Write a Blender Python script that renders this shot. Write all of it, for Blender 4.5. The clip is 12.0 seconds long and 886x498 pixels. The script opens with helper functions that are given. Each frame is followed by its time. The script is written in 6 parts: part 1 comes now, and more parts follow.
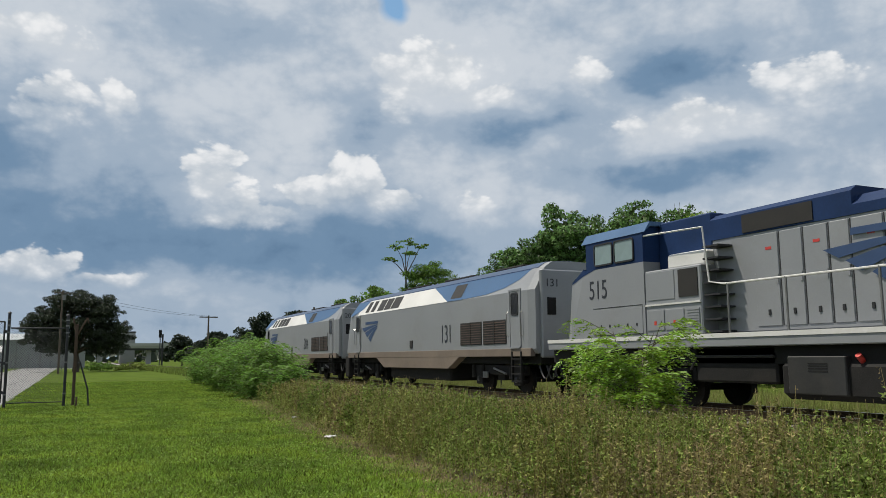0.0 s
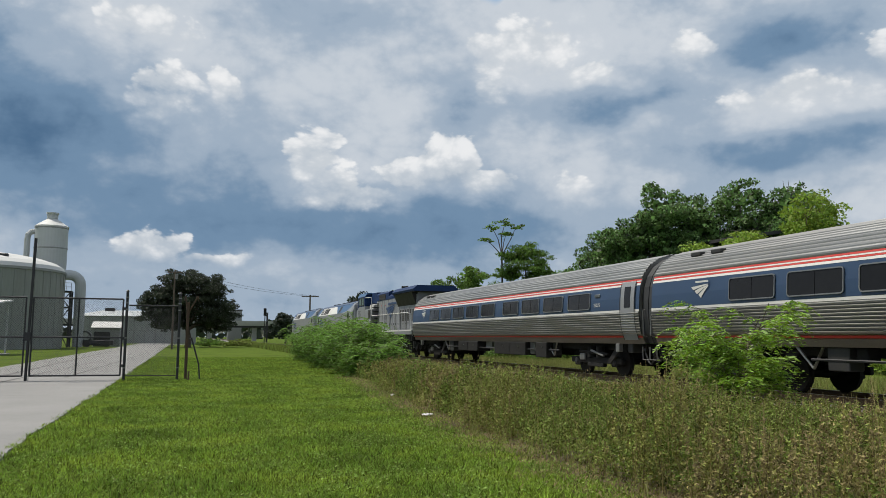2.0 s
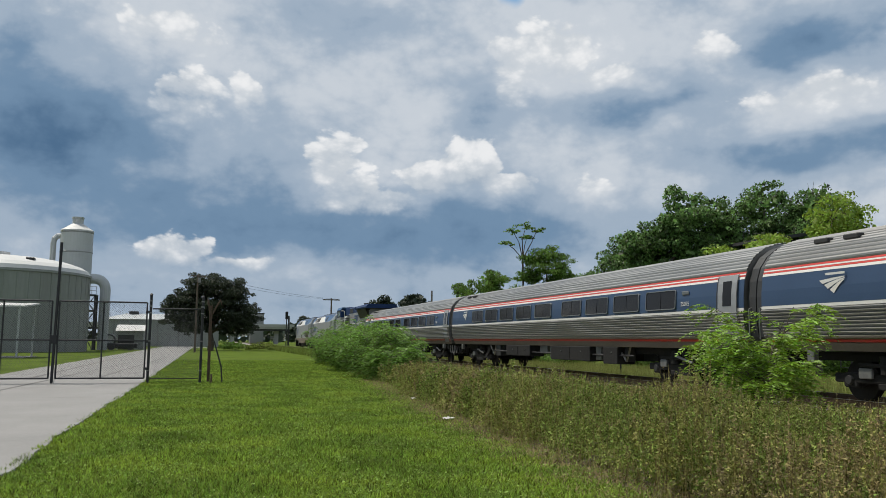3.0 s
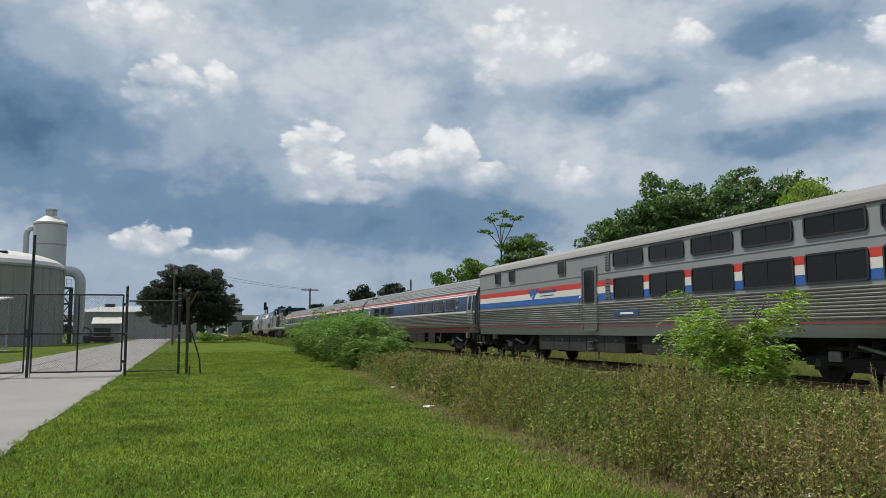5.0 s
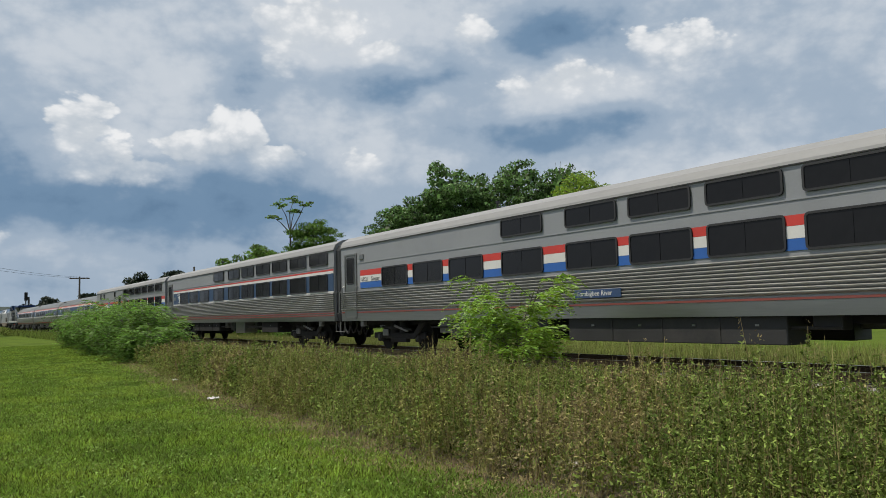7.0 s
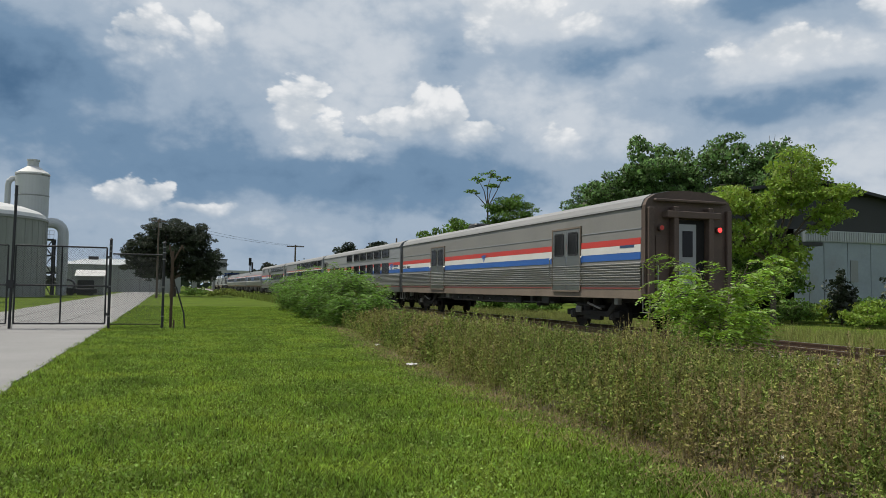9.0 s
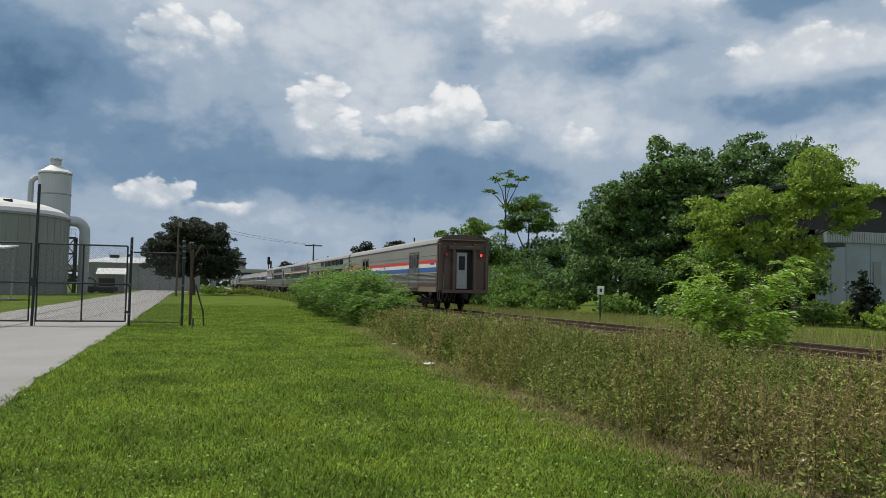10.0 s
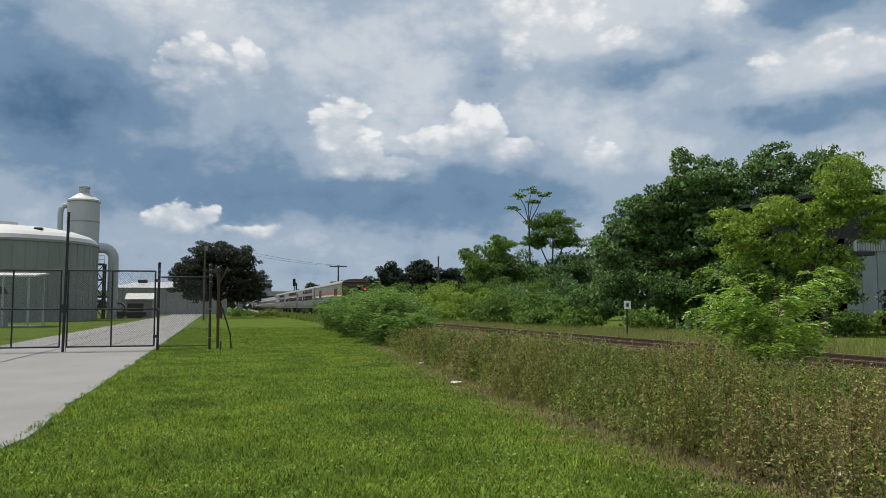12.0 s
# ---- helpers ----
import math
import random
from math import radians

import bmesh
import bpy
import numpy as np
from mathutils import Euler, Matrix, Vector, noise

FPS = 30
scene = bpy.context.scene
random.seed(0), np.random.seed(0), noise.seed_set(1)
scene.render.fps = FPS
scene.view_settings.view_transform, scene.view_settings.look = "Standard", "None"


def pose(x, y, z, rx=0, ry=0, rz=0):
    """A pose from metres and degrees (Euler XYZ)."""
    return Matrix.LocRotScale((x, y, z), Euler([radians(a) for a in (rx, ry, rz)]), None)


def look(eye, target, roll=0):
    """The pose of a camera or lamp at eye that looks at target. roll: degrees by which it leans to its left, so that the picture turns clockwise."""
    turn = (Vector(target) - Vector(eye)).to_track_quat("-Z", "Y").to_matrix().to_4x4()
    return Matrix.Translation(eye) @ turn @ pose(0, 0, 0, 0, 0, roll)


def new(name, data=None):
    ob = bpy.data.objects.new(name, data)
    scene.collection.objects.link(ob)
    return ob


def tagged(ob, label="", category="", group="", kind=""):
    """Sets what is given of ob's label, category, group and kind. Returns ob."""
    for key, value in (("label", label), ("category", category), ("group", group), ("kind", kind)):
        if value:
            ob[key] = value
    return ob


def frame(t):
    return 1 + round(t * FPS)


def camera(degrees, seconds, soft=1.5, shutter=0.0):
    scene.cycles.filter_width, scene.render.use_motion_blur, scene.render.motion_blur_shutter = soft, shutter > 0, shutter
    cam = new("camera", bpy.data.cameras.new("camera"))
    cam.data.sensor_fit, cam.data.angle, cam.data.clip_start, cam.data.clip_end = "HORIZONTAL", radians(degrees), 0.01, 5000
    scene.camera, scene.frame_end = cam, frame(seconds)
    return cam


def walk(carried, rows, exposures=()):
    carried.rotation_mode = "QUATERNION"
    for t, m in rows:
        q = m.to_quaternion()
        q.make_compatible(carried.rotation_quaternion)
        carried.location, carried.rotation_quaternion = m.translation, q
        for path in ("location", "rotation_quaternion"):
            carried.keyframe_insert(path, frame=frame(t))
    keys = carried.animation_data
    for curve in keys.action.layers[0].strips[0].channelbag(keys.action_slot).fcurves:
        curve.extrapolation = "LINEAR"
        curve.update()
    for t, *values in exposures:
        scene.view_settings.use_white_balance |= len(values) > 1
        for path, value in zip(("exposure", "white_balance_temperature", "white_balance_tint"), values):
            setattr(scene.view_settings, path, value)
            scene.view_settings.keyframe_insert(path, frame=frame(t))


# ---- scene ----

EYE = 1.65          # eye above the lawn
cam = camera(58.52, 12.0, soft=0.8)
TURNS = [
    (0.0, 97.82, 0.38, -24.77), (0.5, 97.66, 1.70, -22.39), (1.0, 96.54, 1.23, -21.42), (1.5, 96.62, -0.28, -19.92),
    (2.0, 96.42, -0.40, -17.87), (2.5, 96.68, -0.59, -16.49), (4.5, 96.27, -0.11, -16.57), (5.0, 95.85, 0.25, -17.85),
    (5.5, 96.03, -0.30, -22.29), (6.0, 95.72, 2.09, -31.88), (6.5, 95.31, 1.98, -34.64), (7.0, 94.65, 1.41, -32.95),
    (7.5, 94.30, 0.40, -28.68), (7.7, 94.24, 0.03, -26.33), (9.3, 92.84, -0.95, -18.67), (9.5, 92.85, -1.06, -18.58), (10.0, 92.86, -1.12, -17.68), (10.5, 92.82, -0.69, -16.61),
    (11.0, 93.70, -0.28, -15.58), (11.5, 93.87, 0.17, -15.52), (12.0, 94.16, 0.10, -15.86),
]
walk(cam, [(t, pose(0, 0, EYE, a, b, c)) for t, a, b, c in TURNS])
scene.view_settings.exposure = 0.0

# ---- light ----
SUN_EL, SUN_BEARING = 63.0, -52.0     # bearing clockwise from the track's far end


def sky_world():
    w = bpy.data.worlds.new("sky")
    scene.world = w
    w.use_nodes = True
    nt = w.node_tree
    nt.nodes.clear()
    N, L = nt.nodes.new, nt.links.new

    def m(op, a, b=None, c=None):
        n = N("ShaderNodeMath")
        n.operation = op
        for k, s in enumerate((a, b, c)):
            if s is None:
                continue
            if isinstance(s, (int, float)):
                n.inputs[k].default_value = s
            else:
                L(s, n.inputs[k])
        return n.outputs[0]

    co = N("ShaderNodeTexCoord").outputs["Generated"]
    xyz = N("ShaderNodeSeparateXYZ")
    L(co, xyz.inputs[0])
    az = m("MULTIPLY", m("ARCTAN2", xyz.outputs[0], xyz.outputs[1]), 57.2958)
    el = m("MULTIPLY", m("ARCSINE", xyz.outputs[2]), 57.2958)
    flat = N("ShaderNodeCombineXYZ")
    L(az, flat.inputs[0])
    L(m("MULTIPLY", el, 1.5), flat.inputs[1])

    def fbm(scale, detail, rough, off, warp=0.0):
        mp = N("ShaderNodeMapping")
        mp.inputs["Location"].default_value = (off, off * 0.7, 0)
        L(flat.outputs[0], mp.inputs[0])
        n = N("ShaderNodeTexNoise")
        n.inputs["Scale"].default_value = scale
        n.inputs["Detail"].default_value = detail
        n.inputs["Roughness"].default_value = rough
        n.inputs["Distortion"].default_value = warp
        L(mp.outputs[0], n.inputs["Vector"])
        return n

    wob = fbm(0.14, 3, 0.5, 3.1)
    calm = fbm(0.13, 2, 0.4, 8.2)
    sep = N("ShaderNodeSeparateColor")
    L(wob.outputs["Color"], sep.inputs[0])
    u = m("ADD", az, m("MULTIPLY", m("SUBTRACT", sep.outputs[0], 0.5), 6.5))
    v = m("ADD", el, m("MULTIPLY", m("SUBTRACT", sep.outputs[1], 0.5), 4.5))
    # cloud masses: bearing, elevation, half width, half height, brightness
    MASSES = CLOUDS
    total = None
    for b, e, a, h, amp in MASSES:
        d = m("ADD", m("POWER", m("ABSOLUTE", m("DIVIDE", m("SUBTRACT", u, b), a)), 2.0),
              m("POWER", m("ABSOLUTE", m("DIVIDE", m("SUBTRACT", v, e), h)), 2.0))
        g = m("MULTIPLY", m("EXPONENT", m("MULTIPLY", d, -1.0)), amp)
        total = g if total is None else m("ADD", total, g)
    billow = fbm(0.22, 8, 0.55, 11.0, 0.0)
    broad = fbm(0.07, 4, 0.55, 40.0)
    val = m("ADD", m("ADD", total, 0.60), m("MULTIPLY", m("SUBTRACT", billow.outputs[0], 0.5), 0.36))
    val = m("ADD", val, m("MULTIPLY", m("SUBTRACT", broad.outputs[0], 0.5), 0.34))
    ramp = N("ShaderNodeValToRGB")
    cr = ramp.color_ramp
    cr.interpolation = "EASE"
    stops = [(0.0, (0.075, 0.15, 0.26)), (0.28, (0.165, 0.265, 0.395)), (0.5, (0.345, 0.43, 0.535)), (0.72, (0.57, 0.62, 0.68)), (1.0, (0.88, 0.885, 0.89))]
    cr.elements[0].position, cr.elements[0].color = stops[0][0], (*stops[0][1], 1)
    cr.elements[1].position, cr.elements[1].color = stops[-1][0], (*stops[-1][1], 1)
    for pos, c in stops[1:-1]:
        el_ = cr.elements.new(pos)
        el_.color = (*c, 1)
    # rounded puffs
    puffs = None
    for sc, amp in ((0.34, 0.55), (0.8, 0.34), (1.8, 0.17), (4.0, 0.07)):
        vv = N("ShaderNodeVectorMath")
        vv.operation = "MULTIPLY_ADD"
        L(calm.outputs["Color"], vv.inputs[0])
        vv.inputs[1].default_value = (2.5, 2.5, 2.5)
        L(flat.outputs[0], vv.inputs[2])
        vo = N("ShaderNodeTexVoronoi")
        vo.feature, vo.voronoi_dimensions = "SMOOTH_F1", "2D"
        vo.inputs["Scale"].default_value = sc
        vo.inputs["Smoothness"].default_value = 0.6
        L(vv.outputs[0], vo.inputs["Vector"])
        q = m("MULTIPLY", m("SUBTRACT", 0.45, vo.outputs["Distance"]), amp)
        puffs = q if puffs is None else m("ADD", puffs, q)
    val = m("ADD", val, m("MULTIPLY", puffs, 0.16))
    L(val, ramp.inputs[0])
    # heaped clouds: crisp ragged tops, greyer towards their bases
    heap = lift = high = mass = None
    fine_ = fbm(0.5, 9, 0.58, 23.0, 0.0)
    for b, e, a, h, k in HEAPS:
        dv = m("DIVIDE", m("SUBTRACT", v, e), h)
        d = m("ADD", m("POWER", m("ABSOLUTE", m("DIVIDE", m("SUBTRACT", u, b), a)), 2.0), m("POWER", m("ABSOLUTE", dv), 2.0))
        g = m("SUBTRACT", k, m("MULTIPLY", d, 0.75))
        g1 = m("MULTIPLY", m("MAXIMUM", g, 0.0), dv)
        heap = g if heap is None else m("MAXIMUM", heap, g)
        lift = g1 if lift is None else m("ADD", lift, g1)
        near = m("MAXIMUM", m("ADD", g, 0.6), 0.0)
        high = m("MULTIPLY", near, dv) if high is None else m("MULTIPLY_ADD", near, dv, high)
        mass = near if mass is None else m("ADD", mass, near)
    edge = m("ADD", m("ADD", heap, m("MULTIPLY", m("SUBTRACT", fine_.outputs[0], 0.5), 0.75)), m("MULTIPLY", puffs, 0.85))
    def step_(x, a, b):
        n = N("ShaderNodeMapRange")
        n.interpolation_type = "SMOOTHSTEP"
        n.inputs[1].default_value, n.inputs[2].default_value = a, b
        L(x, n.inputs[0])
        return n.outputs[0]

    # crisp towards the tops, fading out towards the bases
    topness = step_(m("DIVIDE", high, m("MAXIMUM", mass, 0.01)), -0.55, 0.45)
    crisp, vague = step_(edge, 0.10, 0.34), step_(edge, 0.0, 1.0)
    alpha = m("MULTIPLY", m("ADD", m("MULTIPLY", crisp, topness), m("MULTIPLY", vague, m("SUBTRACT", 1.0, topness))), m("MULTIPLY_ADD", topness, 0.22, 0.62))
    shade = m("ADD", m("ADD", m("ADD", 0.70, m("MULTIPLY", lift, 0.55)), m("MULTIPLY", m("SUBTRACT", billow.outputs[0], 0.5), 0.36)), m("MULTIPLY", puffs, 0.75))
    puff = N("ShaderNodeValToRGB")
    pr = puff.color_ramp
    pr.interpolation = "EASE"
    pr.elements[0].position, pr.elements[0].color = 0.30, (0.36, 0.43, 0.51, 1)
    pr.elements[1].position, pr.elements[1].color = 1.0, (0.90, 0.90, 0.90, 1)
    mid_ = pr.elements.new(0.66)
    mid_.color = (0.60, 0.64, 0.68, 1)
    L(shade, puff.inputs[0])
    over = N("ShaderNodeMix")
    over.data_type = "RGBA"
    L(alpha, over.inputs[0])
    L(ramp.outputs[0], over.inputs[6])
    L(puff.outputs[0], over.inputs[7])
    # gaps of clear sky
    sky = N("ShaderNodeTexSky")
    sky.sky_type, sky.sun_disc = "NISHITA", False
    sky.sun_elevation, sky.sun_rotation = radians(SUN_EL), radians(SUN_BEARING)
    gap = None
    for b, e, a, h in ((-5.5, 24.0, 2.6, 1.5), (20.8, 25.3, 2.0, 1.9), (-16, 25.0, 2.5, 1.5)):
        d = m("ADD", m("POWER", m("ABSOLUTE", m("DIVIDE", m("SUBTRACT", u, b), a)), 2.0),
              m("POWER", m("ABSOLUTE", m("DIVIDE", m("SUBTRACT", v, e), h)), 2.0))
        g = m("EXPONENT", m("MULTIPLY", d, -1.0))
        gap = g if gap is None else m("ADD", gap, g)
    open_ = N("ShaderNodeMapRange")
    open_.inputs[1].default_value, open_.inputs[2].default_value = 0.35, 0.75
    L(gap, open_.inputs[0])
    bl = N("ShaderNodeMix")
    bl.data_type = "RGBA"
    dim = N("ShaderNodeMix")
    dim.data_type, dim.blend_type = "RGBA", "MULTIPLY"
    dim.inputs[0].default_value = 1.0
    dim.inputs[7].default_value = (0.125, 0.15, 0.145, 1)
    L(sky.outputs[0], dim.inputs[6])
    L(open_.outputs[0], bl.inputs[0])
    L(over.outputs[2], bl.inputs[6])
    L(dim.outputs[2], bl.inputs[7])
    bg = N("ShaderNodeBackground")
    bg.inputs[1].default_value = 1.0
    L(bl.outputs[2], bg.inputs[0])
    out = N("ShaderNodeOutputWorld")
    L(bg.outputs[0], out.inputs[0])


CLOUDS = [
    (-11.0, 13.6, 6.5, 4.2, -0.50), (-14.0, 18.5, 4.0, 2.5, -0.15), (-3.0, 20.0, 6.0, 4.0, 0.16), (2.0, 11.6, 5.5, 3.6, -0.16), (8.0, 22.6, 6.5, 1.6, -0.20), (4.0, 8.0, 18.0, 2.4, -0.34), (24.0, 7.4, 12.0, 2.6, -0.24), (12.0, 16.8, 4.0, 2.6, 0.06),
    (25.0, 20.5, 6.0, 3.6, 0.18), (30.0, 16.2, 6.5, 1.3, -0.34), (41.5, 19.6, 5.5, 1.9, -0.40), (41.0, 15.6, 7.0, 1.6, 0.20), (42.0, 12.7, 8.5, 1.2, -0.30), (5.0, 2.0, 26.0, 2.0, -0.14), (47.0, 8.5, 9.0, 2.0, 0.10),
    (-15.0, 8.0, 6.0, 1.2, 0.10), (19.5, 17.5, 2.6, 3.0, -0.16), (36.0, 19.8, 3.0, 2.0, 0.18), (27.5, 11.6, 4.0, 2.6, 0.10),
]
# heaped clouds: bearing, elevation, half width, half height, fullness
HEAPS = [
    (18.0, 12.8, 2.7, 2.4, 0.90), (15.3, 11.4, 2.8, 1.9, 0.80), (20.6, 11.2, 2.4, 1.5, 0.74), (8.6, 13.0, 1.9, 2.1, 0.74), (9.8, 11.0, 2.6, 1.8, 0.66), (12.2, 10.2, 2.6, 1.1, 0.55),
    (-2.0, 16.2, 2.8, 2.6, 0.50), (1.4, 16.8, 1.8, 2.2, 0.46), (-3.5, 20.6, 4.5, 2.6, 0.46), (-2.8, 6.2, 3.2, 1.4, 0.66), (1.2, 5.5, 2.8, 0.9, 0.52), (24.0, 20.4, 4.4, 3.2, 0.52), (28.5, 18.8, 4.0, 1.8, 0.46), (22.0, 17.6, 2.2, 2.0, 0.46),
    (36.0, 19.6, 2.6, 1.9, 0.5), (42.0, 15.8, 7.0, 1.4, 0.5), (50.0, 18.0, 5.0, 2.4, 0.5), (-13.0, 22.6, 5.0, 2.0, 0.45), (27.0, 11.4, 2.6, 1.6, 0.36),
]
sky_world()
sun = new("sun", bpy.data.lights.new("sun", "SUN"))
sun.data.energy, sun.data.angle, sun.data.color = 4.7, radians(0.8), (1.0, 0.94, 0.83)
_b, _e = radians(SUN_BEARING), radians(SUN_EL)
sun.matrix_world = look((0, 0, 60), (-math.sin(_b) * math.cos(_e), -math.cos(_b) * math.cos(_e), 60 - math.sin(_e)))


# ---- materials ----
def mat(name, color, rough=0.6, metal=0.0, vary=0.15, scale=3.0, fine=40.0, bump=0.0, island=0.0, second=None, trans=0.0, glow=None, stretch=None, spec=0.5, dirt=None):
    """Base colour broken up by broad stains and fine grain, with bump from the grain."""
    mt = bpy.data.materials.new(name)
    mt.use_nodes = True
    nt = mt.node_tree
    N, L = nt.nodes.new, nt.links.new
    bs = nt.nodes["Principled BSDF"]
    bs.inputs["Roughness"].default_value = rough
    bs.inputs["Metallic"].default_value = metal
    bs.inputs["Specular IOR Level"].default_value = spec
    co = N("ShaderNodeTexCoord").outputs["Object"]
    if stretch:
        mp = N("ShaderNodeMapping")
        mp.inputs["Scale"].default_value = stretch
        L(co, mp.inputs[0])
        co = mp.outputs[0]

    def nz(sc, det, rg=0.6):
        n = N("ShaderNodeTexNoise")
        n.inputs["Scale"].default_value, n.inputs["Detail"].default_value, n.inputs["Roughness"].default_value = sc, det, rg
        L(co, n.inputs["Vector"])
        return n.outputs[0]

    def mix(fac, a, b, kind="MIX"):
        n = N("ShaderNodeMix")
        n.data_type, n.blend_type = "RGBA", kind
        for k, s in ((0, fac), (6, a), (7, b)):
            if isinstance(s, (int, float)):
                n.inputs[k].default_value = s
            elif isinstance(s, tuple):
                n.inputs[k].default_value = (*s, 1)
            else:
                L(s, n.inputs[k])
        return n.outputs[2]

    def span(s, a, b, lo=0.0, hi=1.0):
        n = N("ShaderNodeMapRange")
        for k, x in enumerate((a, b, lo, hi)):
            n.inputs[k + 1].default_value = x
        L(s, n.inputs[0])
        return n.outputs[0]

    big, small = nz(scale, 5), nz(fine, 4, 0.7)
    dark = tuple(max(0.0, c * (1 - 1.6 * vary)) for c in color)
    lite = tuple(min(1.0, c * (1 + vary)) for c in color)
    col = mix(span(big, 0.3, 0.7), dark, lite)
    if second:
        col = mix(span(big, 0.46, 0.62), col, second)
    if dirt:
        col = mix(span(nz(scale * 0.6, 7, 0.7), 0.52, 0.75, 0.0, 0.7), col, dirt)
    col = mix(0.35, col, mix(span(small, 0.3, 0.7), dark, lite))
    if island:
        g = N("ShaderNodeNewGeometry")
        hs = N("ShaderNodeHueSaturation")
        L(span(g.outputs["Random Per Island"], 0, 1, 1 - island, 1 + island), hs.inputs["Value"])
        L(span(g.outputs["Random Per Island"], 0, 1, 0.485, 0.515), hs.inputs["Hue"])
        L(col, hs.inputs["Color"])
        col = hs.outputs[0]
    L(col, bs.inputs["Base Color"])
    L(span(big, 0.2, 0.8, max(0.02, rough - 0.1), min(1, rough + 0.1)), bs.inputs["Roughness"])
    if bump:
        bp = N("ShaderNodeBump")
        bp.inputs["Strength"].default_value, bp.inputs["Distance"].default_value = min(1.0, bump), 0.02
        L(small, bp.inputs["Height"])
        L(bp.outputs[0], bs.inputs["Normal"])
    if glow:
        bs.inputs["Emission Color"].default_value, bs.inputs["Emission Strength"].default_value = (*glow[:3], 1), glow[3]
    if trans:
        tr = N("ShaderNodeBsdfTranslucent")
        L(col, tr.inputs["Color"])
        ms = N("ShaderNodeMixShader")
        ms.inputs[0].default_value = trans
        L(bs.outputs[0], ms.inputs[1])
        L(tr.outputs[0], ms.inputs[2])
        L(ms.outputs[0], nt.nodes["Material Output"].inputs["Surface"])
    return mt


STEEL = mat("stainless steel", (0.33, 0.325, 0.31), 0.40, 1.0, 0.12, 0.5, 9.0, stretch=(1, 0.15, 2), dirt=(0.22, 0.19, 0.15))
VLROOF = mat("dull grey roof paint", (0.235, 0.235, 0.235), 0.65, 0.1, 0.12, 0.6, 9.0, stretch=(1, 0.2, 1), dirt=(0.19, 0.18, 0.165), spec=0.3)
ROOF = mat("stainless roof", (0.31, 0.31, 0.305), 0.42, 0.7, 0.12, 0.6, 9.0, stretch=(1, 0.2, 1), dirt=(0.30, 0.27, 0.23))
SILVER = mat("silver paint", (0.268, 0.275, 0.286), 0.45, 0.25, 0.06, 0.7, 20.0, dirt=(0.205, 0.20, 0.19))
GRIMED = mat("weathered silver paint", (0.24, 0.23, 0.215), 0.5, 0.25, 0.09, 0.6, 16.0, dirt=(0.17, 0.155, 0.14))
WHITE = mat("white paint", (0.60, 0.59, 0.565), 0.5, 0, 0.07, 0.8, 15.0, dirt=(0.45, 0.42, 0.37))
BLUE = mat("dark blue paint", (0.026, 0.055, 0.115), 0.42, 0, 0.10, 0.8, 20.0)
BRIGHT_BLUE = mat("bright blue paint", (0.025, 0.105, 0.36), 0.42, 0, 0.10, 0.8, 20.0)
LOCO_BLUE = mat("locomotive blue paint", (0.010, 0.030, 0.095), 0.6, 0, 0.2, 0.8, 18.0, spec=0.2)
SWOOSH = mat("locomotive mid blue", (0.055, 0.115, 0.22), 0.45, 0, 0.15, 0.7, 18.0, spec=0.3)
RED = mat("red paint", (0.50, 0.042, 0.032), 0.45, 0, 0.12, 0.8, 20.0)
DARK_RED = mat("dark red line", (0.20, 0.05, 0.04), 0.55, 0, 0.12, 0.8, 20.0)
BLACK = mat("underframe black", (0.013, 0.0125, 0.012), 0.8, 0.0, 0.4, 2.0, 30.0, bump=0.3, dirt=(0.035, 0.03, 0.025), spec=0.3)
SKIRT = mat("grey equipment box", (0.030, 0.030, 0.030), 0.6, 0.2, 0.2, 1.2, 24.0, dirt=(0.07, 0.062, 0.052))
TAN = mat("grimy tan sill", (0.165, 0.13, 0.10), 0.7, 0, 0.18, 1.0, 20.0, dirt=(0.10, 0.075, 0.055))
SOOT = mat("sooty car end", (0.10, 0.068, 0.055), 0.7, 0.1, 0.25, 0.9, 18.0, bump=0.1, dirt=(0.04, 0.035, 0.03))
RUBBER = mat("black rubber", (0.02, 0.02, 0.022), 0.6, 0, 0.2, 2, 30)
GLASS = mat("tinted train glass", (0.012, 0.012, 0.013), 0.15, 0, 0.2, 0.5, 4.0, spec=0.22)
CABGLASS = mat("cab glass", (0.20, 0.27, 0.27), 0.1, 0, 0.1, 0.5, 4.0)
INK = mat("black lettering", (0.02, 0.022, 0.03), 0.5, 0, 0.1, 5, 30)
NAVY = mat("navy emblem", (0.03, 0.06, 0.14), 0.45, 0, 0.1, 5, 30)
GRILLE = mat("dark grille", (0.03, 0.027, 0.024), 0.6, 0.3, 0.2, 3, 30)
TAIL = mat("red tail light", (0.6, 0.02, 0.02), 0.3, 0, 0.05, 5, 20, glow=(1.0, 0.03, 0.03, 3.0))
GRAY_DIAPHRAGM = mat("diaphragm rubber", (0.028, 0.029, 0.031), 0.55, 0, 0.3, 2, 20)
RAIL = mat("rusty rail", (0.12, 0.075, 0.05), 0.55, 0.5, 0.25, 1.5, 30, bump=0.2)
RAILTOP = mat("worn rail top", (0.42, 0.40, 0.38), 0.3, 0.9, 0.1, 1.5, 30)
TIE = mat("weathered tie", (0.11, 0.085, 0.065), 0.9, 0, 0.3, 2.5, 25, bump=0.5)
BALLAST = mat("ballast stone", (0.25, 0.235, 0.215), 0.9, 0, 0.3, 2.0, 14, bump=0.6, island=0.35)
LAWN = mat("mown lawn", (0.080, 0.122, 0.015), 1.0, 0, 0.42, 0.35, 26, bump=0.9, second=(0.082, 0.112, 0.016), spec=0.05)
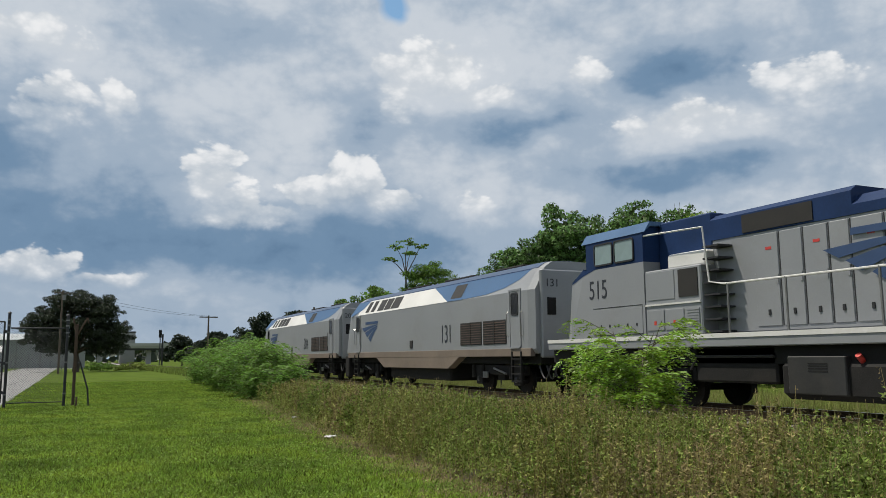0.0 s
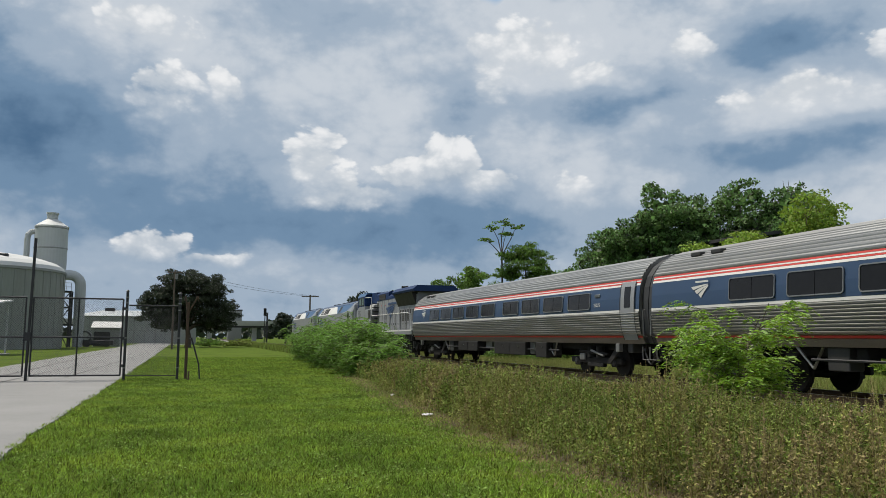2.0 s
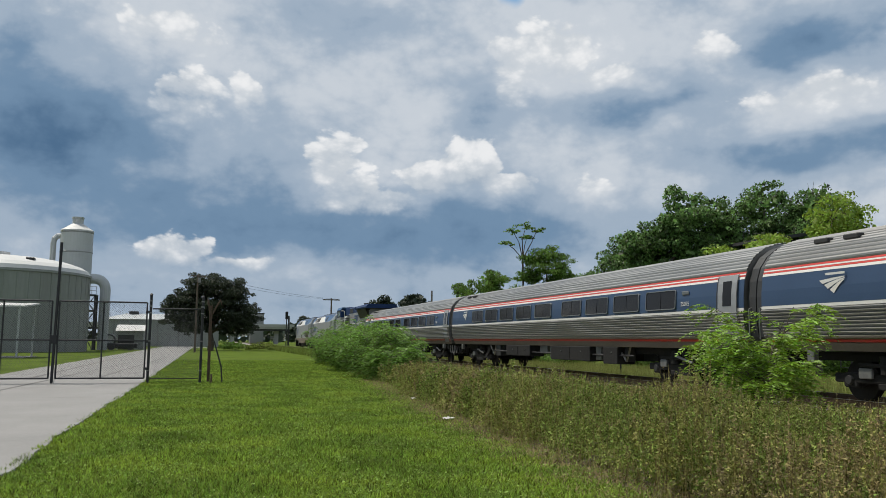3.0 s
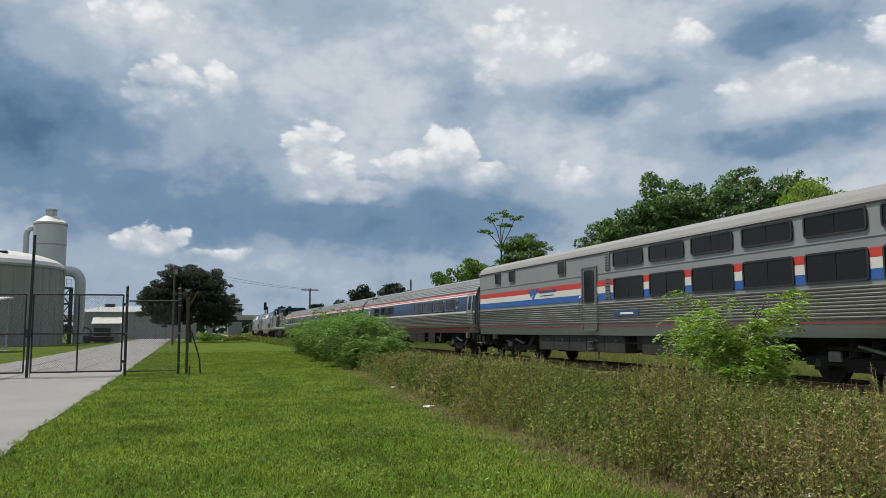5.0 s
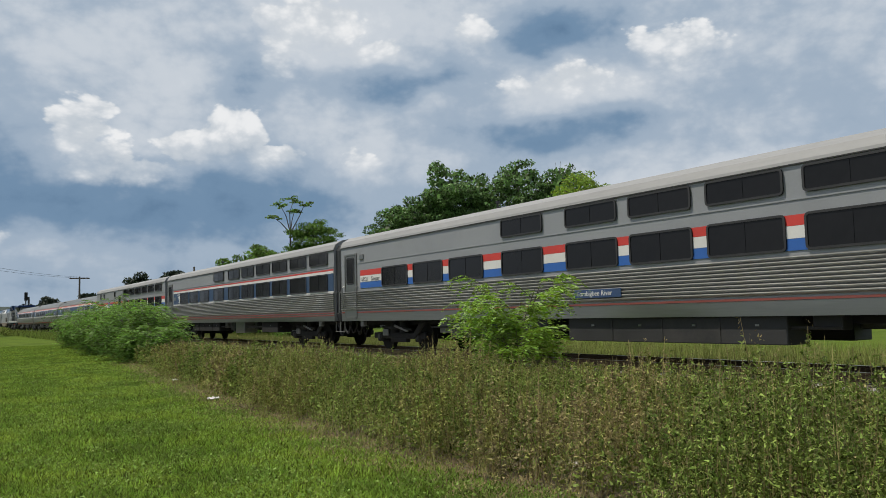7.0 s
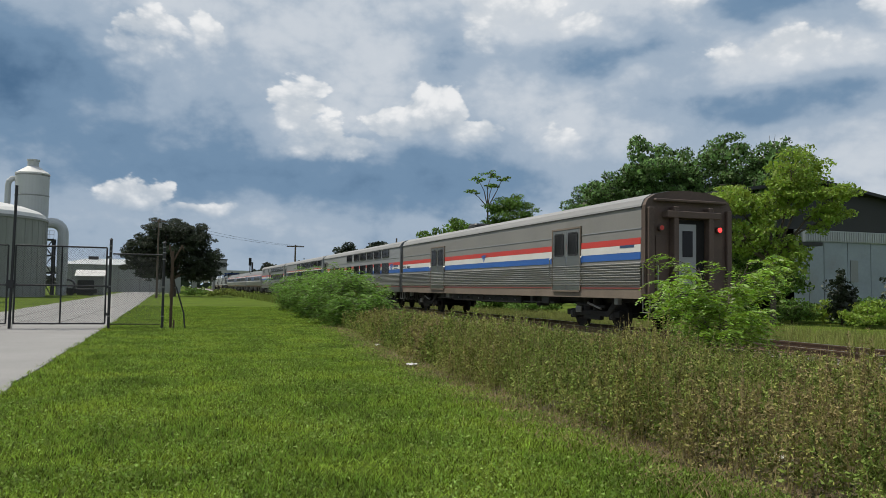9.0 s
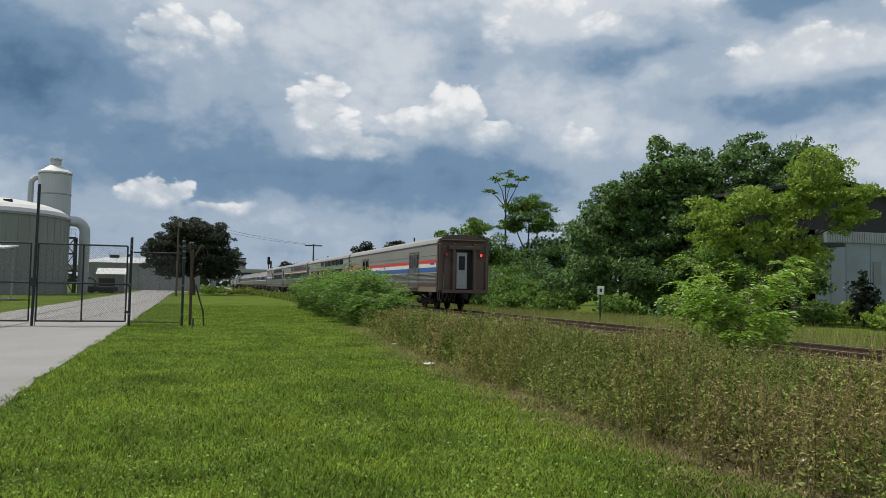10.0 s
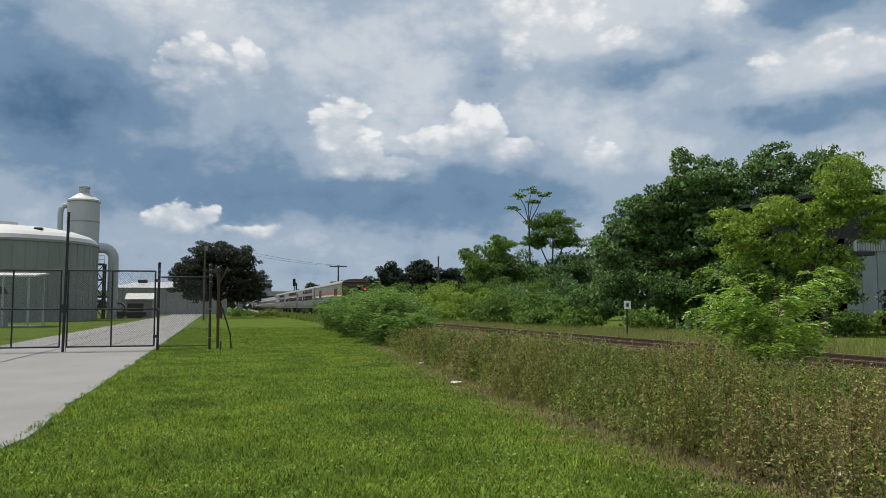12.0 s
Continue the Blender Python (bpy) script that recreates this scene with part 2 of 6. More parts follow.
BLADE = mat("grass blades", (0.160, 0.248, 0.031), 0.75, 0, 0.42, 0.6, 5, island=0.85, trans=0.38, second=(0.225, 0.285, 0.036), spec=0.15)
CLOVER = mat("clover and seedling leaves", (0.26, 0.36, 0.08), 0.7, 0, 0.2, 0.6, 10, island=0.4, trans=0.3, spec=0.2)
SOIL = mat("dry leaf litter", (0.115, 0.09, 0.048), 0.95, 0, 0.35, 1.2, 22, bump=0.7, second=(0.10, 0.10, 0.045))
CONCRETE = mat("concrete drive", (0.205, 0.20, 0.195), 0.85, 0, 0.16, 0.5, 18, bump=0.25, dirt=(0.17, 0.165, 0.155))
STAIN = mat("dark stained concrete", (0.115, 0.11, 0.105), 0.9, 0, 0.25, 1.5, 20, bump=0.3)
TANK = mat("weathered tank wall", (0.22, 0.235, 0.22), 0.75, 0, 0.16, 0.25, 3.0, stretch=(1, 1, 0.12), dirt=(0.14, 0.135, 0.115))
TANKROOF = mat("white tank roof", (0.50, 0.50, 0.49), 0.6, 0, 0.07, 0.3, 5)
TOWER = mat("grey-white steel tower", (0.39, 0.41, 0.415), 0.5, 0, 0.06, 0.3, 6, dirt=(0.30, 0.30, 0.29))
GALV = mat("galvanised steel", (0.20, 0.20, 0.195), 0.5, 0.5, 0.2, 3, 30)
DARKSTEEL = mat("dark steel", (0.035, 0.035, 0.038), 0.55, 0.4, 0.2, 3, 30)
RUSTPOST = mat("rusty pipe post", (0.10, 0.065, 0.045), 0.8, 0.2, 0.3, 4, 30, bump=0.3)
SHEDWALL = mat("grey sheet wall", (0.24, 0.25, 0.245), 0.65, 0.1, 0.1, 0.4, 6)
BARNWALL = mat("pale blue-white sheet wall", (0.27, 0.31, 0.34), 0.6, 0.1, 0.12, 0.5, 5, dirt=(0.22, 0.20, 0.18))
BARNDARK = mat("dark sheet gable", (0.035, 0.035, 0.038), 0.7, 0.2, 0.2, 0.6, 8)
WOOD = mat("weathered pole wood", (0.11, 0.085, 0.065), 0.9, 0, 0.25, 2, 20, stretch=(4, 4, 0.3))
BARK = mat("bark", (0.10, 0.08, 0.06), 0.95, 0, 0.3, 2.0, 14, bump=0.6)
PALEBARK = mat("pale bark", (0.20, 0.18, 0.15), 0.95, 0, 0.25, 2.0, 14, bump=0.5)
OAK = mat("dark oak leaves", (0.026, 0.038, 0.016), 0.6, 0, 0.3, 0.3, 6, island=0.45, trans=0.15)
LEAF = mat("green leaves", (0.13, 0.22, 0.042), 0.6, 0, 0.25, 0.3, 6, island=0.7, trans=0.4, spec=0.25)
DEEP = mat("deep green leaves", (0.125, 0.215, 0.062), 0.5, 0, 0.3, 0.3, 6, island=0.85, trans=0.38, spec=0.4)
LIME = mat("yellow-green leaves", (0.22, 0.32, 0.04), 0.65, 0, 0.2, 0.4, 6, island=0.35, trans=0.4)
FEATHER = mat("feathery bright leaves", (0.20, 0.33, 0.032), 0.5, 0, 0.2, 0.8, 8, island=0.55, trans=0.45)
BUSHLEAF = mat("roadside bush leaves", (0.13, 0.235, 0.035), 0.6, 0, 0.25, 0.8, 8, island=0.7, trans=0.4, spec=0.3)
WEED = mat("weed leaves", (0.19, 0.25, 0.05), 0.65, 0, 0.3, 0.5, 8, island=0.75, trans=0.24, second=(0.235, 0.25, 0.065), spec=0.2)
OLIVE = mat("olive weed leaves", (0.29, 0.285, 0.08), 0.75, 0, 0.25, 0.5, 8, island=0.65, trans=0.24, second=(0.20, 0.225, 0.06), spec=0.2)
STRAW = mat("dead straw", (0.22, 0.165, 0.08), 0.9, 0, 0.25, 0.8, 9, island=0.45, trans=0.15, second=(0.17, 0.12, 0.06))
SEED = mat("brown seed heads", (0.29, 0.23, 0.10), 0.8, 0, 0.25, 0.6, 8, island=0.6, trans=0.3)
TALLGRASS = mat("tall dry grass", (0.24, 0.25, 0.07), 0.8, 0, 0.2, 0.5, 8, island=0.35, trans=0.3)
FARLEAF = mat("far dark trees", (0.026, 0.042, 0.02), 0.7, 0, 0.3, 0.1, 2, island=0.4)
LITTER = mat("white litter", (0.75, 0.73, 0.70), 0.6, 0, 0.06, 6, 30)
SIGN = mat("white sign face", (0.75, 0.75, 0.73), 0.5, 0, 0.05, 5, 20)
CEMENT = mat("overpass concrete", (0.33, 0.33, 0.31), 0.8, 0, 0.15, 0.1, 2)


# ---- mesh helpers ----
class Geo:
    """Collects vertices and faces of one mesh."""

    def __init__(self):
        self.v, self.f = [], []

    def add(self, vs, fs):
        n = len(self.v)
        self.v += [tuple(p) for p in vs]
        self.f += [tuple(i + n for i in f) for f in fs]
        return self

    def box(self, x0, x1, y0, y1, z0, z1, b=0.0):
        if b <= 0:
            vs = [(x, y, z) for z in (z0, z1) for y in (y0, y1) for x in (x0, x1)]
            return self.add(vs, [(0, 2, 3, 1), (4, 5, 7, 6), (0, 1, 5, 4), (2, 6, 7, 3), (0, 4, 6, 2), (1, 3, 7, 5)])
        ring = lambda i, z: [(x0 + i + b, y0 + i, z), (x1 - i - b, y0 + i, z), (x1 - i, y0 + i + b, z), (x1 - i, y1 - i - b, z),
                             (x1 - i - b, y1 - i, z), (x0 + i + b, y1 - i, z), (x0 + i, y1 - i - b, z), (x0 + i, y0 + i + b, z)]
        return self.loft([ring(b * 0.7, z0), ring(0, z0 + b), ring(0, z1 - b), ring(b * 0.7, z1)])

    def loft(self, rings, caps=True):
        n = len(rings[0])
        vs = [p for r in rings for p in r]
        fs = [(k * n + i, k * n + (i + 1) % n, (k + 1) * n + (i + 1) % n, (k + 1) * n + i) for k in range(len(rings) - 1) for i in range(n)]
        if caps:
            fs += [tuple(reversed(range(n))), tuple(range((len(rings) - 1) * n, len(rings) * n))]
        return self.add(vs, fs)

    def tube(self, p, q, r, r2=None, n=8):
        p, q = Vector(p), Vector(q)
        r2 = r if r2 is None else r2
        w = (q - p).normalized()
        a = w.orthogonal().normalized()
        b = w.cross(a)
        ring = lambda c, s: [c + s * (math.cos(2 * math.pi * i / n) * a + math.sin(2 * math.pi * i / n) * b) for i in range(n)]
        return self.loft([ring(p, r), ring(q, r2)])

    def path(self, pts, r, n=8):
        pts = [Vector(p) for p in pts]
        rings, a = [], None
        for i, p in enumerate(pts):
            w = (pts[min(i + 1, len(pts) - 1)] - pts[max(i - 1, 0)]).normalized()
            a = w.orthogonal().normalized() if a is None else (a - w * a.dot(w)).normalized()
            b = w.cross(a)
            rings.append([p + r * (math.cos(2 * math.pi * k / n) * a + math.sin(2 * math.pi * k / n) * b) for k in range(n)])
        return self.loft(rings)

    def strip(self, line, y0, y1, side=1):
        """A sheet that follows the x-z line from y0 to y1, on one side of the car."""
        n = len(line)
        vs = [(side * x, y, z) for y in (y0, y1) for x, z in line]
        return self.add(vs, [(i, i + 1, n + i + 1, n + i) if side < 0 else (i + 1, i, n + i, n + i + 1) for i in range(n - 1)])

    def prism(self, poly, y0, y1):
        """A closed x-z outline drawn out along y."""
        return self.loft([[(x, y0, z) for x, z in poly], [(x, y1, z) for x, z in poly]])


def mesh(name, g, material, smooth=False):
    me = bpy.data.meshes.new(name)
    me.from_pydata(g.v, [], g.f)
    me.materials.append(material)
    if smooth:
        me.polygons.foreach_set("use_smooth", [True] * len(me.polygons))
    me.update()
    return me


def part(name, g, material, parent=None, label="", at=None, smooth=False):
    ob = new(name, g if isinstance(g, bpy.types.Mesh) else mesh(name, g, material, smooth))
    if parent is not None:
        ob.parent = parent
    if at is not None:
        ob.matrix_basis = at
    return tagged(ob, label)


def quads(name, verts, faces, material):
    """A large mesh of equal-sided faces from arrays."""
    me = bpy.data.meshes.new(name)
    nf, k = faces.shape
    me.vertices.add(len(verts))
    me.vertices.foreach_set("co", np.ascontiguousarray(verts, dtype=np.float32).ravel())
    me.loops.add(nf * k)
    me.loops.foreach_set("vertex_index", np.ascontiguousarray(faces, dtype=np.int32).ravel())
    me.polygons.add(nf)
    me.polygons.foreach_set("loop_start", np.arange(0, nf * k, k, dtype=np.int32))
    me.materials.append(material)
    me.update(calc_edges=True)
    return me


def thing(name, label, category, at=None, group="", kind=""):
    ob = new(name)
    ob.empty_display_size = 0.3
    if at is not None:
        ob.matrix_basis = at
    return tagged(ob, label, category, group, kind)


RNG = np.random.default_rng(5)


def leaf_quads(c, size, aspect=0.5, droop=0.3, flat=0.0):
    """One kite-shaped leaf at each centre, turned at random; flat turns them towards level."""
    n = len(c)
    d = RNG.normal(size=(n, 3))
    d[:, 2] = d[:, 2] * (1 - flat) - droop
    d /= np.linalg.norm(d, axis=1)[:, None]
    r = RNG.normal(size=(n, 3))
    r[:, 2] *= 1 - flat
    s = np.cross(d, r)
    s /= np.linalg.norm(s, axis=1)[:, None] + 1e-9
    L = (size * RNG.uniform(0.6, 1.3, n))[:, None]
    v = np.stack([c - d * L * 0.5, c + s * L * aspect * 0.5 - d * L * 0.05, c + d * L * 0.5, c - s * L * aspect * 0.5 - d * L * 0.05], 1)
    return v.reshape(-1, 3), np.arange(4 * n).reshape(n, 4)


def leaf_tris(c, size, aspect=0.5, up=0.0):
    """One narrow three-cornered leaf at each centre, up turns the tips skywards."""
    n = len(c)
    d = RNG.normal(size=(n, 3))
    d[:, 2] = d[:, 2] * 0.7 + up
    d /= np.linalg.norm(d, axis=1)[:, None]
    s = np.cross(d, RNG.normal(size=(n, 3)))
    s /= np.linalg.norm(s, axis=1)[:, None] + 1e-9
    L = (size * RNG.uniform(0.6, 1.35, n))[:, None]
    v = np.stack([c - d * L * 0.4 - s * L * aspect * 0.5, c - d * L * 0.4 + s * L * aspect * 0.5, c + d * L * 0.6], 1)
    return v.reshape(-1, 3), np.arange(3 * n).reshape(n, 3)


def clump_points(clumps, per, shell=0.45):
    """Points in and near the skin of ellipsoid clumps (x, y, z, rx, ry, rz)."""
    out = []
    for x, y, z, a, b, h in clumps:
        k = max(20, int(per * (a * b * h) ** (2 / 3)))
        d = RNG.normal(size=(k, 3))
        d /= np.linalg.norm(d, axis=1)[:, None]
        rad = shell + (1.05 - shell) * RNG.random(k) ** 0.6
        out.append(np.array([x, y, z]) + d * rad[:, None] * np.array([a, b, h]))
    return np.concatenate(out)


# ---- ground, drive, track ----
TRACK_X, RAIL_Z = 14.58, 0.43


def ground_sheet():
    g = Geo()
    xs = [-3000, -600, -150, -60, -20, 0, 5, 12, 18, 30, 60, 150, 600, 3000]
    ys = [-3000, -600, -200, -60, -20, 0, 20, 40, 80, 140, 220, 400, 900, 3000]
    n = len(xs)
    g.add([(x, y, 0) for y in ys for x in xs], [(j * n + i, j * n + i + 1, (j + 1) * n + i + 1, (j + 1) * n + i) for j in range(len(ys) - 1) for i in range(n - 1)])
    tagged(part("ground", g, LAWN), "mown green lawn reaching to the horizon", "lawn", kind="structure")
    rnd = random.Random(3)
    g = Geo()                                        # strip of dry litter under the weeds, with a ragged edge
    ys = [-8 + 0.5 * i for i in range(150)]
    left = [(float(np.interp(y, [-6, 9, 14, 20, 28, 36, 70], [4.5, 4.65, 4.9, 5.4, 6.6, 7.5, 10.0])) + 0.35 * noise.noise((y * 0.5, 1, 0)) + rnd.uniform(-0.15, 0.15), y, 0.006) for y in ys]
    right = [(12.6, y, 0.006) for y in ys]
    g.add(left + right, [(i, len(ys) + i, len(ys) + i + 1, i + 1) for i in range(len(ys) - 1)])
    tagged(part("soil_strip", g, SOIL), "dry brown leaf litter and bare soil under weeds", "soil", kind="structure")
    g = Geo()                                        # concrete drive, slightly proud
    edge = lambda y, s: 0.12 * noise.noise((y * 0.3, s, 0)) + rnd.uniform(-0.04, 0.04)
    ys = [-10 + 0.6 * i for i in range(330)]
    a = [(-2.35 + edge(y, 0) - 0.006 * max(0, y - 40), y) for y in ys]
    b = [(-8.9 - 0.004 * max(0, y - 40) + edge(y, 5), y) for y in ys]
    n = len(ys)
    vs = [(x, y, 0.02) for x, y in b] + [(x, y, 0.03) for x, y in a] + [(x + 0.03, y, -0.05) for x, y in a]
    g.add(vs, [(i, n + i, n + i + 1, i + 1) for i in range(n - 1)] + [(n + i, 2 * n + i, 2 * n + i + 1, n + i + 1) for i in range(n - 1)])
    g.box(-8.9, 1.5, 165, 171, -0.05, 0.024)
    drive = tagged(part("driveway", g, CONCRETE), "weathered pale concrete driveway with ragged grass edges", "driveway", kind="structure")
    for k, (xa, ya, xb, yb, wd) in enumerate(((-6.6, 15, -5.0, 62, 0.10), (-4.4, 34, -3.6, 75, 0.14), (-8.7, 24.2, -2.5, 24.0, 0.03), (-8.7, 46.0, -2.6, 46.2, 0.04), (-6.9, 36, -7.4, 90, 0.16))):
        n_ = 40
        pts = [(xa + (xb - xa) * i / n_ + 0.12 * noise.noise((i * 0.35, k, 2)), ya + (yb - ya) * i / n_ + 0.05 * noise.noise((i * 0.4, k, 7))) for i in range(n_ + 1)]
        across = abs(xb - xa) > abs(yb - ya)
        lo = [(x, y - wd / 2, 0.034) if across else (x - wd / 2 * (1 + 0.5 * noise.noise((y * 0.6, k, 1))), y, 0.034) for x, y in pts]
        hi = [(x, y + wd / 2, 0.034) if across else (x + wd / 2 * (1 + 0.5 * noise.noise((y * 0.6, k, 4))), y, 0.034) for x, y in pts]
        m_ = len(lo)
        part("crack", Geo().add(lo + hi, [(i, i + 1, m_ + i + 1, m_ + i) if across else (i, m_ + i, m_ + i + 1, i + 1) for i in range(m_ - 1)]), STAIN, drive, "dark crack and tyre stain")


def tie_mesh():
    return mesh("tie", Geo().box(-1.3, 1.3, -0.11, 0.11, -0.14, 0.0, 0.015), TIE)


def railway():
    tr = thing("railway_track", "rusty railway track on pale stone ballast", "railway", kind="structure", at=pose(TRACK_X, 0, 0))
    g = Geo().prism([(-2.5, -0.02), (2.6, -0.02), (1.65, 0.21), (-1.6, 0.21)], -260, 900)
    part("ballast_bed", g, BALLAST, tr)
    for x in (-0.755, 0.755):
        r = part("rail", Geo().prism([(x - 0.07, 0.262), (x + 0.07, 0.262), (x + 0.07, 0.275), (x + 0.012, 0.295), (x + 0.012, 0.385), (x + 0.036, 0.395), (x + 0.036, 0.424),
                                      (x - 0.036, 0.424), (x - 0.036, 0.395), (x - 0.012, 0.385), (x - 0.012, 0.295), (x - 0.07, 0.275)], -260, 900), RAIL, tr, "rusty steel rail with worn top")
        part("running_surface", Geo().box(x - 0.026, x + 0.026, -260, 900, 0.4245, 0.43), RAILTOP, r)
    me = tie_mesh()
    rnd = random.Random(8)
    for i in range(260):
        part("tie", me, None, tr, at=pose(rnd.uniform(-0.04, 0.04), -2 + i * 0.53, 0.255 + rnd.uniform(-0.012, 0.0), 0, 0, rnd.uniform(-1, 1)))
    g = Geo()
    for y in [-2 - 0.53 * i for i in range(1, 60)] + [136 + 0.53 * i for i in range(300)]:
        g.box(-1.3, 1.3, y - 0.11, y + 0.11, 0.1, 0.253)
    tagged(part("far_ties", g, TIE, tr), "weathered ties further along", kind="stuff")
    n = 13000
    c = np.stack([RNG.uniform(-2.4, 2.4, n), RNG.uniform(0, 75, n) ** 1.0, np.zeros(n)], 1)
    c[:, 2] = np.clip(0.21 - np.maximum(0, np.abs(c[:, 0]) - 1.6) * 0.25, 0, 0.21) + RNG.uniform(-0.01, 0.02, n)
    base = np.array([(1, 0, 0), (-1, 0, 0), (0, 1, 0), (0, -1, 0), (0, 0, 1), (0, 0, -1)], float)
    v = c[:, None] + base[None] * RNG.uniform(0.018, 0.05, (n, 6, 1)) + RNG.normal(0, 0.006, (n, 6, 3))
    f = np.array([(0, 2, 4), (2, 1, 4), (1, 3, 4), (3, 0, 4), (2, 0, 5), (1, 2, 5), (3, 1, 5), (0, 3, 5)])
    f = (np.arange(n)[:, None, None] * 6 + f[None]).reshape(-1, 3)
    tagged(part("ballast_stones", quads("ballast_stones", v.reshape(-1, 3), f, BALLAST), None, tr), "loose pale crushed stone", kind="stuff")


ground_sheet()
railway()


# ---- train ----
def rrect(w, h, r, k=3):
    pts = []
    for cy, cz, a0 in ((w / 2 - r, h / 2 - r, 0), (-w / 2 + r, h / 2 - r, 90), (-w / 2 + r, -h / 2 + r, 180), (w / 2 - r, -h / 2 + r, 270)):
        for i in range(k + 1):
            a = radians(a0 + 90 * i / k)
            pts.append((cy + r * math.cos(a), cz + r * math.sin(a)))
    return pts


def frame_geo(w, h, r, wide, deep):
    o, i = rrect(w, h, r), rrect(w - 2 * wide, h - 2 * wide, max(0.01, r - wide))
    n = len(o)
    g = Geo()
    vs = [(0, *p) for p in o] + [(-deep, *p) for p in o] + [(-deep, *p) for p in i] + [(0, *p) for p in i]
    g.add(vs, [(a * n + k, a * n + (k + 1) % n, (a + 1) * n + (k + 1) % n, (a + 1) * n + k) for a in range(3) for k in range(n)])
    return g


def pane_geo(w, h, r, deep, split=True):
    g = Geo()
    p = rrect(w, h, r)
    g.loft([[(-deep, y, z) for y, z in p], [(0.0, y, z) for y, z in p]][::-1])
    if split:
        g.box(-deep - 0.008, -deep + 0.002, -0.014, 0.014, -h / 2 + 0.01, h / 2 - 0.01)
    return g


WINDOWS = {}


def window(car, side, y, z, w, h, frame_mat, lean=0.0, x=1.531, split=True, r=0.09, name="window", glass=None):
    glass = glass or GLASS
    key = (w, h, frame_mat.name, split, glass.name)
    if key not in WINDOWS:
        fg = frame_geo(w, h, r, 0.028 if frame_mat is STEEL else 0.045, 0.028)
        WINDOWS[key] = (mesh("window", fg, frame_mat), mesh("pane", pane_geo(w - 0.045, h - 0.045, r - 0.02, 0.012, split), glass))
    fm, pm = WINDOWS[key]
    m = pose(side * x, y, z, 0, lean * side, 0) if side < 0 else pose(side * x, y, z, 0, lean * side, 180)
    if side > 0:
        m = pose(x, y, z, 0, 0, 180) @ pose(0, 0, 0, 0, -lean, 0)
    else:
        m = pose(-x, y, z, 0, -lean, 0)
    wn = part(name, fm, None, car, at=m)
    part("pane", pm, None, wn)
    return wn


def lettering(car, text, y, z, size, material, x=-1.536, name="lettering", squeeze=1.0):
    cu = bpy.data.curves.new("text", "FONT")
    cu.body, cu.size, cu.extrude, cu.align_x = text, size, 0.002, "LEFT"
    tmp = bpy.data.objects.new("text", cu)
    scene.collection.objects.link(tmp)
    me = bpy.data.meshes.new_from_object(tmp.evaluated_get(bpy.context.evaluated_depsgraph_get()))
    bpy.data.objects.remove(tmp)
    bpy.data.curves.remove(cu)
    me.materials.clear()
    me.materials.append(material)
    m = Matrix(((0, 0, -1, x), (-squeeze, 0, 0, y), (0, 1, 0, z), (0, 0, 0, 1)))
    me.transform(m)
    return part(name, me, None, car)


def emblem(car, y, z, w, h, material, x=-1.536):
    """Three curved bands that sweep from the upper trailing edge to staggered tips."""
    bands = (((0.0, 0.84), (1.0, 1.0), 0.22, 0.05), ((0.20, 0.55), (1.0, 0.91), 0.26, 0.05), ((0.42, 0.24), (0.98, 0.82), 0.24, 0.05))
    for (x0, z0), (x1, z1), t0, t1 in bands:
        a, b = [], []
        n = 9
        for i in range(n):
            u = i / (n - 1)
            yy = y - w * (x0 + (x1 - x0) * u)
            zz = z + h * (z0 + (z1 - z0) * (0.35 * u + 0.65 * math.sin(u * math.pi / 2)))
            th = h * (t0 + (t1 - t0) * u)
            a.append((x, yy, zz))
            b.append((x, yy - 0.14 * w * (1 - u), zz - th))
        part("emblem_band", Geo().add(a + b, [(i, n + i, n + i + 1, i + 1) for i in range(n - 1)]), material, car)


def flutes(x_of, z0, z1, n, depth=0.04):
    pts = []
    for i in range(n):
        a, b = z0 + (z1 - z0) * i / n, z0 + (z1 - z0) * (i + 1) / n
        d = b - a
        for f, o in ((0.0, 0), (0.10, 0.15), (0.38, 0.82), (0.50, 1.0), (0.70, 1.0), (0.86, 0.6)):
            pts.append((x_of(a + f * d) + o * depth, a + f * d))
    pts.append((x_of(z1), z1))
    return pts


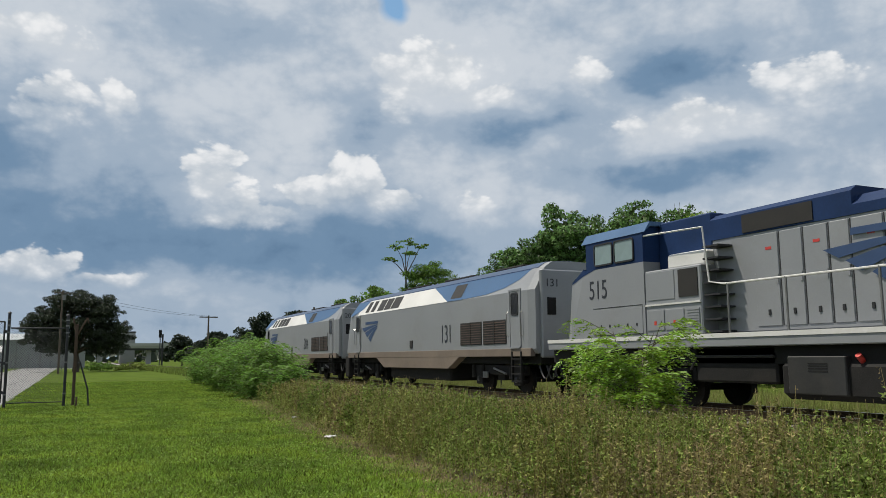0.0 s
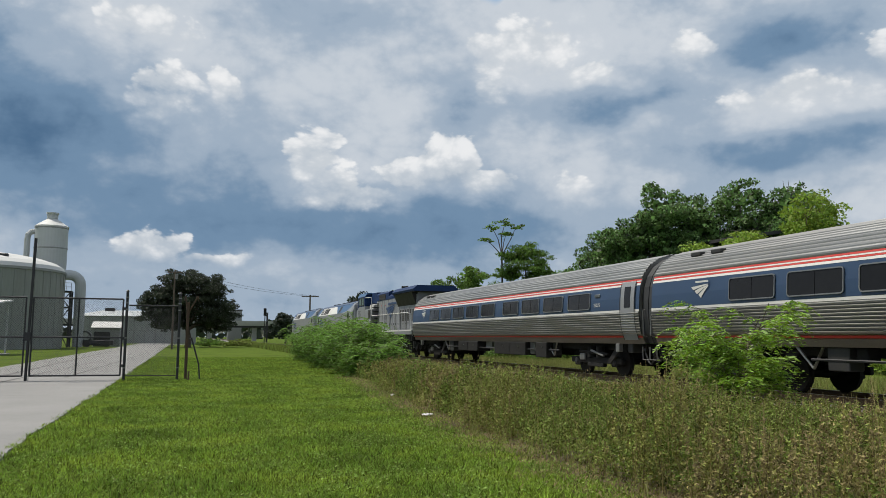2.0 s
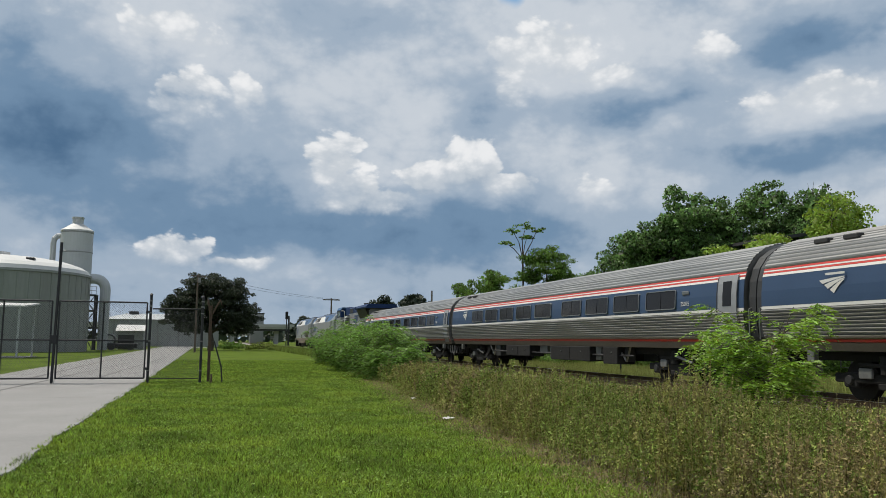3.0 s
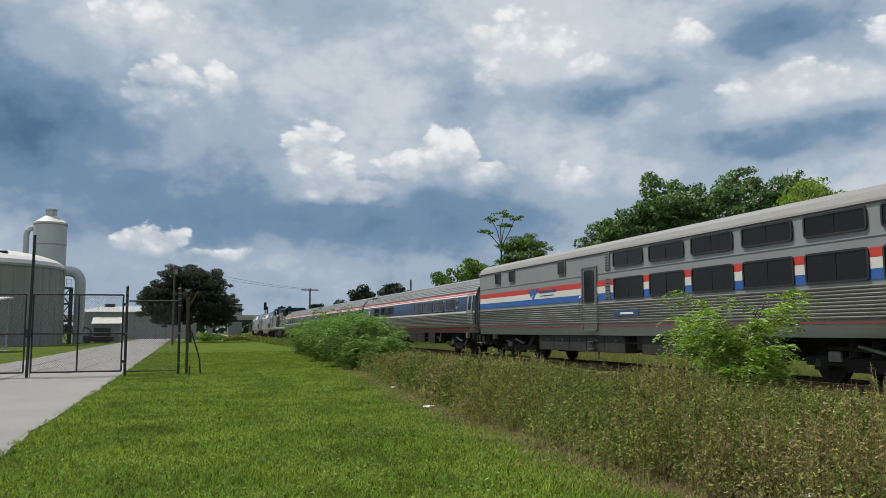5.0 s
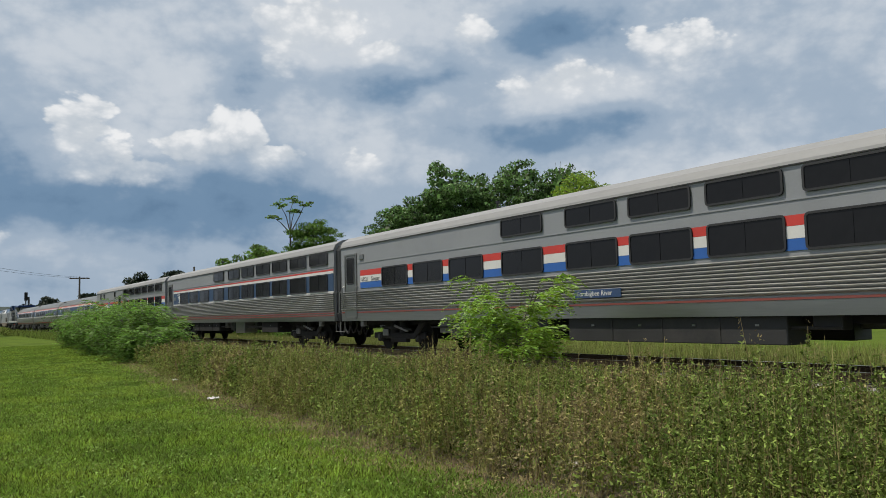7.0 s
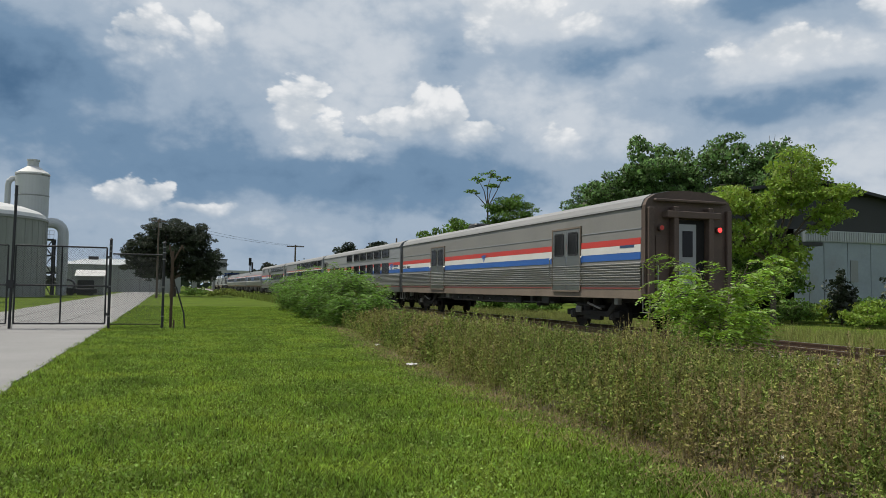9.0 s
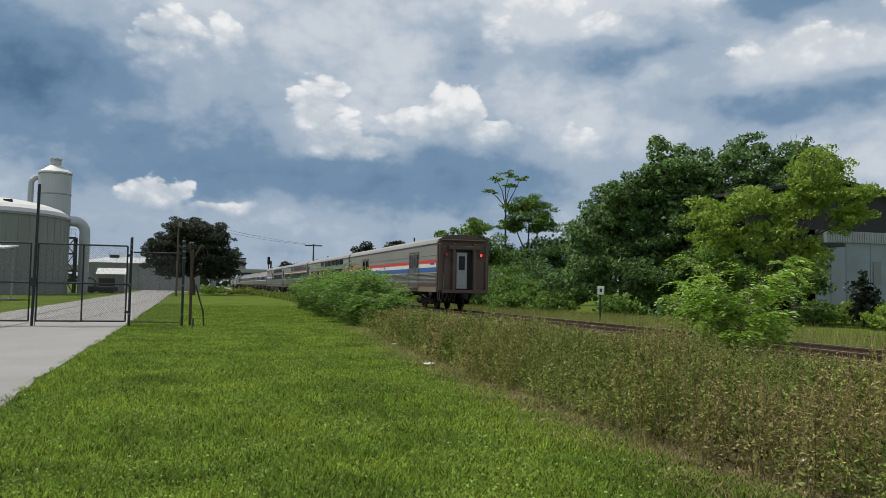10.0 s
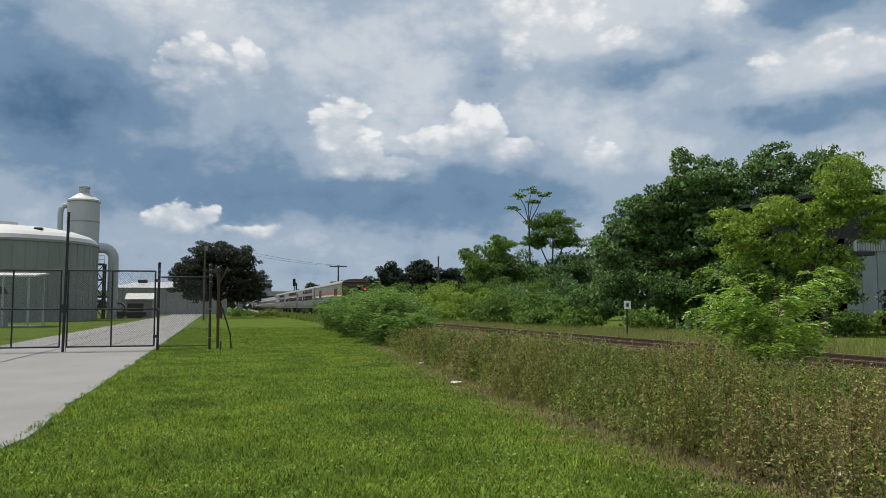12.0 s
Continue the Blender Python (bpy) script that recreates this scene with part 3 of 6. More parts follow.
def truck_meshes(kind):
    w = Geo()
    for s in (-1, 1):
        for r0, r1, xa, xb in ((0.46, 0.46, 0.69, 0.80), (0.49, 0.49, 0.665, 0.69), (0.16, 0.14, 0.80, 0.93)):
            w.tube((s * xa, 0, 0.46), (s * xb, 0, 0.46), r0, r1, 20)
    w.tube((-0.7, 0, 0.46), (0.7, 0, 0.46), 0.08, n=8)
    f = Geo()
    for s in (-1, 1):
        a, b = sorted((s * 0.98, s * 1.14))
        if kind == "loco":
            f.box(a, b, -1.95, 1.95, 0.62, 0.95, 0.03)
            for y in (-1.37, 1.37):
                f.box(a - 0.01, b + 0.01, y - 0.24, y + 0.24, 0.27, 0.66, 0.03)
                f.tube((s * 1.16, y + 0.34, 0.5), (s * 1.16, y + 0.34, 0.95), 0.09, n=10)
                f.tube((s * 1.16, y - 0.34, 0.5), (s * 1.16, y - 0.34, 0.95), 0.09, n=10)
        else:
            f.box(a, b, -1.75, 1.75, 0.40, 0.60, 0.03)
            f.box(a, b, -0.55, 0.55, 0.28, 0.42, 0.02)
            for y in (-1.29, 1.29):
                f.box(a, b, y - 0.2, y + 0.2, 0.30, 0.62, 0.03)
            f.tube((s * 1.08, -0.3, 0.6), (s * 1.08, -0.3, 0.98), 0.16, n=12)
            f.tube((s * 1.08, 0.3, 0.6), (s * 1.08, 0.3, 0.98), 0.16, n=12)
            f.tube((s * 1.2, -1.0, 0.72), (s * 1.2, 0.95, 0.8), 0.045, n=6)
            f.add([(s * 1.17, -1.9, 0.95), (s * 1.17, -1.6, 0.98), (s * 1.17, -1.0, 0.45), (s * 1.17, -1.2, 0.40), (s * 1.23, -1.9, 0.95), (s * 1.23, -1.6, 0.98), (s * 1.23, -1.0, 0.45), (s * 1.23, -1.2, 0.40)],
                  [(0, 1, 2, 3), (4, 7, 6, 5), (0, 4, 5, 1), (1, 5, 6, 2), (2, 6, 7, 3), (3, 7, 4, 0)])
    f.box(-1.0, 1.0, -0.25, 0.25, 0.42, 0.9, 0.03)
    return mesh("truck", f, BLACK), mesh("wheelset", w, BLACK)


TRUCKS = {k: truck_meshes(k) for k in ("loco", "coach")}


def truck(car, y, kind="coach"):
    fm, wm = TRUCKS[kind]
    t = part("truck", fm, None, car, "black cast truck frame", at=pose(0, y, 0))
    half = 1.37 if kind == "loco" else 1.29
    for d in (-half, half):
        part("wheelset", wm, None, t, at=pose(0, d, 0))
        for s in (-1, 1):
            part("bearing_cap", Geo().tube((s * 1.14, d, 0.46), (s * 1.2, d, 0.46), 0.11, 0.09, 12), SKIRT, t)
    for s in (-1, 1):
        part("damper", Geo().tube((s * 1.22, -0.75, 0.66), (s * 1.22, 0.1, 0.84), 0.04, n=8), GALV, t)
        part("brake_unit", Geo().box(*sorted((s * 1.14, s * 1.22)), 0.62, 0.98, 0.5, 0.72, 0.02), GALV, t)
    return t


def hoses(car, y, s=-1):
    rnd = random.Random(int(y * 7))
    for k in range(4):
        x = s * (0.5 + 0.25 * k)
        w, dp = rnd.uniform(0.5, 0.7), rnd.uniform(0.35, 0.5)
        pts = [(x, y - w / 2 + w * i / 10, 0.95 - dp * math.sin(math.pi * i / 10)) for i in range(11)]
        part("hose", Geo().path(pts, 0.028, 6), RUBBER, car)


def coupler(car, y0, y1):
    part("coupler", Geo().box(-0.12, 0.12, y0, y1, 0.72, 1.0, 0.03), BLACK, car)


VL = [(1.49, 1.03), (1.525, 1.28), (1.525, 3.78), (1.43, 3.97), (1.18, 4.12), (0.65, 4.23), (0, 4.27)]
AMF = [(1.36, 1.10), (1.50, 1.45), (1.56, 1.95), (1.55, 2.45), (1.50, 2.85), (1.38, 3.18), (1.15, 3.47), (0.80, 3.70), (0.40, 3.82), (0, 3.86)]


def lathe_x(prof):
    zs, xs = [z for x, z in prof], [x for x, z in prof]
    return lambda z: float(np.interp(z, zs, xs))


def closed(prof, inset=0.0):
    r = [(max(0.0, x - inset), z - (inset if x < 0.5 else 0)) for x, z in prof]
    return r + [(-x, z) for x, z in reversed(r[:-1])]


def car_ends(car, prof, length, mat_, gap=0.32, open_rear=False):
    for a, b in ((0.02, gap), (length - gap, length - 0.02))[1 if open_rear else 0:]:
        top = prof[-1][1]
        g = Geo()
        o = [(x * 0.93, z if z < 1.3 else z - 0.06) for x, z in prof]
        g.prism(closed(o), a, b)
        part("diaphragm", g, mat_, car, "black rubber end diaphragm")
    coupler(car, -0.3, 0.3)
    w_ = prof[1][0]
    for s in (-1, 1):
        for e in (0.2, length - 0.2):
            part("end_rail", Geo().path([(s * (w_ * 0.93), e, 1.3), (s * (w_ + 0.02), e, 1.34), (s * (w_ + 0.02), e, 2.1), (s * (w_ * 0.93), e, 2.14)], 0.018, 6), STEEL, car)
            part("end_step", Geo().path([(s * 1.42, e - 0.16, 1.0), (s * 1.42, e - 0.16, 0.62), (s * 1.42, e + 0.2, 0.62), (s * 1.42, e + 0.2, 1.0)], 0.018, 6), GALV, car)
    for e in (0.25, length - 0.25):
        hoses(car, e)


def underbody(car, boxes, z0=0.45, z1=1.03):
    g = Geo().box(-0.9, 0.9, 1.0, 25.0, 0.86, 1.06)
    part("underframe", g, BLACK, car, "black steel underframe")
    for a, b, lo, m_ in boxes:
        for s in (-1, 1):
            x0, x1 = sorted((s * 0.75, s * 1.42))
            g = Geo().box(x0, x1, a, b, lo, z1, 0.02)
            n = max(1, int((b - a) / 1.2))
            for i in range(1, n):
                y = a + (b - a) * i / n
                g.box(*sorted((s * 1.42, s * 1.432)), y - 0.02, y + 0.02, lo + 0.04, z1 - 0.04)
            bx = part("equipment_box", g, m_, car)
            for i in range(n):
                c = a + (b - a) * (i + 0.5) / n
                part("latch", Geo().box(*sorted((s * 1.42, s * 1.436)), c - 0.16, c - 0.08, z1 - 0.2, z1 - 0.16), STEEL, bx)
    rnd = random.Random(int(boxes[0][0] * 10))
    taken = [(a, b) for a, b, lo, m_ in boxes] + [(1.6, 6.2), (19.8, 24.4)]
    for s in (-1, 1):
        y = 1.2
        while y < 24.6:
            w_ = rnd.uniform(0.25, 0.8)
            if all(y + w_ < a - 0.05 or y > b + 0.05 for a, b in taken):
                x0, x1 = sorted((s * 0.9, s * rnd.uniform(1.15, 1.38)))
                part("gear_box", Geo().box(x0, x1, y, y + w_, rnd.uniform(0.5, 0.8), z1, 0.02), rnd.choice((BLACK, SKIRT, SKIRT, GALV)), car)
            y += w_ + rnd.uniform(0.1, 0.5)
        part("brake_pipe", Geo().path([(s * 1.3, 6.3, 0.80), (s * 1.3, 12.0, 0.78), (s * 1.3, 19.7, 0.80)], 0.03, 6), DARKSTEEL, car)
        for y in (1.75, 24.1):
            part("jacking_pad", Geo().box(*sorted((s * 1.30, s * 1.44)), y, y + 0.22, 0.82, z1, 0.01), GALV, car)


def side_door(car, side, y0, y1, z0, z1, m_, x=1.5, wz=(0.55, 0.95), double=False, frame_m=None):
    X = lambda a, b: sorted((side * a, side * b))
    g = Geo()
    for a, b in ((y0 - 0.06, y0), (y1, y1 + 0.06)):
        g.box(*X(x + 0.0, x + 0.05), a, b, z0, z1 + 0.06)
    g.box(*X(x + 0.0, x + 0.05), y0, y1, z1, z1 + 0.06)
    g.box(*X(x + 0.0, x + 0.07), y0, y1, z0 - 0.05, z0)
    fr = part("door_frame", g, frame_m or STEEL, car)
    leaves = ((y0, (y0 + y1) / 2 - 0.01), ((y0 + y1) / 2 + 0.01, y1)) if double else ((y0, y1),)
    for a, b in leaves:
        d = part("door", Geo().box(*X(x + 0.012, x + 0.035), a + 0.01, b - 0.01, z0, z1 - 0.01, 0.006), m_, car)
        h = z1 - z0
        c, w = (a + b) / 2, (b - a) * 0.62
        part("pane", pane_geo(w, h * (wz[1] - wz[0]), 0.06, 0.012, False), GLASS, d, at=pose(side * (x + 0.036), c, z0 + h * (wz[0] + wz[1]) / 2, 0, 0, 0 if side < 0 else 180))
        part("window_gasket", frame_geo(w + 0.08, h * (wz[1] - wz[0]) + 0.08, 0.09, 0.045, 0.02), RUBBER, d, at=pose(side * (x + 0.035), c, z0 + h * (wz[0] + wz[1]) / 2, 0, 0, 0 if side < 0 else 180))
    for y in (y0 - 0.14, y1 + 0.14):
        part("grab_rail", Geo().path([(side * (x + 0.03), y, z0 + 0.35), (side * (x + 0.10), y, z0 + 0.4), (side * (x + 0.10), y, z0 + 1.1), (side * (x + 0.03), y, z0 + 1.15)], 0.018, 6), STEEL, car)
    return fr


def viewliner(kind, base):
    label = {"baggage": "silver baggage car with red white and blue stripes",
             "sleeper": "silver sleeping car with red white blue stripes and two window rows",
             "blue_sleeper": "silver sleeping car with blue window band and two window rows",
             "dormitory": "silver baggage dormitory car with striped side and two window rows"}[kind]
    car = thing("passenger_car", label, "train car", group="train")
    fx = lathe_x(VL)
    L = 26.0
    part("body", Geo().prism(closed(VL, 0.01), 0.32, L - 0.32), GRIMED if kind == "baggage" else SILVER, car, "plain silver-grey car body")
    g = Geo()
    roof_line = [(1.545, 3.76), (1.53, 3.82), (1.44, 3.985), (1.19, 4.135), (0.66, 4.245), (0, 4.285)]
    full = roof_line + [(-x, z) for x, z in reversed(roof_line[:-1])]
    low = [(x * 0.985, z - 0.02) for x, z in full]
    g.prism(full + low[::-1], 0.31, L - 0.31)
    part("roof", g, VLROOF, car, "pale grey roof with gutter edge")
    for s in (-1, 1):
        part("gutter", Geo().box(*sorted((s * 1.522, s * 1.549)), 0.31, L - 0.31, 3.735, 3.758), SKIRT, car)
        part("belt_rib", Geo().box(*sorted((s * 1.518, s * 1.530)), 0.32, L - 0.32, 3.06 if kind == "dormitory" else 3.10, 3.09 if kind == "dormitory" else 3.13), SILVER, car)
        part("fluted_side", Geo().strip(flutes(lambda z: 1.527, 1.40, 2.10, 9), 0.34, L - 0.34, s), STEEL, car, "horizontal stainless fluting")
        part("sill_line", Geo().box(*sorted((s * 1.52, s * 1.533)), 0.33, L - 0.33, 1.31, 1.355), DARK_RED, car)
        part("sill_panel", Geo().box(*sorted((s * 1.42, s * 1.521)), 0.33, L - 0.33, 1.02, 1.30), STEEL if kind != "baggage" else TAN, car)
        y0, y1 = 0.36, L - 0.36
        if kind == "sleeper":
            y1 = 24.1
        if kind == "dormitory":
            y1 = L - 0.36
        if kind == "blue_sleeper":
            y1 = 24.1
            part("blue_band", Geo().strip([(1.531, 2.18), (1.531, 2.86)], y0, y1, s), BLUE, car)
            part("white_line", Geo().box(*sorted((s * 1.524, s * 1.534)), y0, y1, 2.12, 2.178), WHITE, car)
            part("red_line", Geo().strip([(1.531, 2.97), (1.531, 3.03)], y0, y1, s), RED, car)
            part("white_line", Geo().strip([(1.531, 2.864), (1.531, 2.965)], y0, y1, s), WHITE, car)
            part("sill_red", Geo().box(*sorted((s * 1.52, s * 1.535)), y0, y1, 1.22, 1.26), DARK_RED, car)
        else:
            part("blue_stripe", Geo().strip([(1.531, 2.19), (1.531, 2.405)], y0, y1, s), BRIGHT_BLUE, car)
            part("white_stripe", Geo().strip([(1.531, 2.41), (1.531, 2.635)], y0, y1, s), WHITE, car)
            part("red_stripe", Geo().strip([(1.531, 2.64), (1.531, 2.835)], y0, y1, s), RED, car)
        if kind == "baggage":
            for a, b in ((4.0, 6.0), (18.1, 20.2)):
                side_door(car, s, a, b, 1.25, 3.36, STEEL, 1.51, (0.58, 0.93), True, TAN)
        elif kind in ("sleeper", "blue_sleeper"):
            for k in range(9 if kind == "sleeper" else 10):
                if kind == "sleeper":
                    c = [3.78, 5.88, 8.0, 10.1, 12.2, 14.8, 17.4, 19.5, 21.6][k]
                else:
                    c = [1.75, 3.85, 5.95, 8.05, 10.15, 12.25, 14.75, 17.4, 19.5, 21.6][k]
                window(car, s, c, 2.52, 1.74, 0.68, RUBBER)
                if c < 15.5:
                    window(car, s, c, 3.47, 1.74, 0.5, RUBBER)
            side_door(car, s, 24.45, 25.3, 1.15, 3.42, STEEL, 1.505)
        else:
            for k in range(6):
                c = 2.1 + 2.085 * k
                window(car, s, c, 2.52, 1.74, 0.68, RUBBER)
                window(car, s, c, 3.45, 1.74, 0.5, RUBBER)
            for c in (17.1, 21.8, 23.4):
                window(car, s, c, 3.46, 0.62, 0.52, STEEL, split=False, name="small_window")
            for z0, z1 in ((3.14, 3.72), (2.2, 2.88)):
                vp = part("vent_panel", Geo().box(*sorted((s * 1.53, s * 1.548)), 13.62, 13.92, z0, z1, 0.006), STEEL, car, "ladder-like slatted steel vent")
                for k in range(6):
                    z = z0 + 0.05 + (z1 - z0 - 0.1) * k / 5
                    part("slat", Geo().box(*sorted((s * 1.548, s * 1.56)), 13.66, 13.88, z - 0.012, z + 0.012), RUBBER, vp)
            for k in range(3):
                part("step", Geo().box(*sorted((s * 1.40, s * 1.56)), 14.8, 15.2, 0.55 + 0.24 * k, 0.58 + 0.24 * k), STEEL, car)
            side_door(car, s, 14.55, 15.5, 1.2, 3.3, STEEL, 1.512, (0.45, 0.95))
    if kind == "sleeper":
        part("letter_panel", Geo().strip([(1.5335, 2.42), (1.5335, 2.62)], 22.65, 24.0, -1), WHITE, car)
        lettering(car, "62521", 24.0, 2.44, 0.2, INK, name="car_number")
        lettering(car, "Sleeper", 23.25, 2.44, 0.2, INK)
        emblem(car, 2.75, 2.28, 0.9, 0.5, BRIGHT_BLUE)
        part("name_bar", Geo().box(-1.5375, -1.534, 0.75, 1.75, 2.56, 2.66), NAVY, car)
        part("class_bar", Geo().box(-1.5375, -1.534, 0.85, 1.65, 2.44, 2.48), INK, car)
        part("vent", Geo().box(-1.55, -1.52, 23.85, 24.15, 3.22, 3.42, 0.01), STEEL, car)
        plate = part("name_plate", Geo().box(-1.575, -1.555, 11.25, 12.78, 1.49, 1.69, 0.004), NAVY, car, "small dark blue name plate")
        lettering(plate, "Tombigbee River", 12.7, 1.54, 0.17, WHITE, x=-1.578, name="plate_lettering")
    if kind == "blue_sleeper":
        emblem(car, 23.1, 2.3, 0.75, 0.4, WHITE)
        part("name_bar", Geo().box(-1.5375, -1.534, 22.5, 23.2, 2.74, 2.79), WHITE, car)
        part("number_sign", Geo().box(-1.545, -1.53, 23.55, 23.95, 2.44, 2.62, 0.006), STEEL, car)
        lettering(car, "62004", 22.95, 2.24, 0.12, WHITE, name="car_number")
    if kind == "dormitory":
        emblem(car, 20.2, 2.36, 1.0, 0.46, BRIGHT_BLUE)
        part("name_bar", Geo().box(-1.5375, -1.534, 17.6, 19.1, 2.62, 2.72), NAVY, car)
        part("class_bar", Geo().box(-1.5375, -1.534, 17.8, 19.0, 2.5, 2.53), INK, car)
        plate = part("name_plate", Geo().box(-1.575, -1.555, 11.9, 13.35, 1.62, 1.82, 0.004), NAVY, car, "small dark blue name plate")
        part("name_bar", Geo().box(-1.58, -1.574, 12.2, 12.95, 1.69, 1.75), SIGN, plate)
    if kind == "baggage":
        lettering(car, "61038", 25.55, 2.44, 0.2, INK, name="car_number")
        lettering(car, "Baggage", 24.8, 2.44, 0.2, INK)
        part("name_bar", Geo().box(-1.5375, -1.534, 0.7, 1.5, 2.56, 2.64), NAVY, car)
        emblem(car, 13.0, 2.42, 0.5, 0.34, BRIGHT_BLUE)
        part("roof_vent", Geo().box(-0.5, 0.3, 16.5, 17.5, 4.22, 4.5, 0.08), SKIRT, car, "grey rounded roof ventilator")
    else:
        part("antenna", Geo().tube((-0.6, 17.0, 4.2), (-0.6, 17.0, 4.45), 0.03).tube((-0.6, 17.0, 4.40), (-0.6, 17.0, 4.48), 0.06, n=10), SKIRT, car)
    box_m = SKIRT
    underbody(car, {"baggage": [(9, 17, 0.72, BLACK)], "sleeper": [(7.3, 13.2, 0.48, box_m), (14.0, 18.4, 0.48, box_m)],
                    "blue_sleeper": [(6.5, 8.5, 0.55, BLACK), (11, 12.3, 0.5, STEEL), (15, 20, 0.55, BLACK)], "dormitory": [(6.0, 12.0, 0.46, box_m), (13.0, 19.4, 0.46, box_m)]}[kind])
    truck(car, 3.9)
    truck(car, 22.1)
    car_ends(car, VL, L, GRAY_DIAPHRAGM, open_rear=kind == "baggage")
    return car


def baggage_end(car):
    """The open rear end of the last car: collision posts, door recess shaded by a black panel, and marker lights."""
    o = [(x, z) for x, z in closed([(x * 0.995, z) for x, z in VL])]
    part("end_wall", Geo().prism(o, 0.14, 0.34), SOOT, car, "sooty brown rear end wall")
    for s in (-1, 1):
        part("collision_post", Geo().box(*sorted((s * 0.52, s * 0.70)), -0.12, 0.14, 1.05, 3.75, 0.02), SOOT, car)
        part("corner_post", Geo().box(*sorted((s * 1.28, s * 1.46)), 0.02, 0.14, 1.1, 3.72, 0.02), SOOT, car)
    part("header_beam", Geo().box(-0.95, 0.95, -0.14, 0.14, 3.42, 3.62, 0.02), SOOT, car)
    part("end_sill", Geo().box(-1.3, 1.3, -0.1, 0.14, 0.98, 1.16, 0.02), SOOT, car)
    # flat black panel: the recess's shade is put into its colour
    d = part("doorway_shade", Geo().box(-0.5, 0.5, 0.09, 0.145, 1.16, 3.38, 0.01), BLACK, car, "black panel for the shaded end doorway")
    part("door_leaf", Geo().box(-0.44, 0.20, 0.05, 0.1, 1.22, 3.26, 0.02), SILVER, d, "pale grey end door leaf")
    part("door_window", Geo().box(-0.30, 0.06, 0.03, 0.055, 2.28, 3.05, 0.01), GLASS, d)
    part("lower_panel", Geo().box(-0.34, 0.10, 0.035, 0.055, 1.4, 2.1, 0.01), SILVER, d)
    for x in (-0.95, 0.95):
        part("end_panel", Geo().box(x - 0.22, x + 0.22, 0.115, 0.145, 1.3, 2.9, 0.01), SOOT, car)
    part("roof_lip", Geo().box(-1.25, 1.25, -0.02, 0.14, 3.9, 3.98, 0.02), SOOT, car)
    for s in (-1, 1):
        b = part("marker_light", Geo().tube((s * 1.02, 0.14, 3.12), (s * 1.02, 0.03, 3.12), 0.10, n=14), SOOT, car)
        part("lens", Geo().tube((s * 1.02, 0.035, 3.12), (s * 1.02, 0.015, 3.12), 0.07, n=14), TAIL if s > 0 else RED, b)
    g = Geo().path([(-1.2, 0.05, 1.2), (-1.2, -0.05, 1.25), (-1.2, -0.05, 2.0), (-1.2, 0.08, 2.05)], 0.02, 6)
    part("grab_rail", g, STEEL, car)


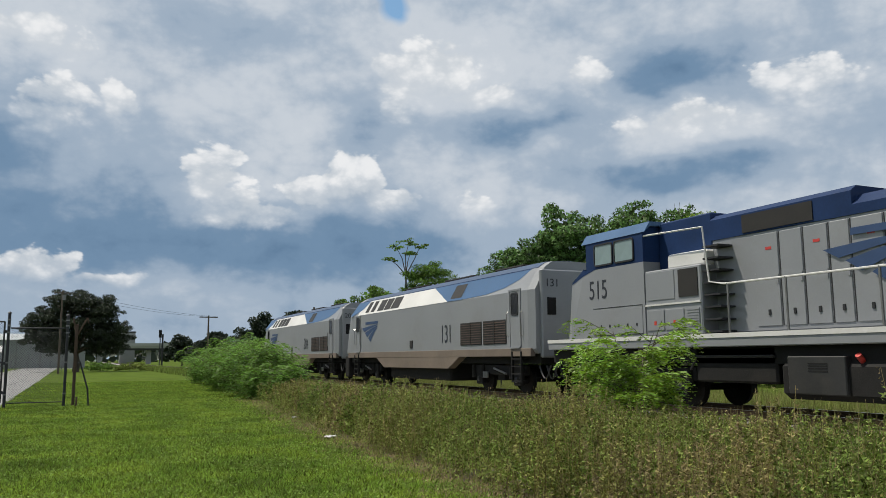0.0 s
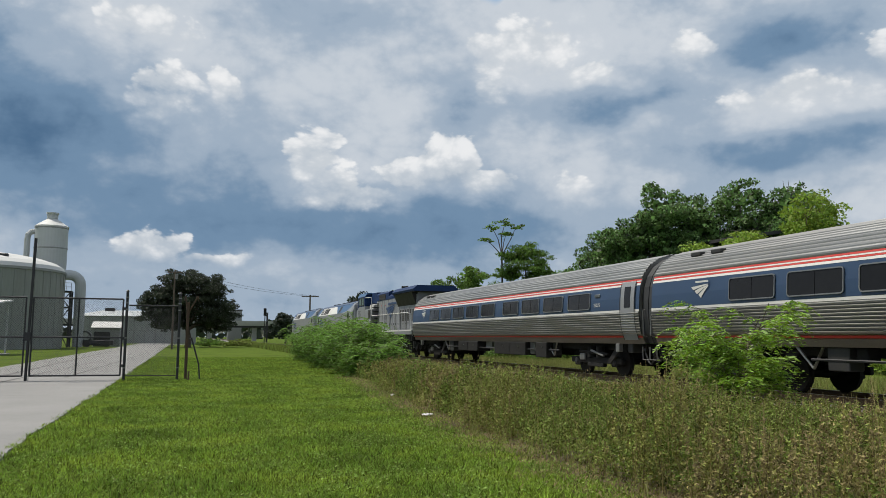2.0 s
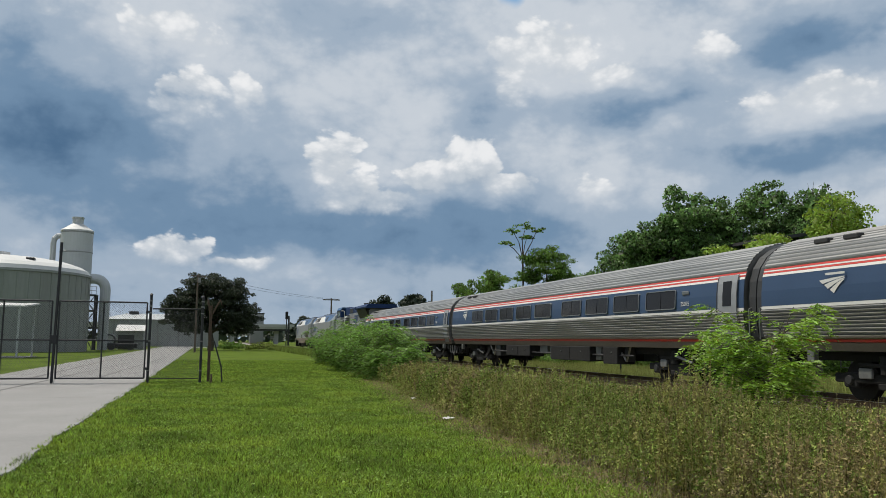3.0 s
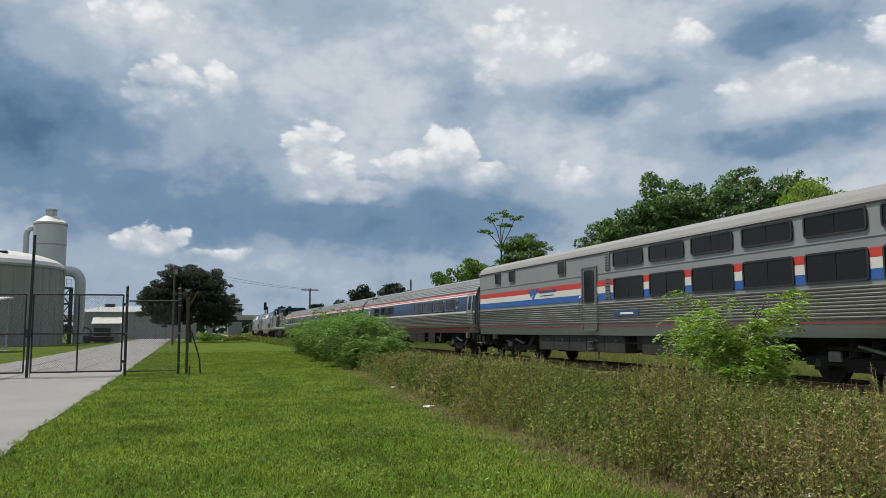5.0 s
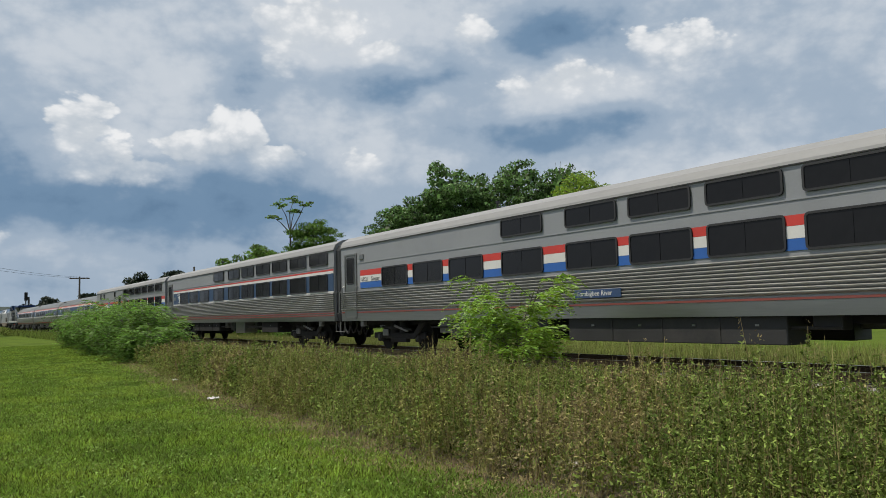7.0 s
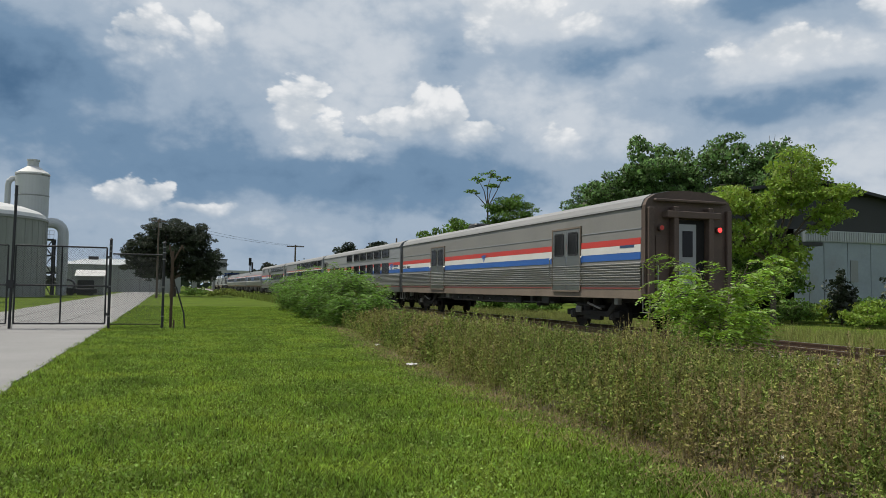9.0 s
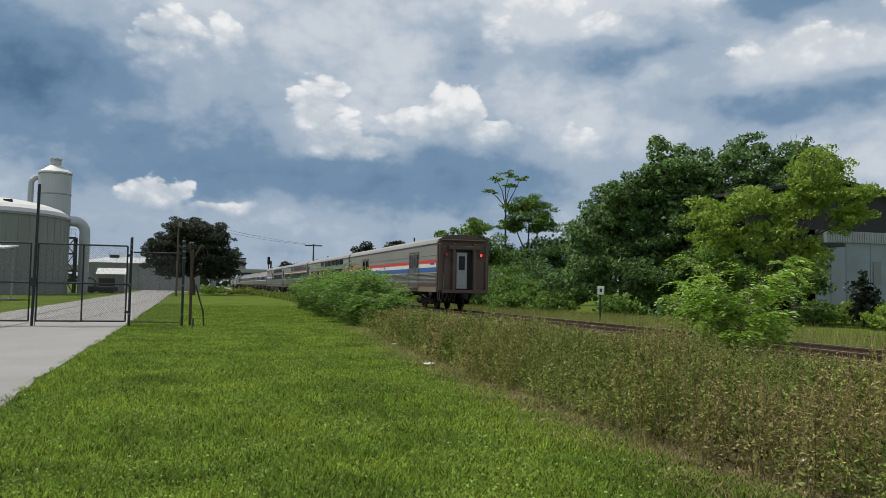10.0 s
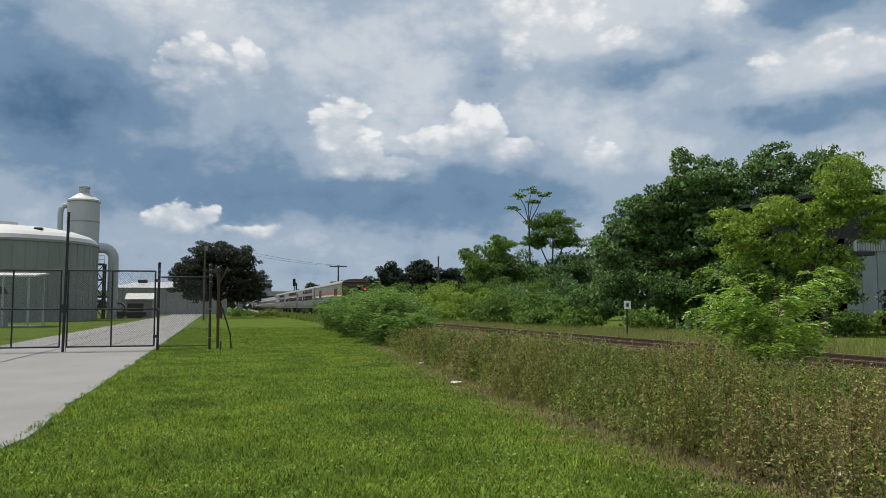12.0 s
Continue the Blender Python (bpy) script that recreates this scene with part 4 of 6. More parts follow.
def amfleet(base, plan):
    car = thing("passenger_car", "fluted stainless coach with dark blue window band", "train car", group="train")
    fx = lathe_x(AMF)
    L = 26.0
    a, b = 0.34, L - 0.34
    part("body", Geo().prism(closed(AMF, 0.012), a, b), STEEL, car)
    for s in (-1, 1):
        part("fluted_side", Geo().strip(flutes(fx, 1.36, 2.05, 9), a, b, s), STEEL, car, "horizontal stainless fluting")
        part("sill_line", Geo().strip([(fx(1.27) + 0.006, 1.27), (fx(1.33) + 0.006, 1.33)], a, b, s), RED, car)
        part("sill_panel", Geo().strip([(fx(1.10) + 0.01, 1.08), (fx(1.26) + 0.01, 1.26)], a, b, s), TAN, car)
        part("white_line", Geo().strip([(fx(2.06) + 0.012, 2.06), (fx(2.13) + 0.012, 2.13)], a, b, s), WHITE, car)
        part("blue_band", Geo().strip([(fx(z) + 0.006, z) for z in (2.135, 2.3, 2.5, 2.7, 2.86)], a, b, s), BLUE, car, "dark blue window band")
        part("white_line", Geo().strip([(fx(2.865) + 0.008, 2.865), (fx(2.925) + 0.008, 2.925)], a, b, s), WHITE, car)
        part("red_line", Geo().strip([(fx(2.93) + 0.008, 2.93), (fx(2.97) + 0.008, 2.97)], a, b, s), RED, car)
        part("white_line", Geo().strip([(fx(2.975) + 0.008, 2.975), (fx(3.01) + 0.008, 3.01)], a, b, s), WHITE, car)
        part("red_line", Geo().strip([(fx(3.015) + 0.008, 3.015), (fx(3.06) + 0.008, 3.06)], a, b, s), RED, car)
        zs = [3.07 + (3.845 - 3.07) * (1 - (1 - i / 13) ** 1.9) for i in range(14)]
        pts = []
        for p, q in zip(zs, zs[1:]):
            d = q - p
            for f, o in ((0, 0), (0.2, 0.02), (0.45, 0.032), (0.7, 0.015)):
                z = p + f * d
                pts.append((fx(z) + o * 0.7, z + o * 0.7))
        pts.append((0.15, 3.85))
        part("fluted_roof", Geo().strip(pts, a, b, s), ROOF, car, "ribbed stainless roof")
        for c in plan:
            window(car, s, c, 2.49, 1.66, 0.58, STEEL, lean=-4.0, x=fx(2.49) + 0.008)
        d = part("door", Geo().strip([(fx(z) + 0.03, z) for z in (1.2, 1.5, 1.9, 2.2, 2.5, 2.8, 3.0)], 0.6, 1.4, s), SILVER, car, "plain end door")
        part("pane", Geo().strip([(fx(z) + 0.036, z) for z in (2.2, 2.5, 2.85)], 0.82, 1.18, s), GLASS, d)
        for y in (0.56, 1.4):
            part("door_edge", Geo().strip([(fx(z) + 0.038, z) for z in (1.2, 1.5, 1.9, 2.2, 2.5, 2.8, 3.0)], y, y + 0.04, s), RUBBER, d)
        for y in (23.0, 23.9):
            part("roof_hatch", Geo().box(*sorted((s * 0.72, s * 1.1)), y, y + 0.45, 3.55, 3.66, 0.02), SKIRT, car)
    emblem(car, 23.7, 2.33, 0.75, 0.36, WHITE, x=-1.568)
    part("name_bar", Geo().box(-1.568, -1.562, 22.95, 23.5, 2.74, 2.79), WHITE, car)
    lettering(car, "25075", 3.15, 2.28, 0.17, WHITE, x=-1.57, name="car_number")
    part("number_sign", Geo().box(-1.57, -1.54, 2.75, 3.08, 2.60, 2.70, 0.01), STEEL, car)
    underbody(car, [(7.2, 8.2, 0.5, BLACK), (9.2, 12.6, 0.55, BLACK), (14.8, 17.6, 0.62, BLACK)], z1=1.08)
    for y in (6.6, 19.4):
        for s in (-1, 1):
            part("brace", Geo().tube((s * 1.25, y, 1.08), (s * 1.2, y + 0.35, 0.6), 0.035, n=6).tube((s * 1.25, y + 0.8, 1.08), (s * 1.2, y + 0.35, 0.6), 0.035, n=6), STEEL, car)
    truck(car, 3.9)
    truck(car, 22.1)
    car_ends(car, AMF, L, GRAY_DIAPHRAGM)
    return car


def genesis(number):
    """A streamlined locomotive with sloped upper sides."""
    car = thing("locomotive", "silver and blue streamlined diesel locomotive, grimy below", "locomotive", group="train")
    P = [(1.40, 1.33), (1.51, 1.48), (1.51, 3.36), (1.10, 4.10), (0.80, 4.28), (0, 4.34)]
    ring = lambda y, sx, top, lean=0.0: [(x * sx, y + lean * max(0, z - 2.4), min(z, top)) for x, z in closed(P)]
    g = Geo().loft([ring(0.25, 0.93, 4.3), ring(0.55, 1, 4.34), ring(17.6, 1, 4.34), ring(18.6, 0.98, 4.3, -0.25), ring(19.6, 0.9, 3.9, -0.62), ring(19.95, 0.75, 3.4, -0.8)])
    part("body", g, SILVER, car, "silver-grey locomotive body")
    roof = [(1.11, 4.09), (0.81, 4.285), (0, 4.345), (-0.81, 4.285), (-1.11, 4.09)]
    part("roof", Geo().prism(roof + [(x, z + 0.012) for x, z in reversed(roof)], 0.5, 17.6), BLUE, car, "dark blue roof")
    for a, b in ((2.2, 4.2), (6.0, 8.6), (10.5, 13.0)):
        part("roof_fan", Geo().box(-0.7, 0.7, a, b, 4.3, 4.40, 0.04), BLACK, car)
    up = lambda t: (1.512 - 0.41 * t + 0.006, 3.37 + 0.72 * t)
    for s in (-1, 1):
        def panel(name, pts, m_, off=0.0):
            vs = []
            for y, t in pts:
                x, z = up(t)
                vs.append((s * (x + off), y, z + off * 0.5))
            part(name, Geo().add(vs, [tuple(range(len(vs))) if s > 0 else tuple(reversed(range(len(vs))))]), m_, car)
        panel("white_panel", [(6.6, 0.0), (17.4, 0.0), (17.4, 0.97), (6.6, 0.97)], WHITE)
        panel("blue_swoosh", [(0.9, 0.97), (1.4, 0.55), (2.2, 0.25), (3.4, 0.06), (5.4, 0.0), (5.4, 0.97)], SWOOSH)
        panel("blue_swoosh", [(5.4, 0.0), (6.6, 0.0), (8.6, 0.97), (5.4, 0.97)], SWOOSH, 0.002)
        panel("front_swoosh", [(16.4, 0.97), (17.0, 0.4), (18.2, 0.0), (18.6, 0.0), (18.2, 0.97)], SWOOSH, 0.004)
        panel("top_line", [(0.9, 0.97), (17.6, 0.97), (17.6, 1.0), (0.9, 1.0)], LOCO_BLUE, 0.003)
        for a, b in ((11.9, 12.9), (13.0, 13.8), (13.9, 14.7), (15.1, 15.6), (15.9, 16.4), (5.45, 6.4)):
            panel("side_louvre", [(a, 0.12), (b, 0.12), (b, 0.86), (a, 0.86)], GRILLE, 0.008)
        X = lambda a, b: sorted((s * a, s * b))
        for a, b in ((1.95, 3.62), (3.74, 5.45)):
            gr = part("intake_grille", Geo().box(*X(1.505, 1.53), a, b, 1.66, 2.48, 0.01), GRILLE, car, "dark louvred intake grille")
            g = Geo()
            for i in range(9):
                z = 1.70 + 0.085 * i
                g.box(*X(1.53, 1.545), a + 0.03, b - 0.03, z, z + 0.03)
            part("slat", g, SOOT, gr)
            part("grille_post", Geo().box(*X(1.53, 1.55), (a + b) / 2 - 0.03, (a + b) / 2 + 0.03, 1.66, 2.48), GRILLE, gr)
        side_door(car, s, 1.05, 1.68, 1.55, 3.38, SILVER, 1.49, (0.58, 0.95), False, SILVER)
        side_door(car, s, 17.0, 17.6, 1.55, 3.3, SILVER, 1.49, (0.58, 0.95), False, SILVER)
        part("sill", Geo().box(*X(1.35, 1.522), 0.4, 18.9, 1.24, 1.50, 0.01), TAN, car, "grimy brown sill")
        y0, y1 = 5.6, 14.6
        g = Geo().add([(s * x, y, z) for x in (1.2, 1.515) for y, z in ((y0, 1.24), (y0 + 1.0, 0.80), (y1 - 1.0, 0.80), (y1, 1.24))], [(0, 3, 2, 1), (4, 5, 6, 7), (0, 1, 5, 4), (1, 2, 6, 5), (2, 3, 7, 6), (3, 0, 4, 7)])
        part("side_skirt", g, TAN, car)
        part("filler", Geo().box(*X(1.5, 1.54), 10.1, 10.4, 1.62, 1.95, 0.01), GRILLE, car)
        for y in (1.0, 17.2):
            g = Geo()
            for k in range(4):
                g.box(*X(1.30, 1.56), y, y + 0.55, 0.42 + 0.24 * k, 0.46 + 0.24 * k)
            g.box(*X(1.48, 1.56), y - 0.04, y, 0.4, 1.4).box(*X(1.48, 1.56), y + 0.55, y + 0.59, 0.4, 1.4)
            part("step_ladder", g, BLACK, car)
    lettering(car, number, 7.25, 1.80, 0.98, INK, x=-1.52, squeeze=0.72, name="road_number")
    emblem(car, 16.7, 2.0, 2.2, 0.82, NAVY, x=-1.522)
    part("name_bar", Geo().box(-1.524, -1.518, 14.4, 16.2, 2.86, 2.98), NAVY, car)
    part("end_hood", Geo().box(-1.25, 1.25, 0.12, 0.3, 1.2, 4.0, 0.04), SILVER, car)
    part("end_window", Geo().box(-1.05, -0.72, 0.1, 0.125, 2.55, 3.1, 0.01), GLASS, car)
    lettering(car, number, 0.0, 0.0, 0.36, INK, x=0, name="end_number").matrix_basis = pose(-1.12, 0.112, 3.45, 0, 0, 90)
    part("fuel_tank", Geo().box(-1.25, 1.25, 6.9, 13.4, 0.32, 1.24, 0.08), BLACK, car)
    part("underframe", Geo().box(-1.2, 1.2, 0.3, 19.2, 1.0, 1.34), BLACK, car)
    part("windscreen", Geo().add([(-1.1, 18.95, 3.45), (1.1, 18.95, 3.45), (0.95, 18.72, 3.95), (-0.95, 18.72, 3.95)], [(0, 3, 2, 1)]), GLASS, car)
    part("pilot", Geo().box(-1.35, 1.35, 19.3, 19.9, 0.25, 1.34, 0.05), BLACK, car)
    truck(car, 3.3, "loco")
    truck(car, 16.9, "loco")
    coupler(car, -0.35, 0.3)
    hoses(car, 0.0)
    return car


def hood_unit():
    """A road-switcher locomotive with a wide cab, hood doors, walkway rails and overhanging radiator wings."""
    car = thing("locomotive", "grey and blue wide-cab hood locomotive with walkway rails", "locomotive", group="train")
    W = 1.50
    part("deck", Geo().box(-W, W, 0.5, 18.6, 1.42, 1.72, 0.02), SILVER, car, "grey walkway deck")
    for s in (-1, 1):
        part("deck_edge", Geo().box(*sorted((s * W, s * (W + 0.02))), 0.5, 18.6, 1.62, 1.72), WHITE, car)
    part("underframe", Geo().box(-1.3, 1.3, 0.5, 18.6, 1.05, 1.42), BLACK, car)
    part("hood", Geo().box(-1.0, 1.0, 1.1, 12.1, 1.72, 3.95, 0.04), SILVER, car, "silver-grey engine hood")
    top = [(-1.02, 3.92), (-1.02, 4.12), (-0.75, 4.34), (0.75, 4.34), (1.02, 4.12), (1.02, 3.92)]
    part("hood_top", Geo().prism(top, 5.7, 8.3), LOCO_BLUE, car, "blue hood top")
    top2 = [(-1.02, 3.92), (-1.02, 4.40), (-0.85, 4.52), (0.85, 4.52), (1.02, 4.40), (1.02, 3.92)]
    part("hood_top", Geo().prism(top2, 8.3, 12.1), LOCO_BLUE, car, "blue hood top")
    # doors along the hood
    for s in (-1, 1):
        X = lambda a, b: sorted((s * a, s * b))
        y = 1.5
        widths = [0.62, 0.62, 0.62, 0.62, 0.62, 0.62, 0.72, 0.5, 0.72, 0.5, 0.72, 0.5, 0.62, 0.62, 0.72]
        for k, w in enumerate(widths):
            d = part("hood_door", Geo().box(*X(1.0, 1.02), y + 0.03, y + w - 0.03, 1.85, 3.25 if y < 5.6 else 3.86, 0.008), SILVER, car)
            part("latch", Geo().box(*X(1.02, 1.04), y + w * 0.42, y + w * 0.42 + 0.06, 2.08, 2.2), DARKSTEEL, d)
            if y < 4.8:
                part("louvre", Geo().box(*X(1.02, 1.03), y + 0.14, y + w - 0.14, 2.3, 3.05), GRILLE, d)
            elif k % 2 == 0:
                part("red_tag", Geo().box(*X(1.02, 1.026), y + 0.2, y + 0.36, 3.5, 3.56), RED, d)
            part("door_seam", Geo().box(*X(0.99, 1.006), y - 0.012, y + 0.012, 1.85, 3.25 if y < 5.6 else 3.86), DARKSTEEL, car)
            part("door_hinge", Geo().box(*X(1.02, 1.035), y + 0.05, y + 0.11, 2.75, 2.95), SILVER, d)
            y += w
        part("upper_grille", Geo().box(*X(1.015, 1.04), 9.2, 11.1, 3.96, 4.36), GRILLE, car, "black upper grille")
        # radiator wing and slanted screen
        g = Geo().add([(s * 1.01, 1.2, 3.30), (s * 1.01, 5.6, 3.30), (s * 1.36, 5.6, 4.12), (s * 1.36, 1.2, 4.12), (s * 0.9, 1.2, 3.30), (s * 0.9, 5.6, 3.30), (s * 0.9, 5.6, 4.12), (s * 0.9, 1.2, 4.12)],
                      [(0, 1, 2, 3), (4, 7, 6, 5), (0, 3, 7, 4), (1, 5, 6, 2), (3, 2, 6, 7), (0, 4, 5, 1)])
        part("radiator_screen", g, GRILLE, car, "slanted black radiator screen")
        # handrail
        g = Geo()
        rail = [(s * 1.46, 0.75, 1.72), (s * 1.46, 0.95, 2.72), (s * 1.46, 2.0, 2.80), (s * 1.46, 11.3, 2.82), (s * 1.46, 11.75, 2.9), (s * 1.46, 11.9, 4.2), (s * 1.46, 14.0, 4.28)]
        g.path(rail, 0.024, 6)
        part("handrail", g, WHITE, car, "pale tubular handrail")
        for y in (1.9, 3.3, 4.7, 6.1, 7.5, 9.6, 11.2):
            part("stanchion", Geo().tube((s * 1.46, y, 1.5), (s * 1.46, y, 2.82), 0.028, n=6), GALV, car)
        # steps behind the cab
        for k in range(8):
            part("ladder_step", Geo().box(*X(1.0, 1.44), 11.45, 11.95, 1.75 + 0.28 * k, 1.79 + 0.28 * k), DARKSTEEL, car)
        g = Geo()
        for k in range(4):
            g.box(*X(1.1, 1.5), 0.35, 0.85, 0.4 + 0.32 * k, 0.44 + 0.32 * k)
        g.box(*X(1.44, 1.5), 0.3, 0.35, 0.35, 1.6).box(*X(1.44, 1.5), 0.85, 0.9, 0.35, 1.6)
        part("end_step", g, BLACK, car)
        # low cabinet beside the cab
        c = part("cabinet", Geo().box(*X(0.95, 1.48), 12.0, 14.0, 1.72, 3.35, 0.03), SILVER, car)
        part("vent", Geo().box(*X(1.48, 1.50), 12.1, 12.75, 2.62, 3.28), GRILLE, c)
        part("panel", Geo().box(*X(1.48, 1.495), 12.9, 13.9, 2.6, 3.3, 0.006), SILVER, c)
        for a, b in ((12.6, 13.25), (13.3, 13.95)):
            part("panel", Geo().box(*X(1.48, 1.5), a, b, 1.85, 2.35, 0.006), SILVER, c)
            part("red_tag", Geo().box(*X(1.5, 1.505), (a + b) / 2 - 0.04, (a + b) / 2 + 0.04, 1.98, 2.08), RED, c)
        for k in range(8):
            part("louvre_slat", Geo().box(*X(1.48, 1.505), 12.08, 12.5, 1.84 + 0.065 * k, 1.88 + 0.065 * k), SILVER, c)
        part("ledge", Geo().box(*X(1.46, 1.51), 12.02, 13.98, 2.46, 2.5), WHITE, c)
        # cab windows
        for a, b in ((14.35, 15.2), (15.25, 16.1)):
            window(car, s, (a + b) / 2, 4.0, b - a, 0.62, DARKSTEEL, x=1.502, split=False, name="cab_window", glass=CABGLASS)
    part("upper_recess", Geo().box(-0.98, 0.98, 12.1, 14.0, 1.72, 4.62, 0.03), LOCO_BLUE, car)
    part("air_duct", Geo().box(-1.25, 1.25, 12.05, 13.4, 3.35, 3.72, 0.05), WHITE, car)
    wing = [(-1.42, 4.10), (-1.46, 4.22), (-1.2, 4.46), (1.2, 4.46), (1.46, 4.22), (1.42, 4.10)]
    part("radiator_wing", Geo().prism(wing, 0.3, 5.7), LOCO_BLUE, car, "overhanging blue-black radiator housing")
    part("wing_underside", Geo().box(-1.4, 1.4, 0.32, 5.65, 4.06, 4.115), BLACK, car)
    part("cab", Geo().loft([[(x, y, z) for x, z in ((-1.5, 1.72), (1.5, 1.72), (1.5, 3.62), (-1.5, 3.62))] for y in (14.0, 16.6)]), SILVER, car, "wide grey cab side")
    up = [(-1.5, 3.62), (1.5, 3.62), (1.5, 4.38), (1.32, 4.62), (-1.32, 4.62), (-1.5, 4.38)]
    part("cab_upper", Geo().prism(up, 14.0, 16.5), LOCO_BLUE, car, "dark blue upper cab")
    part("cab_roof", Geo().prism([(-1.52, 4.38), (-1.33, 4.66), (1.33, 4.66), (1.52, 4.38), (1.3, 4.55), (-1.3, 4.55)], 13.9, 16.7), SWOOSH, car, "pale blue cab roof")
    g = Geo().loft([[(-1.5, 16.6, 1.72), (1.5, 16.6, 1.72), (1.5, 16.6, 3.66), (-1.5, 16.6, 3.66)], [(-1.48, 17.35, 1.72), (1.48, 17.35, 1.72), (1.44, 17.3, 3.36), (-1.44, 17.3, 3.36)], [(-1.2, 17.9, 1.72), (1.2, 17.9, 1.72), (1.1, 17.75, 3.2), (-1.1, 17.75, 3.2)]])
    part("nose", g, SILVER, car, "blunt grey nose")
    part("nose_top", Geo().add([(-1.505, 16.55, 3.672), (1.505, 16.55, 3.672), (1.445, 17.3, 3.37), (-1.445, 17.3, 3.37)], [(0, 1, 2, 3)]), LOCO_BLUE, car)
    part("nose_stripe", Geo().add([(-1.506, 16.0, 3.64), (-1.504, 16.6, 3.64), (-1.5, 16.6, 3.7), (-1.452, 17.3, 3.34), (-1.456, 17.28, 3.30), (-1.506, 16.6, 3.5)], [(0, 5, 4, 3, 2, 1)]), LOCO_BLUE, car)
    for a, b, z0, z1 in ((14.1, 16.2, 1.8, 2.5),):
        part("cab_panel", Geo().box(-1.512, -1.5, a, b, z0, z1, 0.004), SILVER, car)
        for k in range(5):
            part("cab_rivet", Geo().box(-1.52, -1.51, a + 0.2 + 0.38 * k, a + 0.26 + 0.38 * k, 2.0, 2.07), DARKSTEEL, car)
        for y_, z_, l_ in ((14.1, 2.52, 2.1), (14.1, 1.78, 2.1)):
            part("panel_seam", Geo().box(-1.514, -1.5, y_, y_ + l_, z_, z_ + 0.015), DARKSTEEL, car)
    lettering(car, "515", 16.4, 2.80, 0.74, INK, x=-1.506, squeeze=0.78, name="road_number")
    lettering(car, "515", 0.0, 0.0, 0.34, NAVY, x=0, name="end_number").matrix_basis = pose(0.35, 1.09, 3.55, 0, 0, 90)
    emblem(car, 9.0, 2.55, 2.5, 0.9, NAVY, x=-1.056)
    part("name_bar", Geo().box(-1.06, -1.054, 6.0, 8.35, 3.52, 3.66), NAVY, car)
    ft = part("fuel_tank", Geo().box(-1.38, 1.38, 5.6, 10.0, 0.34, 1.12, 0.12), BLACK, car, "black fuel tank")
    # added black block: the shade between tank and truck given a solid shape
    part("under_deck_shade", Geo().box(-1.30, 1.30, 10.1, 12.5, 0.62, 1.42, 0.05), BLACK, car)
    for s in (-1, 1):
        part("air_pipe", Geo().path([(s * 1.36, 10.1, 1.2), (s * 1.36, 12.4, 1.2), (s * 1.36, 12.6, 0.9)], 0.035, 6), SKIRT, car)
    part("air_tank", Geo().tube((-1.25, 3.9, 0.9), (-1.25, 5.5, 0.9), 0.22, n=12), BLACK, car)
    part("battery_box", Geo().box(-1.46, -1.1, 8.35, 9.7, 0.45, 1.2, 0.02), SKIRT, ft)
    part("gauge_plate", Geo().box(-1.40, -1.38, 6.85, 7.0, 0.6, 1.05), STEEL, ft)
    for k in range(4):
        part("vent_slot", Geo().box(-1.468, -1.46, 8.75, 9.2, 0.9 + 0.05 * k, 0.92 + 0.05 * k), BLACK, ft)
    for y in (7.4, 8.1):
        part("filler_cap", Geo().tube((-1.3, y, 1.1), (-1.42, y, 1.22), 0.06, n=8), RED, ft)
    part("pilot", Geo().box(-1.4, 1.4, 0.35, 0.5, 0.4, 1.5, 0.02), BLACK, car)
    part("end_wall", Geo().box(-0.95, 0.95, 1.06, 1.1, 1.72, 4.1, 0.01), SILVER, car)
    part("end_lamp", Geo().box(-0.5, -0.2, 1.0, 1.06, 3.2, 3.45, 0.02), BLACK, car)
    part("horn", Geo().tube((0, 7.8, 4.30), (0, 7.8, 4.75), 0.04).tube((-0.2, 7.7, 4.77), (0.25, 7.9, 4.77), 0.08, 0.12, 10), BLACK, car)
    g = Geo()
    for s in (-1, 1):
        g.path([(s * 1.3, 0.45, 1.5), (s * 1.3, 0.4, 2.6), (s * 0.7, 0.4, 2.7), (s * 0.7, 0.45, 1.7)], 0.022, 6)
    part("end_rail", g, WHITE, car)
    truck(car, 3.2, "loco")
    truck(car, 14.6, "loco")
    coupler(car, -0.2, 0.5)
    hoses(car, 0.2)
    return car


TRAIN = []


def build_train():
    AM_A = [4.22, 6.29, 8.35, 10.4, 13.05, 15.15, 17.2, 19.25, 21.3]
    AM_B = [3.9, 5.95, 8.0, 10.05, 16.8, 18.75, 20.85]
    bag = viewliner("baggage", 0)
    baggage_end(bag)
    TRAIN.append((bag, 0.0))
    TRAIN.append((viewliner("sleeper", 26), 26.0))
    TRAIN.append((viewliner("blue_sleeper", 52), 52.0))
    TRAIN.append((viewliner("dormitory", 78), 78.0))
    TRAIN.append((amfleet(104, AM_B), 104.0))
    TRAIN.append((amfleet(130, AM_A), 130.0))
    TRAIN.append((amfleet(156, AM_A), 156.0))
    TRAIN.append((hood_unit(), 181.7))
    TRAIN.append((genesis("131"), 200.9))
    TRAIN.append((genesis("204"), 221.6))


build_train()


